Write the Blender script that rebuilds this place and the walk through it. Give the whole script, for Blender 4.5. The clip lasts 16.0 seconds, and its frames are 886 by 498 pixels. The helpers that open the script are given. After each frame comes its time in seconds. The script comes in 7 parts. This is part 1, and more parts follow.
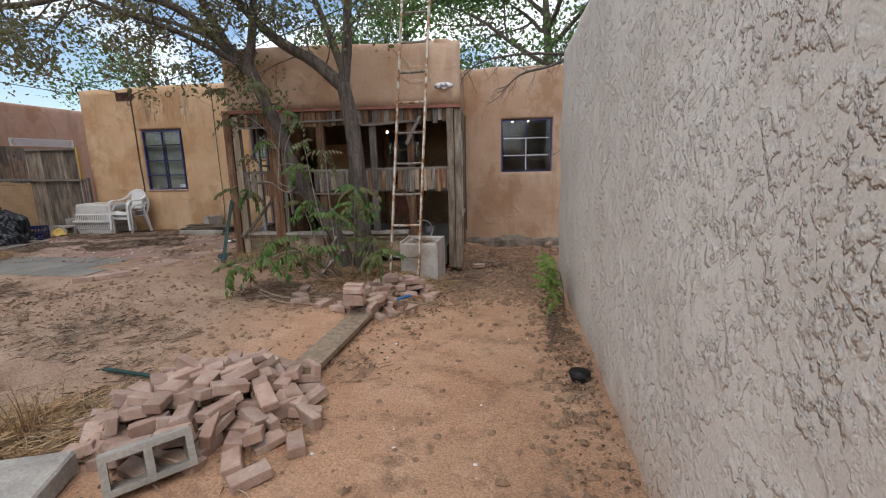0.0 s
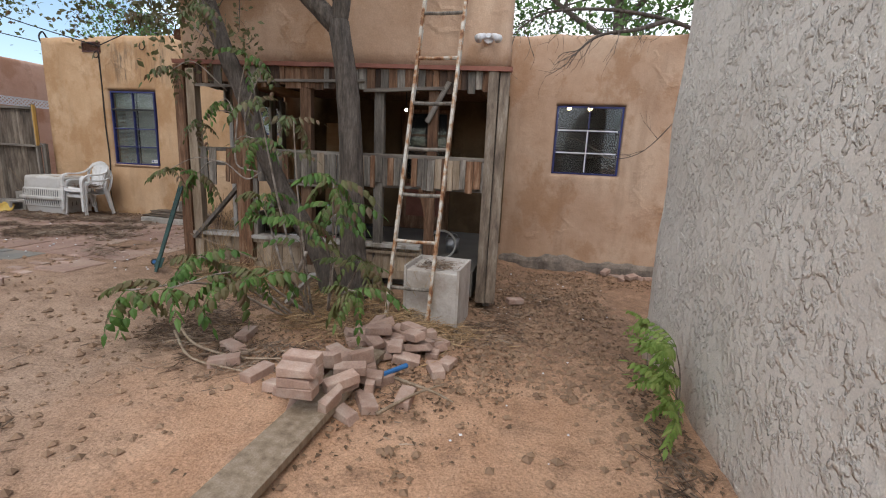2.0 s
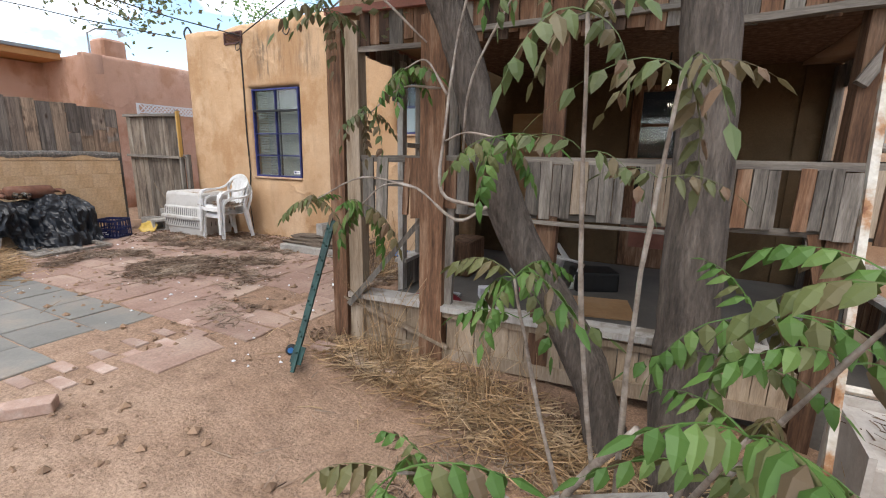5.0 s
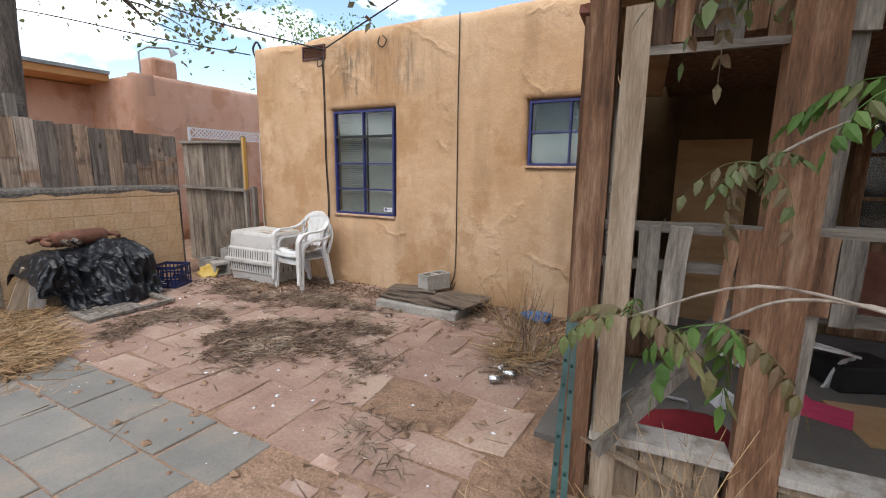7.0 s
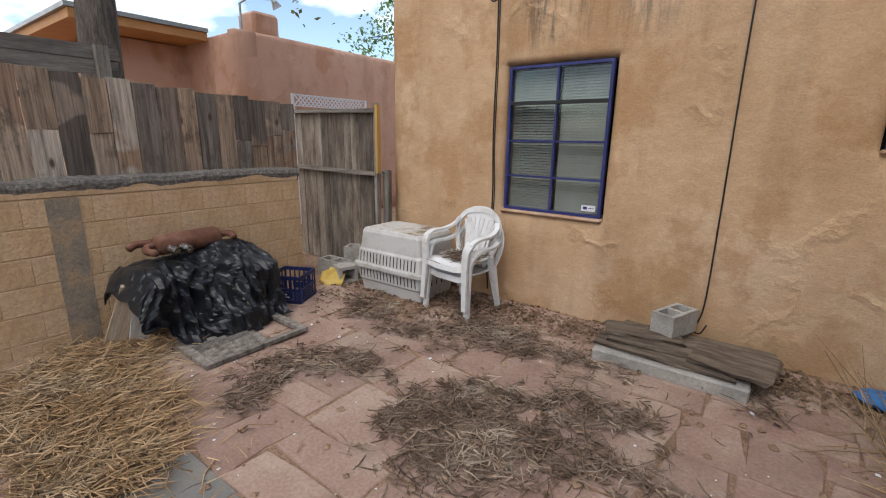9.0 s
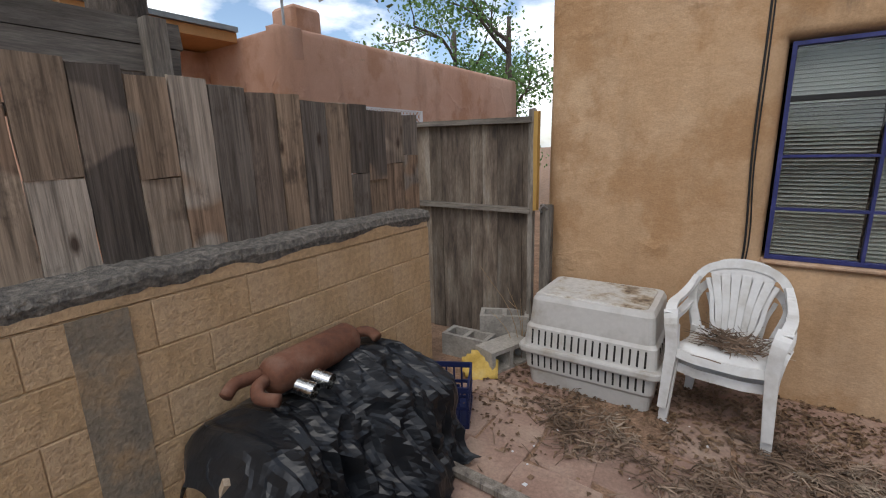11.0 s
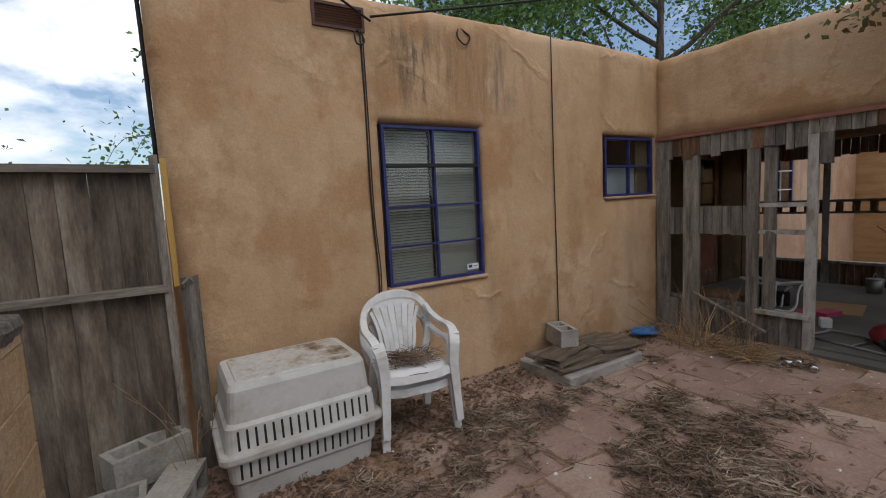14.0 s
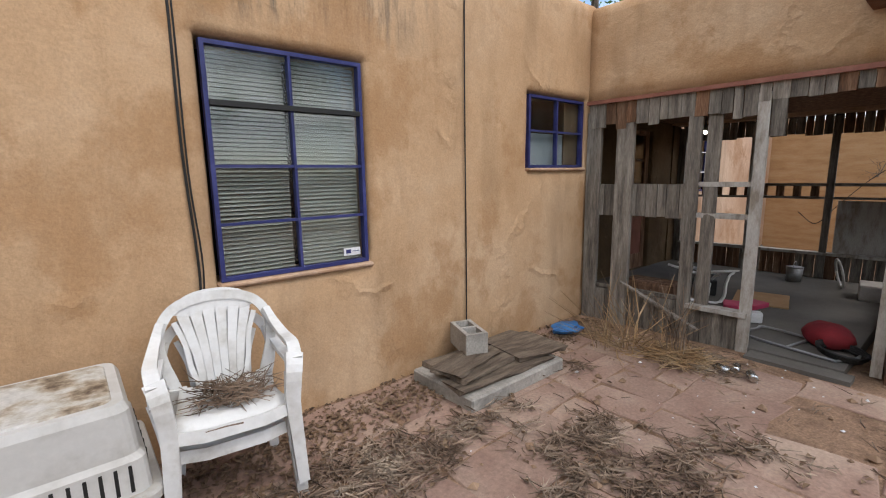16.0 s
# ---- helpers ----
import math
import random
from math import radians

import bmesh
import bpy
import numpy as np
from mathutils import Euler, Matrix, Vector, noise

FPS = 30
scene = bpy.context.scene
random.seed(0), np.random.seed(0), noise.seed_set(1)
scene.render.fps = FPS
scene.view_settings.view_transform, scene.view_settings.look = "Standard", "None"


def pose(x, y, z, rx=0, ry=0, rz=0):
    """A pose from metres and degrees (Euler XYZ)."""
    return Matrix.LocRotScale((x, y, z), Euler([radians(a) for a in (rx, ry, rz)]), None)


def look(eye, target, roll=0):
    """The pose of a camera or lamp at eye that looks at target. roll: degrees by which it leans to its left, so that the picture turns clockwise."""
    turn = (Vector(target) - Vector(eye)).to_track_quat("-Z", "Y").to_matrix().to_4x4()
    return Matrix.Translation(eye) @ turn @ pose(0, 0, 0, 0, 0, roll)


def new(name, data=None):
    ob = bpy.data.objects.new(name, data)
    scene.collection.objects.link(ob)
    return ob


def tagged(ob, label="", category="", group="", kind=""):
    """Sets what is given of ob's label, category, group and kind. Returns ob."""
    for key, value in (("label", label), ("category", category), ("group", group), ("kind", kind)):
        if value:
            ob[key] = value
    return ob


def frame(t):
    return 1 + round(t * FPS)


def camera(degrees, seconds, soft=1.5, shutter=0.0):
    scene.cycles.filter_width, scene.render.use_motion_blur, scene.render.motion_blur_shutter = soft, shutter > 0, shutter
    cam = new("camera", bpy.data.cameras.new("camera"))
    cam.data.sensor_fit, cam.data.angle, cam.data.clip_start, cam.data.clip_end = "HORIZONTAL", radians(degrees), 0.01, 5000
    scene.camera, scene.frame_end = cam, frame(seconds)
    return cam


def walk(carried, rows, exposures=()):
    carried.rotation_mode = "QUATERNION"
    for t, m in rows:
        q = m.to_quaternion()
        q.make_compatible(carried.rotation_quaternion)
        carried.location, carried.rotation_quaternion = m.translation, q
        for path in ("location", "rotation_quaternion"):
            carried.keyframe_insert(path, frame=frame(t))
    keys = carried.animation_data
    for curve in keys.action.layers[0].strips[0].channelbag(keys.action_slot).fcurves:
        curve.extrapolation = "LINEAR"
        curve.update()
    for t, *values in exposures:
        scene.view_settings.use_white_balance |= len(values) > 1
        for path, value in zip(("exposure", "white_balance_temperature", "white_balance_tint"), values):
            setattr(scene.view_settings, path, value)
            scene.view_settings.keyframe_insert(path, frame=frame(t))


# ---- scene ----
cam = camera(89.9, 16.0, 1.1)
PATH = [
    (0, (0.18, -0.093, 1.337), (-0.107, 1.85, 0.956), -1.4),
    (0.5, (0.153, 0.377, 1.272), (-0.251, 2.294, 0.871), 4.4),
    (1, (0.081, 0.932, 1.248), (-0.387, 2.833, 0.836), 2.1),
    (1.5, (-0.026, 1.477, 1.242), (-0.429, 3.394, 0.841), 4.3),
    (2, (-0.162, 1.997, 1.253), (-0.55, 3.919, 0.858), 2.7),
    (2.5, (-0.342, 2.512, 1.266), (-0.537, 4.463, 0.872), 1.4),
    (3, (-0.54, 2.907, 1.23), (-0.825, 4.842, 0.811), 2.2),
    (3.5, (-0.982, 3.212, 1.23), (-1.621, 5.052, 0.774), -0.2),
    (3.8, (-1.21, 3.335, 1.219), (-1.959, 5.137, 0.784), -0.8),
    (4, (-1.35, 3.469, 1.226), (-2.204, 5.222, 0.782), -0.4),
    (6.3, (-3.066, 4.261, 1.44), (-3.928, 6.02, 1.037), 1.9),
    (6.5, (-3.243, 4.301, 1.463), (-4.104, 6.06, 1.058), 1.4),
    (7, (-3.721, 4.454, 1.471), (-4.666, 6.181, 1.12), 0.7),
    (7.5, (-4.222, 4.602, 1.431), (-5.198, 6.308, 1.058), 0.7),
    (8, (-4.722, 4.771, 1.433), (-5.823, 6.383, 0.995), 0.8),
    (8.5, (-5.174, 4.989, 1.52), (-6.392, 6.508, 1.065), 0.6),
    (9, (-5.681, 5.127, 1.549), (-6.836, 6.686, 1.064), 0.9),
    (9.5, (-6.178, 5.333, 1.59), (-7.311, 6.907, 1.099), 1.3),
    (10, (-6.728, 5.4, 1.641), (-7.858, 6.971, 1.134), -1.5),
    (10.2, (-6.954, 5.387, 1.641), (-8.152, 6.906, 1.134), -2.4),
    (12.3, (-8.991, 5.759, 1.554), (-9.341, 7.704, 1.246), -3.4),
    (12.5, (-9.096, 5.736, 1.536), (-9.219, 7.706, 1.21), -4.1),
    (13, (-9.378, 5.621, 1.593), (-8.93, 7.546, 1.287), 0.6),
    (13.5, (-9.391, 5.592, 1.625), (-8.628, 7.43, 1.428), 0.0),
    (14, (-9.169, 5.697, 1.551), (-8.146, 7.403, 1.345), -3.1),
    (14.5, (-8.935, 5.932, 1.473), (-7.762, 7.53, 1.208), -3.0),
    (15, (-8.716, 6.0, 1.451), (-7.589, 7.625, 1.153), -3.0),
    (15.5, (-8.62, 6.179, 1.488), (-7.342, 7.686, 1.179), -2.1),
    (16, (-8.316, 6.281, 1.468), (-7.066, 7.807, 1.141), -0.9),
]
EXPOSURES = [(0.0, 0.25), (1.0, 0.42), (2.5, 0.55), (3.5, 0.95), (4.0, 1.05), (6.5, 1.2), (7.0, 0.97), (7.5, 0.75), (8.5, 0.62), (9.5, 0.55), (10.2, 0.4), (12.5, 0.05), (13.0, 0.08), (13.5, -0.05), (14.0, -0.15), (14.5, 0.36), (15.0, 0.56), (16.0, 0.76)]
walk(cam, [(t, look(eye, target, roll)) for t, eye, target, roll in PATH], EXPOSURES)

# ---- light ----
world = bpy.data.worlds.new("sky_world")
scene.world = world
world.use_nodes = True
wt = world.node_tree
wt.nodes.clear()
w_out = wt.nodes.new("ShaderNodeOutputWorld")
w_bg = wt.nodes.new("ShaderNodeBackground")
w_sky = wt.nodes.new("ShaderNodeTexSky")
w_sky.sky_type, w_sky.sun_disc = "NISHITA", False
SUN_UP, SUN_ROUND = 56.0, 168.0
w_sky.sun_elevation, w_sky.sun_rotation = radians(SUN_UP), radians(SUN_ROUND)
w_co = wt.nodes.new("ShaderNodeTexCoord")
w_map = wt.nodes.new("ShaderNodeMapping")
w_map.inputs["Scale"].default_value = (1.0, 1.0, 2.2)
w_noise = wt.nodes.new("ShaderNodeTexNoise")
w_noise.inputs["Scale"].default_value, w_noise.inputs["Detail"].default_value = 2.3, 7.0
w_noise.inputs["Roughness"].default_value = 0.55
w_ramp = wt.nodes.new("ShaderNodeValToRGB")
w_ramp.color_ramp.elements[0].position, w_ramp.color_ramp.elements[1].position = 0.465, 0.575
w_mix = wt.nodes.new("ShaderNodeMix")
w_mix.data_type = "RGBA"
w_tone = wt.nodes.new("ShaderNodeValToRGB")
w_tone.color_ramp.elements[0].position, w_tone.color_ramp.elements[1].position = 0.42, 0.66
w_tone.color_ramp.elements[0].color, w_tone.color_ramp.elements[1].color = (10.8, 11.0, 11.4, 1), (6.6, 6.9, 7.5, 1)
w_tone_noise = wt.nodes.new("ShaderNodeTexNoise")
w_tone_noise.inputs["Scale"].default_value, w_tone_noise.inputs["Detail"].default_value = 4.0, 5.0
wt.links.new(w_map.outputs["Vector"], w_tone_noise.inputs["Vector"])
wt.links.new(w_tone_noise.outputs["Fac"], w_tone.inputs["Fac"])
wt.links.new(w_tone.outputs["Color"], w_mix.inputs[7])
wt.links.new(w_co.outputs["Generated"], w_map.inputs["Vector"])
wt.links.new(w_map.outputs["Vector"], w_noise.inputs["Vector"])
wt.links.new(w_noise.outputs["Fac"], w_ramp.inputs["Fac"])
wt.links.new(w_ramp.outputs["Color"], w_mix.inputs[0])
wt.links.new(w_sky.outputs["Color"], w_mix.inputs[6])
wt.links.new(w_mix.outputs[2], w_bg.inputs["Color"])
w_bg.inputs["Strength"].default_value = 0.15
wt.links.new(w_bg.outputs["Background"], w_out.inputs["Surface"])

sun_data = bpy.data.lights.new("sun", "SUN")
sun_data.energy, sun_data.angle, sun_data.color = 1.15, radians(40), (1.0, 0.95, 0.88)
sun = new("sun", sun_data)
SUN_DIR = Vector((math.sin(radians(SUN_ROUND)) * math.cos(radians(SUN_UP)), math.cos(radians(SUN_ROUND)) * math.cos(radians(SUN_UP)), math.sin(radians(SUN_UP))))
sun.matrix_basis = look(SUN_DIR * 40, (0, 0, 0))


# ---- materials ----
def tree_of(name):
    m = bpy.data.materials.new(name)
    m.use_nodes = True
    return m, m.node_tree, m.node_tree.nodes["Principled BSDF"]


def node(nt, kind, **values):
    n = nt.nodes.new(kind)
    for key, value in values.items():
        n.inputs[key.replace("_", " ")].default_value = value
    return n


def coords(nt, stretch=(1, 1, 1), island=0.0, spin=(0, 0, 0)):
    co = nt.nodes.new("ShaderNodeTexCoord")
    mp = node(nt, "ShaderNodeMapping", Scale=stretch, Rotation=spin)
    nt.links.new(co.outputs["Object"], mp.inputs["Vector"])
    if island:
        info = nt.nodes.new("ShaderNodeObjectInfo")
        scl = nt.nodes.new("ShaderNodeVectorMath")
        scl.operation = "SCALE"
        scl.inputs[0].default_value = (island, island * 0.7, island * 0.4)
        nt.links.new(info.outputs["Random"], scl.inputs["Scale"])
        nt.links.new(scl.outputs[0], mp.inputs["Location"])
    return mp.outputs["Vector"]


def noise_of(nt, vec, scale, detail=4.0, rough=0.55):
    n = node(nt, "ShaderNodeTexNoise", Scale=scale, Detail=detail, Roughness=rough)
    nt.links.new(vec, n.inputs["Vector"])
    return n.outputs["Fac"]


def ramp_of(nt, fac, stops):
    n = nt.nodes.new("ShaderNodeValToRGB")
    e = n.color_ramp.elements
    while len(e) < len(stops):
        e.new(0.5)
    for k, (p, c) in enumerate(stops):
        e[k].position = p
        e[k].color = (*c, 1) if isinstance(c, tuple) else (c, c, c, 1)
    nt.links.new(fac, n.inputs["Fac"])
    return n.outputs["Color"]


def mix_of(nt, fac, a, b, how="MIX"):
    n = nt.nodes.new("ShaderNodeMix")
    n.data_type, n.blend_type = "RGBA", how
    for sock, v in ((n.inputs[0], fac), (n.inputs[6], a), (n.inputs[7], b)):
        if isinstance(v, bpy.types.NodeSocket):
            nt.links.new(v, sock)
        elif isinstance(v, tuple):
            sock.default_value = (*v, 1)
        else:
            sock.default_value = v
    return n.outputs[2]


def math_of(nt, how, a, b=0.0):
    n = nt.nodes.new("ShaderNodeMath")
    n.operation = how
    for sock, v in ((n.inputs[0], a), (n.inputs[1], b)):
        if isinstance(v, bpy.types.NodeSocket):
            nt.links.new(v, sock)
        else:
            sock.default_value = v
    return n.outputs[0]


def bump_of(nt, bsdf, height, strength, dist=0.01, prior=None):
    n = node(nt, "ShaderNodeBump", Strength=strength, Distance=dist)
    nt.links.new(height, n.inputs["Height"])
    if prior is not None:
        nt.links.new(prior, n.inputs["Normal"])
    nt.links.new(n.outputs["Normal"], bsdf.inputs["Normal"])
    return n.outputs["Normal"]


def surface(name, cols, scale=4.0, stretch=(1, 1, 1), fine=60.0, grain=0.25, rough=0.85, bump=0.3, metal=0.0, rand=0.0, spread=(0.3, 0.7), depth=0.004, shift=7.0, isle=0.0):
    """A worn surface: broad patches between the colours, fine grain over them, and a little relief. rand: how far alike objects differ, isle: how far loose pieces of one mesh differ."""
    m, nt, b = tree_of(name)
    v = coords(nt, stretch, shift)
    lo, hi = spread
    stops = [(lo + (hi - lo) * k / max(1, len(cols) - 1), c) for k, c in enumerate(cols)]
    col = ramp_of(nt, noise_of(nt, v, scale, 5.0, 0.6), stops)
    fine_n = noise_of(nt, v, fine, 4.0, 0.65)
    col = mix_of(nt, 1.0, col, ramp_of(nt, fine_n, [(0.25, 1 - grain), (0.75, 1 + 0.0 * grain)]), "MULTIPLY")
    if rand:
        info = nt.nodes.new("ShaderNodeObjectInfo")
        col = mix_of(nt, 1.0, col, ramp_of(nt, info.outputs["Random"], [(0.0, 1 - rand), (1.0, 1.0)]), "MULTIPLY")
    if isle:
        geo = nt.nodes.new("ShaderNodeNewGeometry")
        col = mix_of(nt, 1.0, col, ramp_of(nt, geo.outputs["Random Per Island"], [(0.0, 1 - isle), (1.0, 1.0)]), "MULTIPLY")
    nt.links.new(col, b.inputs["Base Color"])
    rr = ramp_of(nt, fine_n, [(0.2, max(0.03, rough - 0.12)), (0.8, min(1.0, rough + 0.1))])
    nt.links.new(rr, b.inputs["Roughness"])
    b.inputs["Metallic"].default_value = metal
    b.inputs["Specular IOR Level"].default_value = 0.35
    if bump:
        bump_of(nt, b, fine_n, bump, depth)
    return m


def adobe_mat(name, a, b_, c, sooty=0.0):
    """Ochre mud stucco: broad tone changes, vertical rain runs, trowel relief, pale patches."""
    m, nt, b = tree_of(name)
    v = coords(nt)
    col = ramp_of(nt, noise_of(nt, v, 0.9, 5.0, 0.62), [(0.36, a), (0.5, b_), (0.64, c)])
    runs = noise_of(nt, coords(nt, (1.7, 1.7, 0.3)), 2.0, 6.0, 0.6)
    col = mix_of(nt, ramp_of(nt, runs, [(0.52, 0.0), (0.74, 0.5)]), col, tuple(0.62 * q for q in a))
    pale = noise_of(nt, coords(nt, (1, 1, 1.7)), 2.7, 6.0, 0.7)
    col = mix_of(nt, ramp_of(nt, pale, [(0.60, 0.0), (0.72, 0.30)]), col, tuple(min(0.8, 1.35 * q + 0.03) for q in c))
    if sooty:
        co = nt.nodes.new("ShaderNodeTexCoord")
        sep = nt.nodes.new("ShaderNodeSeparateXYZ")
        nt.links.new(co.outputs["Object"], sep.inputs[0])
        zz = ramp_of(nt, math_of(nt, "MULTIPLY", sep.outputs["Z"], 1 / 3.2), [(0.70, 0.0), (0.76, 1.0), (0.87, 0.9), (0.94, 0.15)])
        xx = ramp_of(nt, math_of(nt, "MULTIPLY", math_of(nt, "ADD", sep.outputs["X"], 9.2), 0.2), [(0.27, 0.0), (0.33, 1.0), (0.49, 0.8), (0.62, 0.0)])
        soot = ramp_of(nt, noise_of(nt, coords(nt, (9, 9, 1.3)), 1.6, 5.0, 0.7), [(0.46, 0.0), (0.62, sooty)])
        k = math_of(nt, "MULTIPLY", math_of(nt, "MULTIPLY", zz, xx), soot)
        col = mix_of(nt, k, col, (0.10, 0.09, 0.075))
    damp = noise_of(nt, coords(nt, (1, 1, 0.8)), 1.25, 6.0, 0.66)
    col = mix_of(nt, ramp_of(nt, damp, [(0.51, 0.0), (0.57, 0.5), (0.70, 0.85)]), col, (a[0] * 0.80, a[1] * 0.70, a[2] * 0.58))
    grain = noise_of(nt, v, 75.0, 5.0, 0.75)
    col = mix_of(nt, 1.0, col, ramp_of(nt, grain, [(0.28, 0.82), (0.66, 1.09)]), "MULTIPLY")
    crack = node(nt, "ShaderNodeTexVoronoi", Scale=0.9)
    crack.feature = "DISTANCE_TO_EDGE"
    wob = nt.nodes.new("ShaderNodeVectorMath")
    wob.operation = "MULTIPLY_ADD"
    wn = node(nt, "ShaderNodeTexNoise", Scale=3.0, Detail=5.0)
    nt.links.new(v, wn.inputs["Vector"])
    nt.links.new(wn.outputs["Color"], wob.inputs[0])
    wob.inputs[1].default_value = (0.5, 0.5, 0.5)
    nt.links.new(v, wob.inputs[2])
    nt.links.new(wob.outputs[0], crack.inputs["Vector"])
    some = ramp_of(nt, noise_of(nt, v, 1.1, 2.0, 0.5), [(0.52, 0.0), (0.58, 1.0)])
    col = mix_of(nt, math_of(nt, "MULTIPLY", ramp_of(nt, crack.outputs["Distance"], [(0.0, 0.30), (0.006, 0.0)]), some), col, tuple(0.6 * q for q in a))
    nt.links.new(col, b.inputs["Base Color"])
    b.inputs["Roughness"].default_value, b.inputs["Specular IOR Level"].default_value = 0.93, 0.2
    ridge = math_of(nt, "MULTIPLY", ramp_of(nt, crack.outputs["Distance"], [(0.0, 1.0), (0.05, 0.0)]), some)
    lip = bump_of(nt, b, ridge, 0.5, 0.02)
    first = bump_of(nt, b, noise_of(nt, v, 7.0, 6.0, 0.6), 0.4, 0.03, lip)
    bump_of(nt, b, grain, 0.3, 0.006, first)
    return m


M_ADOBE = adobe_mat("ochre_stucco", (0.42, 0.264, 0.145), (0.475, 0.312, 0.18), (0.525, 0.365, 0.228), 0.9)
M_ADOBE_PINK = adobe_mat("tan_stucco", (0.375, 0.242, 0.157), (0.435, 0.293, 0.20), (0.49, 0.355, 0.252))
# ochre stucco with the dimness of the porch put into its colours
M_INNER_SHADED = adobe_mat("shade_brown_plaster", (0.085, 0.055, 0.030), (0.11, 0.072, 0.038), (0.14, 0.092, 0.05))
M_NEIGHBOUR = adobe_mat("terracotta_stucco", (0.46, 0.265, 0.185), (0.50, 0.30, 0.215), (0.52, 0.33, 0.245))


def rough_plaster():
    """Grey-white plaster with raised trowel knots, pinkish dirt splashed in places."""
    m, nt, b = tree_of("white_plaster")
    v = coords(nt)
    col = ramp_of(nt, noise_of(nt, v, 0.8, 5.0, 0.6), [(0.3, (0.64, 0.58, 0.505)), (0.7, (0.76, 0.71, 0.64))])
    co = nt.nodes.new("ShaderNodeTexCoord")
    sep = nt.nodes.new("ShaderNodeSeparateXYZ")
    nt.links.new(co.outputs["Object"], sep.inputs[0])
    low = math_of(nt, "ADD", sep.outputs["Z"], math_of(nt, "MULTIPLY", noise_of(nt, coords(nt, (1.2, 1.2, 0.5)), 1.5, 6.0, 0.7), -1.1))
    col = mix_of(nt, ramp_of(nt, math_of(nt, "ADD", math_of(nt, "MULTIPLY", low, 0.7), 0.75), [(0.10, 0.75), (0.42, 0.0)]), col, (0.50, 0.33, 0.21))
    knots = noise_of(nt, coords(nt, (1, 1, 0.85), spin=(0.6, 0, 0)), 21.0, 3.0, 0.6)
    where = ramp_of(nt, noise_of(nt, v, 5.0, 3.0, 0.5), [(0.38, 0.18), (0.60, 1.0)])
    knots = math_of(nt, "MULTIPLY", ramp_of(nt, knots, [(0.47, 0.0), (0.57, 0.8), (0.68, 1.0)]), where)
    fine_n = noise_of(nt, v, 120.0, 3.0, 0.6)
    col = mix_of(nt, 1.0, col, ramp_of(nt, fine_n, [(0.28, 0.78), (0.7, 1.03)]), "MULTIPLY")
    nt.links.new(col, b.inputs["Base Color"])
    b.inputs["Roughness"].default_value, b.inputs["Specular IOR Level"].default_value = 0.7, 0.35
    lumps = bump_of(nt, b, noise_of(nt, v, 4.0, 4.0, 0.55), 0.5, 0.03)
    first = bump_of(nt, b, knots, 0.9, 0.02, lumps)
    bump_of(nt, b, fine_n, 0.35, 0.004, first)
    return m


M_PLASTER = rough_plaster()


def dirt_mat():
    """Bare desert dirt, orange where trodden, greyer by the patio, dark loose soil by the porch."""
    m, nt, b = tree_of("dirt")
    v = coords(nt)
    co = nt.nodes.new("ShaderNodeTexCoord")
    sep = nt.nodes.new("ShaderNodeSeparateXYZ")
    nt.links.new(co.outputs["Object"], sep.inputs[0])
    wav = noise_of(nt, v, 1.3, 5.0, 0.6)
    side = math_of(nt, "ADD", sep.outputs["X"], math_of(nt, "MULTIPLY", wav, 1.6))
    trod = ramp_of(nt, math_of(nt, "MULTIPLY", math_of(nt, "ADD", side, 3.4), 0.3), [(0.36, 0.0), (0.68, 1.0)])
    grey = ramp_of(nt, noise_of(nt, v, 2.2, 6.0, 0.65), [(0.3, (0.33, 0.222, 0.152)), (0.7, (0.49, 0.345, 0.245))])
    orange = ramp_of(nt, noise_of(nt, v, 1.9, 6.0, 0.65), [(0.3, (0.46, 0.262, 0.155)), (0.7, (0.58, 0.37, 0.24))])
    col = mix_of(nt, trod, grey, orange)
    far = ramp_of(nt, math_of(nt, "MULTIPLY", math_of(nt, "ADD", sep.outputs["Y"], math_of(nt, "MULTIPLY", wav, 2.2)), 0.1), [(0.58, 0.0), (0.72, 0.85)])
    soil = ramp_of(nt, noise_of(nt, v, 6.0, 6.0, 0.7), [(0.3, (0.19, 0.115, 0.073)), (0.7, (0.40, 0.255, 0.168))])
    col = mix_of(nt, far, col, soil)
    blot = noise_of(nt, v, 3.6, 8.0, 0.74)
    col = mix_of(nt, ramp_of(nt, blot, [(0.51, 0.0), (0.68, 0.7)]), col, (0.18, 0.11, 0.072))
    fine_n = noise_of(nt, v, 70.0, 5.0, 0.7)
    col = mix_of(nt, 1.0, col, ramp_of(nt, fine_n, [(0.28, 0.50), (0.65, 1.12)]), "MULTIPLY")
    nt.links.new(col, b.inputs["Base Color"])
    b.inputs["Roughness"].default_value, b.inputs["Specular IOR Level"].default_value = 0.95, 0.15
    first = bump_of(nt, b, noise_of(nt, v, 9.0, 7.0, 0.68), 0.9, 0.045)
    bump_of(nt, b, fine_n, 0.6, 0.01, first)
    return m


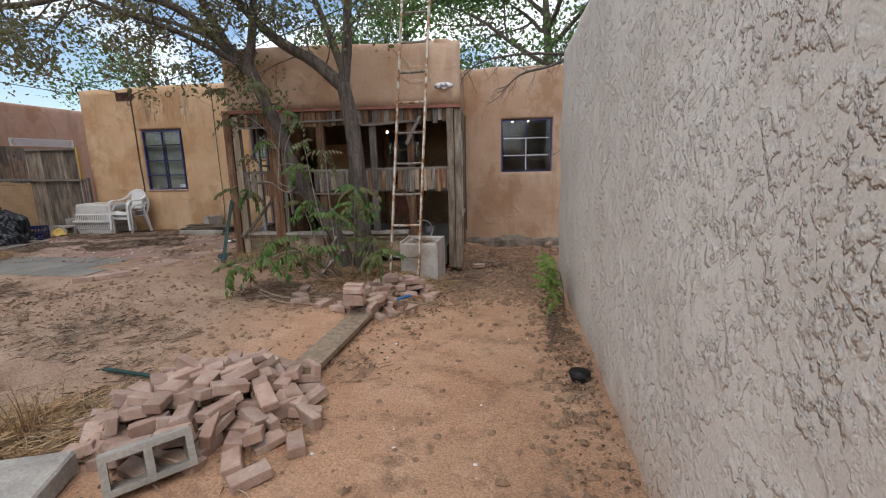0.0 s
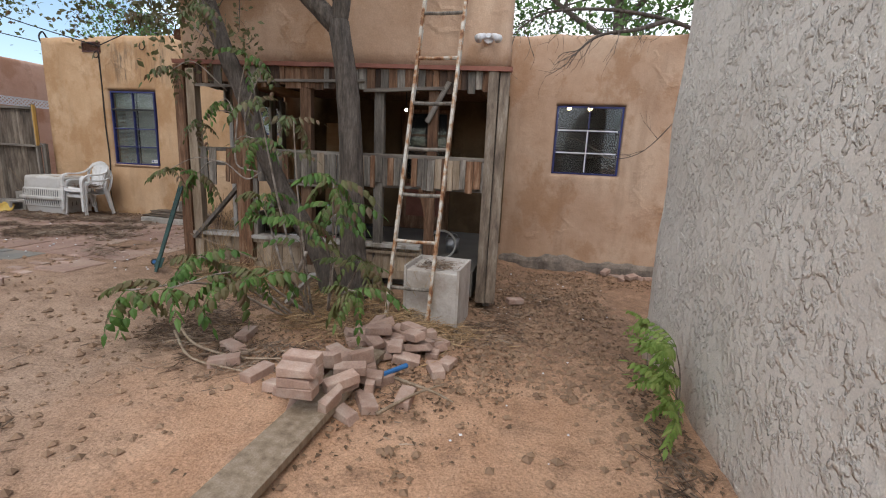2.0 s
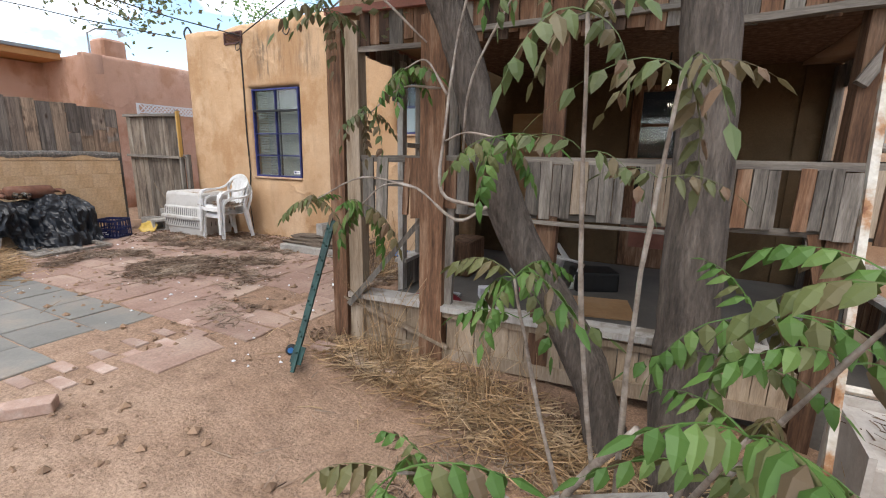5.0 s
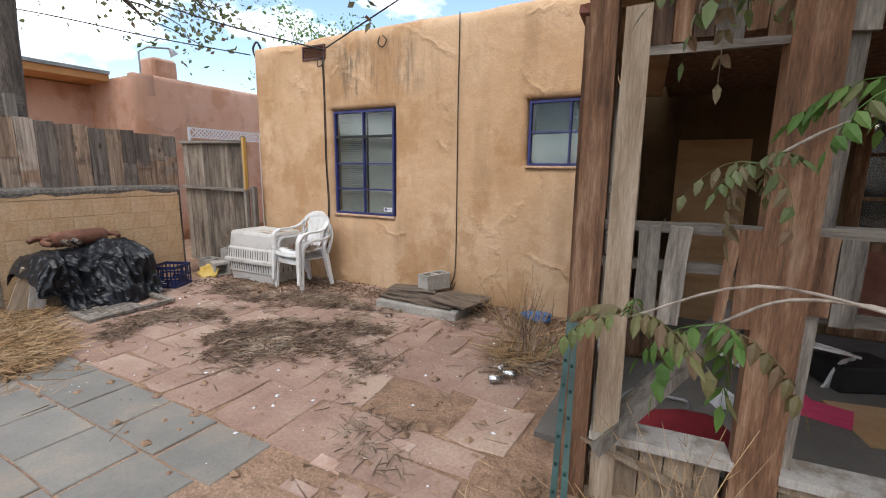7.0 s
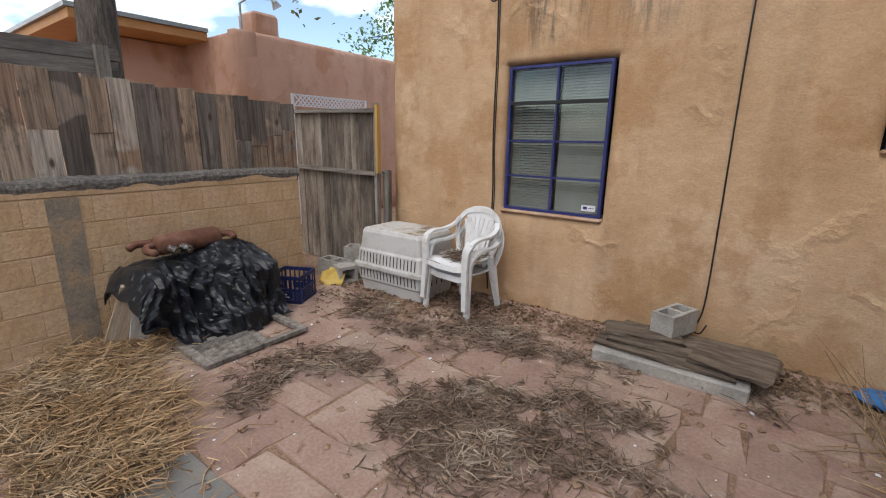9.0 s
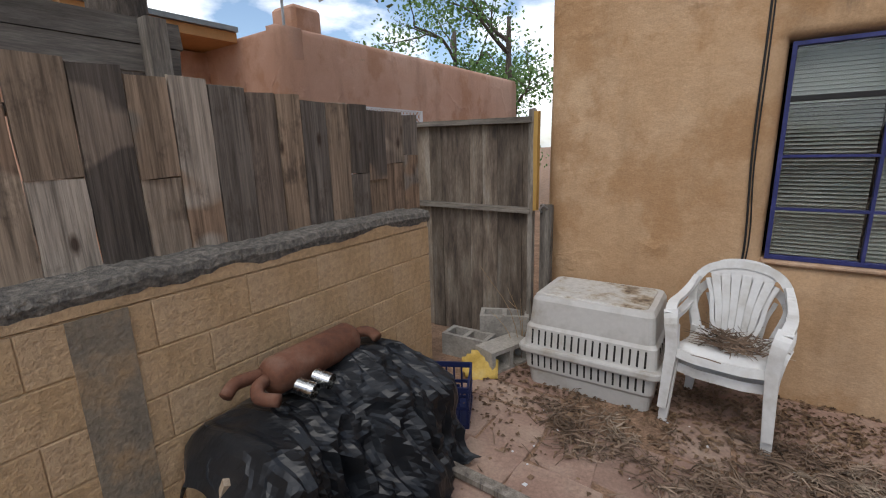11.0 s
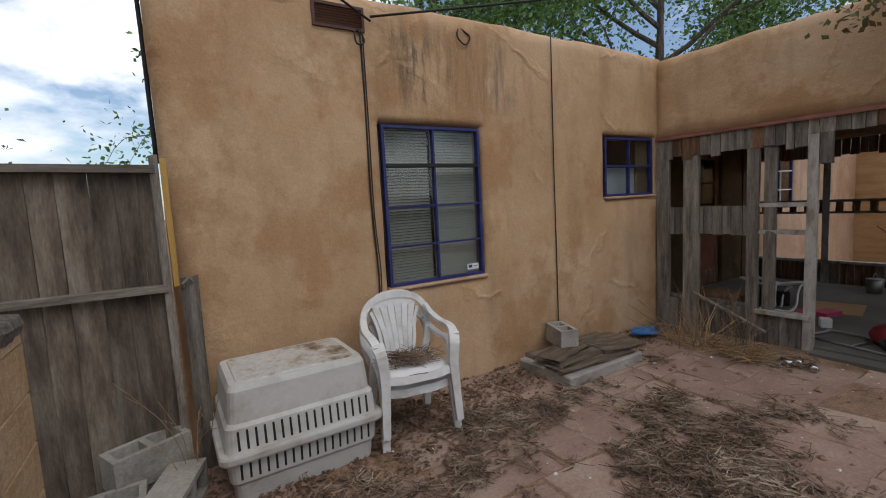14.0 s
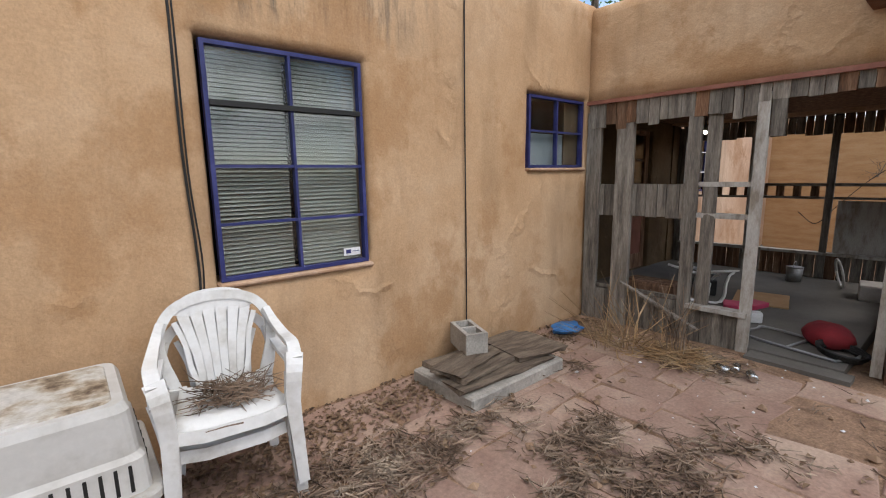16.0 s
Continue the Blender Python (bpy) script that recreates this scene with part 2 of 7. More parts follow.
M_DIRT = dirt_mat()
M_WOOD_GREY = surface("weathered_grey_wood", [(0.11, 0.095, 0.08), (0.27, 0.235, 0.195), (0.43, 0.385, 0.325)], 3.0, (7, 7, 0.7), 24.0, 0.45, 0.88, 0.5, rand=0.45)
M_WOOD_BROWN = surface("weathered_brown_wood", [(0.09, 0.045, 0.024), (0.25, 0.13, 0.07), (0.41, 0.26, 0.165)], 3.0, (7, 7, 0.7), 24.0, 0.45, 0.85, 0.5, rand=0.45)
M_WOOD_TAN = surface("bleached_tan_wood", [(0.28, 0.20, 0.13), (0.42, 0.32, 0.22), (0.54, 0.435, 0.325)], 3.0, (7, 7, 0.7), 24.0, 0.35, 0.85, 0.4, rand=0.35)
M_WOOD_FENCE = surface("old_fence_board", [(0.09, 0.07, 0.055), (0.21, 0.16, 0.12), (0.33, 0.265, 0.20), (0.42, 0.365, 0.30)], 2.2, (5, 5, 0.9), 22.0, 0.5, 0.9, 0.7, rand=0.5, depth=0.006)


def fence_mat():
    """Old boards, each of its own tone from silver grey to raw brown, with long grain, bands of older paint and knots."""
    m, nt, b = tree_of("mixed_fence_board")
    info = nt.nodes.new("ShaderNodeObjectInfo")
    rnd = info.outputs["Random"]
    hop = math_of(nt, "FRACT", math_of(nt, "MULTIPLY", rnd, 17.3))
    one = ramp_of(nt, hop, [(0.0, (0.085, 0.068, 0.055)), (0.14, (0.30, 0.255, 0.215)), (0.28, (0.13, 0.085, 0.055)), (0.42, (0.36, 0.26, 0.18)), (0.56, (0.055, 0.044, 0.036)), (0.70, (0.24, 0.20, 0.165)), (0.84, (0.22, 0.14, 0.09)), (1.0, (0.46, 0.40, 0.33))])
    flip = math_of(nt, "FRACT", math_of(nt, "MULTIPLY", rnd, 7.3))
    two = ramp_of(nt, flip, [(0.0, (0.28, 0.18, 0.115)), (0.35, (0.20, 0.17, 0.14)), (0.7, (0.44, 0.33, 0.235)), (1.0, (0.13, 0.105, 0.085))])
    band = noise_of(nt, coords(nt, (1.2, 1.2, 1.9), 9.0), 1.0, 2.0, 0.5)
    col = mix_of(nt, ramp_of(nt, band, [(0.525, 0.0), (0.545, 1.0)]), one, two)
    streak = noise_of(nt, coords(nt, (20, 20, 1.1), 9.0), 1.0, 6.0, 0.65)
    col = mix_of(nt, 1.0, col, ramp_of(nt, streak, [(0.30, 0.42), (0.52, 1.05), (0.68, 1.3)]), "MULTIPLY")
    grain = noise_of(nt, coords(nt, (90, 90, 3.0), 9.0), 1.0, 6.0, 0.65)
    col = mix_of(nt, 1.0, col, ramp_of(nt, grain, [(0.32, 0.58), (0.58, 1.12)]), "MULTIPLY")
    knot = node(nt, "ShaderNodeTexVoronoi", Scale=1.0)
    nt.links.new(coords(nt, (7, 7, 3.0), 9.0), knot.inputs["Vector"])
    col = mix_of(nt, ramp_of(nt, knot.outputs["Distance"], [(0.06, 0.9), (0.15, 0.0)]), col, (0.05, 0.03, 0.02))
    grime = noise_of(nt, coords(nt, (3, 3, 1.4), 9.0), 2.4, 6.0, 0.7)
    col = mix_of(nt, ramp_of(nt, grime, [(0.54, 0.0), (0.66, 0.7)]), col, (0.07, 0.052, 0.04))
    nt.links.new(col, b.inputs["Base Color"])
    b.inputs["Roughness"].default_value, b.inputs["Specular IOR Level"].default_value = 0.9, 0.25
    first = bump_of(nt, b, streak, 0.6, 0.008)
    bump_of(nt, b, grain, 0.7, 0.005, first)
    return m


M_FENCE = fence_mat()
M_WOOD_WHITE = surface("peeling_white_paint", [(0.30, 0.255, 0.20), (0.44, 0.40, 0.35), (0.54, 0.51, 0.46)], 3.0, (4, 4, 1.2), 30.0, 0.3, 0.7, 0.4, rand=0.2, spread=(0.35, 0.55))
M_WOOD_RAIL = surface("weathered_grey_beam", [(0.12, 0.10, 0.085), (0.23, 0.20, 0.165), (0.34, 0.30, 0.25)], 3.0, (0.7, 7, 7), 24.0, 0.4, 0.88, 0.5, rand=0.35)
M_WOOD_DARK = surface("sooty_brown_wood", [(0.03, 0.02, 0.014), (0.085, 0.05, 0.032), (0.17, 0.105, 0.07)], 3.0, (7, 7, 0.7), 24.0, 0.45, 0.88, 0.5, rand=0.35)
M_WOOD_RAIL_Y = surface("grey_horizontal_board", [(0.10, 0.085, 0.07), (0.19, 0.165, 0.14), (0.29, 0.26, 0.22)], 3.0, (7, 0.7, 7), 24.0, 0.4, 0.88, 0.5, rand=0.35)
M_RED_TRIM = surface("faded_red_trim", [(0.20, 0.07, 0.045), (0.30, 0.12, 0.08)], 5.0, rough=0.6, bump=0.15)
M_BLUE = surface("blue_paint", [(0.016, 0.02, 0.09), (0.026, 0.032, 0.14), (0.05, 0.055, 0.19)], 8.0, rough=0.5, bump=0.15)
M_BLOCK = surface("tan_painted_block", [(0.57, 0.375, 0.195), (0.63, 0.425, 0.24), (0.66, 0.465, 0.285)], 2.0, fine=48.0, grain=0.42, rough=0.93, bump=1.0, depth=0.012, rand=0.03, shift=0.0)
M_CEMENT = surface("grey_cement", [(0.27, 0.25, 0.222), (0.41, 0.38, 0.335), (0.53, 0.49, 0.43)], 3.0, fine=50.0, grain=0.4, rough=0.95, bump=0.7, depth=0.008, rand=0.15)
M_FOOTING = surface("crumbled_footing", [(0.10, 0.08, 0.065), (0.20, 0.165, 0.135), (0.32, 0.26, 0.21)], 6.0, fine=40.0, grain=0.45, rough=0.95, bump=0.9, depth=0.015)
# dusty concrete, its grey lowered to carry the dimness of the porch
M_CONCRETE_SHADED = surface("dusty_shaded_concrete", [(0.11, 0.10, 0.088), (0.18, 0.165, 0.145)], 1.5, fine=50.0, grain=0.3, rough=0.9, bump=0.2)
M_FLAG = surface("red_flagstone", [(0.31, 0.19, 0.145), (0.385, 0.255, 0.195), (0.46, 0.335, 0.255)], 2.2, fine=50.0, grain=0.42, rough=0.9, bump=0.45, rand=0.16, spread=(0.32, 0.66))
M_GREYPAVE = surface("grey_paver", [(0.18, 0.172, 0.155), (0.225, 0.215, 0.19), (0.30, 0.255, 0.205)], 2.2, fine=60.0, grain=0.25, rough=0.92, bump=0.25, rand=0.15)
M_BRICK = surface("dusty_pink_brick", [(0.38, 0.24, 0.18), (0.48, 0.33, 0.26), (0.58, 0.455, 0.375)], 7.0, fine=90.0, grain=0.3, rough=0.93, bump=0.5, depth=0.004, rand=0.28)
M_BARK = surface("grey_brown_bark", [(0.065, 0.052, 0.042), (0.13, 0.105, 0.085), (0.20, 0.165, 0.135)], 4.0, (5, 5, 0.9), 16.0, 0.5, 0.95, 0.9, depth=0.03)
M_TWIG = surface("dry_twig", [(0.14, 0.09, 0.058), (0.31, 0.215, 0.15), (0.54, 0.425, 0.315)], 3.0, fine=40.0, rough=0.9, bump=0.0, isle=0.65)
M_STRAW = surface("dry_straw", [(0.40, 0.235, 0.11), (0.53, 0.35, 0.185), (0.61, 0.45, 0.28)], 3.0, fine=40.0, rough=0.85, bump=0.0, isle=0.65)
M_DEADLEAF = surface("dead_leaf", [(0.13, 0.08, 0.048), (0.23, 0.145, 0.085), (0.33, 0.225, 0.14)], 3.0, fine=40.0, rough=0.85, bump=0.0, isle=0.5)
M_PLASTIC = surface("dusty_white_plastic", [(0.36, 0.335, 0.29), (0.56, 0.545, 0.51), (0.66, 0.655, 0.635)], 5.0, fine=30.0, grain=0.12, rough=0.42, bump=0.06, spread=(0.25, 0.5))
M_KENNEL = surface("pale_grey_plastic", [(0.32, 0.275, 0.215), (0.44, 0.42, 0.385), (0.51, 0.495, 0.465)], 4.0, spread=(0.3, 0.52), fine=30.0, grain=0.12, rough=0.5, bump=0.08)
# near-black colour that stands for shade in unlit rooms and kennel slots
M_HOLLOW_SHADE = surface("painted_hollow_shade", [(0.012, 0.011, 0.010), (0.02, 0.019, 0.017)], 3.0, rough=0.9, bump=0.0)
M_TARP = surface("black_tarp", [(0.007, 0.008, 0.010), (0.014, 0.016, 0.019), (0.03, 0.032, 0.036)], 3.0, fine=25.0, grain=0.2, rough=0.36, bump=0.2, depth=0.01, spread=(0.35, 0.75))
M_RUST = surface("rusty_steel", [(0.075, 0.03, 0.018), (0.15, 0.062, 0.035), (0.20, 0.11, 0.075)], 8.0, fine=60.0, rough=0.8, bump=0.4)
M_CHROME = surface("scratched_chrome", [(0.45, 0.45, 0.44), (0.62, 0.62, 0.6)], 9.0, rough=0.25, bump=0.1, metal=1.0)
M_CRATEBLUE = surface("navy_blue_plastic", [(0.010, 0.016, 0.065), (0.018, 0.028, 0.10)], 5.0, rough=0.45, bump=0.05)
M_YELLOW = surface("mustard_cloth", [(0.42, 0.28, 0.06), (0.55, 0.38, 0.10), (0.58, 0.45, 0.2)], 9.0, rough=0.9, bump=0.3)
M_GREENMETAL = surface("green_painted_steel", [(0.005, 0.024, 0.02), (0.009, 0.046, 0.038), (0.02, 0.07, 0.058)], 9.0, fine=60.0, rough=0.5, bump=0.2)
M_LADDER = surface("chipped_cream_paint", [(0.16, 0.06, 0.025), (0.36, 0.19, 0.09), (0.50, 0.44, 0.36), (0.60, 0.57, 0.50)], 9.0, fine=50.0, rough=0.65, bump=0.4, spread=(0.34, 0.62))
M_APPLIANCE = surface("chalky_white_enamel", [(0.34, 0.29, 0.24), (0.48, 0.44, 0.395), (0.60, 0.57, 0.53)], 4.0, fine=50.0, rough=0.6, bump=0.1)
M_BLACK = surface("black_rubber", [(0.012, 0.012, 0.012), (0.022, 0.022, 0.021)], 6.0, rough=0.6, bump=0.1)
M_ORANGE = surface("yellow_painted_wood", [(0.42, 0.24, 0.06), (0.52, 0.32, 0.09)], 5.0, (6, 6, 0.7), rough=0.8, bump=0.2)
M_PLYWOOD = surface("orange_plywood", [(0.34, 0.19, 0.085), (0.42, 0.25, 0.12), (0.46, 0.30, 0.165)], 2.0, (1, 1, 4), 30.0, 0.2, 0.85, 0.2)
M_RED = surface("red_cloth", [(0.18, 0.012, 0.018), (0.28, 0.022, 0.03)], 6.0, rough=0.85, bump=0.2)
M_PINK = surface("pink_box_card", [(0.50, 0.04, 0.10), (0.62, 0.07, 0.16)], 6.0, rough=0.6, bump=0.05)
M_BLUECLOTH = surface("blue_plastic_bag", [(0.02, 0.10, 0.30), (0.05, 0.20, 0.46)], 6.0, rough=0.45, bump=0.2)
M_GALV = surface("galvanised_metal", [(0.30, 0.30, 0.30), (0.42, 0.42, 0.42)], 6.0, rough=0.45, bump=0.1, metal=0.7)
M_FASCIA = surface("orange_fascia_paint", [(0.50, 0.24, 0.085), (0.58, 0.30, 0.12)], 3.0, rough=0.7, bump=0.1)
M_WHITE = surface("white_paint", [(0.68, 0.68, 0.69), (0.78, 0.78, 0.79)], 3.0, rough=0.6, bump=0.05)
M_VENT = surface("maroon_metal", [(0.075, 0.03, 0.025), (0.11, 0.05, 0.04)], 6.0, rough=0.6, bump=0.1)


def leaf_mat(name, a, b_, c, tip=None, brown=True):
    m, nt, b = tree_of(name)
    geo = nt.nodes.new("ShaderNodeNewGeometry")
    col = ramp_of(nt, geo.outputs["Random Per Island"], [(0.0, a), (0.5, b_), (0.85, c)] + ([(0.97, tip)] if tip else []))
    info = nt.nodes.new("ShaderNodeObjectInfo")
    col = mix_of(nt, ramp_of(nt, info.outputs["Random"], [(0.55, 0.0), (0.95, 0.75)]), col, (0.15, 0.095, 0.055)) if brown else col
    nt.links.new(col, b.inputs["Base Color"])
    b.inputs["Roughness"].default_value = 0.5
    b.inputs["Specular IOR Level"].default_value = 0.3
    tr = nt.nodes.new("ShaderNodeBsdfTranslucent")
    nt.links.new(col, tr.inputs["Color"])
    mx = nt.nodes.new("ShaderNodeMixShader")
    mx.inputs[0].default_value = 0.35
    out = nt.nodes["Material Output"]
    nt.links.new(b.outputs[0], mx.inputs[1])
    nt.links.new(tr.outputs[0], mx.inputs[2])
    nt.links.new(mx.outputs[0], out.inputs["Surface"])
    return m


M_LEAF = leaf_mat("fresh_leaf", (0.055, 0.12, 0.026), (0.10, 0.19, 0.043), (0.16, 0.245, 0.07), (0.14, 0.10, 0.06))
M_LEAF_YELLOW = leaf_mat("yellow_green_leaf", (0.14, 0.23, 0.045), (0.21, 0.30, 0.07), (0.28, 0.35, 0.10), brown=False)
M_LEAF_DULL = leaf_mat("dull_leaf", (0.075, 0.105, 0.035), (0.12, 0.155, 0.06), (0.17, 0.19, 0.095), (0.16, 0.10, 0.06))
M_LEAF_FAR = leaf_mat("far_leaf", (0.06, 0.12, 0.03), (0.10, 0.20, 0.05), (0.17, 0.28, 0.10), brown=False)


def glass_mat():
    m, nt, b = tree_of("dusty_glass")
    b.inputs["Transmission Weight"].default_value = 1.0
    b.inputs["Base Color"].default_value = (0.85, 0.9, 0.9, 1)
    b.inputs["IOR"].default_value = 1.45
    v = coords(nt)
    nt.links.new(ramp_of(nt, noise_of(nt, v, 5.0, 5.0, 0.6), [(0.4, 0.02), (0.7, 0.14)]), b.inputs["Roughness"])
    return m


M_GLASS = glass_mat()
M_BLIND = surface("grey_blind_slat", [(0.22, 0.235, 0.215), (0.29, 0.30, 0.275)], 3.0, rough=0.6, bump=0.0)


# ---- building blocks ----
def part(name, bm, material, parent=None, label="", smooth=False):
    me = bpy.data.meshes.new(name)
    bm.to_mesh(me)
    bm.free()
    me.materials.append(material)
    if smooth:
        me.polygons.foreach_set("use_smooth", [True] * len(me.polygons))
    ob = new(name, me)
    if parent is not None:
        ob.parent = parent
    return tagged(ob, label)


def share(name, mesh, m, parent=None):
    ob = new(name, mesh)
    ob.matrix_basis = m
    if parent is not None:
        ob.parent = parent
    return ob


def thing(name, m, label, category, group="", kind=""):
    ob = new(name)
    ob.empty_display_size = 0.1
    ob.matrix_basis = m
    return tagged(ob, label, category, group, kind)


def box(bm, size, m=Matrix()):
    return bmesh.ops.create_cube(bm, size=1.0, matrix=m @ Matrix.Diagonal((*size, 1)))["verts"]


def span(bm, lo, hi):
    """A box between two corners."""
    lo, hi = Vector(lo), Vector(hi)
    return box(bm, hi - lo, Matrix.Translation((lo + hi) / 2))


def soft_box(bm, size, m=Matrix(), r=0.01, seg=1):
    vs = box(bm, size, m)
    es = list({e for v in vs for e in v.link_edges})
    bmesh.ops.bevel(bm, geom=es, offset=r, segments=seg, affect="EDGES", profile=0.6)


def board(bm, size, m, rng, wob=0.004, cuts=3):
    """A worn board along its local z, its edges a little uneven; origin at its middle."""
    w, t, h = size
    rows = []
    for k in range(cuts + 1):
        z = -h / 2 + h * k / cuts
        ring = []
        for sx, sy in ((-1, -1), (1, -1), (1, 1), (-1, 1)):
            ring.append(bm.verts.new(m @ Vector((sx * w / 2 + rng.uniform(-wob, wob), sy * t / 2 + rng.uniform(-wob, wob) * 0.5, z + (rng.uniform(-2, 2) * wob if k in (0, cuts) else 0)))))
        rows.append(ring)
    for a, b in zip(rows, rows[1:]):
        for k in range(4):
            bm.faces.new((a[k], a[(k + 1) % 4], b[(k + 1) % 4], b[k]))
    bm.faces.new(rows[0][::-1])
    bm.faces.new(rows[-1])


def beam(bm, a, b, w, t, rng, wob=0.003, up=(0, 0, 1)):
    """A worn board from a to b: w across, t thick."""
    a, b = Vector(a), Vector(b)
    q = (b - a).to_track_quat("Z", "Y")
    board(bm, (w, t, (b - a).length), Matrix.Translation((a + b) / 2) @ q.to_matrix().to_4x4(), rng, wob)


def tube(bm, pts, radii, n=8, cap=True):
    """A round pipe or limb through the points; radii: one or one for each point."""
    pts = [Vector(p) for p in pts]
    if not isinstance(radii, (list, tuple)):
        radii = [radii] * len(pts)
    prev, rings = None, []
    side = Vector((1, 0, 0))
    for k, p in enumerate(pts):
        d = (pts[min(k + 1, len(pts) - 1)] - pts[max(k - 1, 0)]).normalized()
        if prev is None:
            side = d.orthogonal().normalized()
        else:
            side = (side - d * side.dot(d))
            side = side.normalized() if side.length > 1e-5 else d.orthogonal().normalized()
        prev = d
        up = d.cross(side)
        rings.append([bm.verts.new(p + (side * math.cos(6.28318 * j / n) + up * math.sin(6.28318 * j / n)) * radii[k]) for j in range(n)])
    for a, b in zip(rings, rings[1:]):
        for j in range(n):
            bm.faces.new((a[j], a[(j + 1) % n], b[(j + 1) % n], b[j]))
    if cap:
        bm.faces.new(rings[0][::-1])
        bm.faces.new(rings[-1])
    return rings


def curve_pts(pts, steps=6):
    """Points of a smooth line through pts."""
    p = [Vector(q) for q in pts]
    p = [p[0] * 2 - p[1]] + p + [p[-1] * 2 - p[-2]]
    out = []
    for a, b, c, d in zip(p, p[1:], p[2:], p[3:]):
        for k in range(steps):
            t = k / steps
            out.append(0.5 * (2 * b + (c - a) * t + (2 * a - 5 * b + 4 * c - d) * t * t + (3 * b - a - 3 * c + d) * t ** 3))
    return out + [p[-2]]


def cut_lines(lo, hi, step, marks):
    vals = [lo + (hi - lo) * k / max(1, round((hi - lo) / step)) for k in range(max(1, round((hi - lo) / step)) + 1)]
    vals = [v for v in vals if all(abs(v - m) > 0.035 for m in marks)] + [m for m in marks if lo <= m <= hi]
    return sorted(set(round(v, 4) for v in vals))


def mud_wall(name, origin, along, length, height, holes, thick, r=0.06, top=0.12, ends=(True, True), step=0.16, wave=0.012, material=None, ragged=0.0):
    """A stucco wall with soft edges: origin at its foot, the face towards the left-hand side of `along` turned back; holes as (u0, u1, v0, v1)."""
    along = Vector(along).normalized()
    inn = Vector((0, 0, 1)).cross(along)
    um, vm = [0.0, length], [0.0, height]
    for off in (0.2, 0.5, 1.0):
        um += ([off * top] if ends[0] else []) + ([length - off * top] if ends[1] else [])
        vm += [height - off * top]
    for u0, u1, v0, v1 in holes:
        for off in (0.0, 0.3, 1.0):
            um += [u0 - off * r, u1 + off * r]
            vm += [v0 - off * r, v1 + off * r]
    us, vs = cut_lines(0, length, step, um), cut_lines(0, height, step, vm)

    def drop(d, rad):
        return rad - math.sqrt(max(0.0, rad * rad - (rad - d) ** 2)) if d < rad else 0.0

    bm = bmesh.new()
    front, back = {}, {}
    for i, u in enumerate(us):
        for j, v in enumerate(vs):
            d = drop(height - v, top)
            if ends[0]:
                d = max(d, drop(u, top))
            if ends[1]:
                d = max(d, drop(length - u, top))
            for u0, u1, v0, v1 in holes:
                d = max(d, drop(math.hypot(max(u0 - u, u - u1, 0), max(v0 - v, v - v1, 0)), r))
            p = Vector(origin) + along * u + Vector((0, 0, v))
            wob = wave * noise.noise(p * 1.7) + 0.4 * wave * noise.noise(p * 5.0)
            lift = Vector((0, 0, ragged * noise.noise(p * 2.3))) if v > height - top else Vector()
            front[i, j] = bm.verts.new(p + inn * (d + wob) + lift)
            back[i, j] = bm.verts.new(p + inn * thick + lift)

    def solid(i, j):
        if not (0 <= i < len(us) - 1 and 0 <= j < len(vs) - 1):
            return False
        u, v = (us[i] + us[i + 1]) / 2, (vs[j] + vs[j + 1]) / 2
        return not any(u0 < u < u1 and v0 < v < v1 for u0, u1, v0, v1 in holes)

    for i in range(len(us) - 1):
        for j in range(len(vs) - 1):
            if not solid(i, j):
                continue
            c = [(i, j), (i + 1, j), (i + 1, j + 1), (i, j + 1)]
            bm.faces.new([front[k] for k in c])
            bm.faces.new([back[k] for k in c[::-1]])
            for (a, b), nb in zip(((c[0], c[1]), (c[1], c[2]), (c[2], c[3]), (c[3], c[0])), ((i, j - 1), (i + 1, j), (i, j + 1), (i - 1, j))):
                if not solid(*nb):
                    bm.faces.new((front[b], front[a], back[a], back[b]))
    bmesh.ops.delete(bm, geom=[v for v in bm.verts if not v.link_faces], context="VERTS")
    ob = part(name, bm, material, smooth=True)
    return tagged(ob, kind="structure")


# ---- ground ----
def ramp01(x, a, b):
    t = min(1.0, max(0.0, (x - a) / (b - a)))
    return t * t * (3 - 2 * t)


def ground_z(x, y):
    """Height of the dirt: level by the patio, lower along the path, dug out by the back window."""
    z = -0.006 - 0.194 * ramp01(x, -4.6, -3.0) * (1 - 0.6 * ramp01(y, 5.8, 6.6) * (1 - ramp01(x, -3.2, -1.6)))
    z -= 0.06 * ramp01(x, -1.6, -0.9)
    z -= 0.13 * ramp01(x, -1.3, -0.5) * ramp01(y, 5.0, 6.2)
    z -= 0.10 * ramp01(x, -0.8, 0.0) * ramp01(y, 6.6, 8.6)
    z += 0.05 * ramp01(x, 0.45, 0.85) * (1 - ramp01(y, 5.6, 6.2))
    return z


def rough_ground(x, y):
    p = Vector((x, y, 0))
    amp = 0.5 + 2.1 * ramp01(y, 4.8, 6.4) * ramp01(x, -1.4, -0.6) + 0.5 * ramp01(x, -3.5, -2.5)
    if x < -4.6 and y > 4.6:
        amp = 0.3
    return ground_z(x, y) + amp * (0.018 * noise.noise(p * 2.1) + 0.012 * noise.noise(p * 6.0) + 0.006 * noise.noise(p * 15.0))


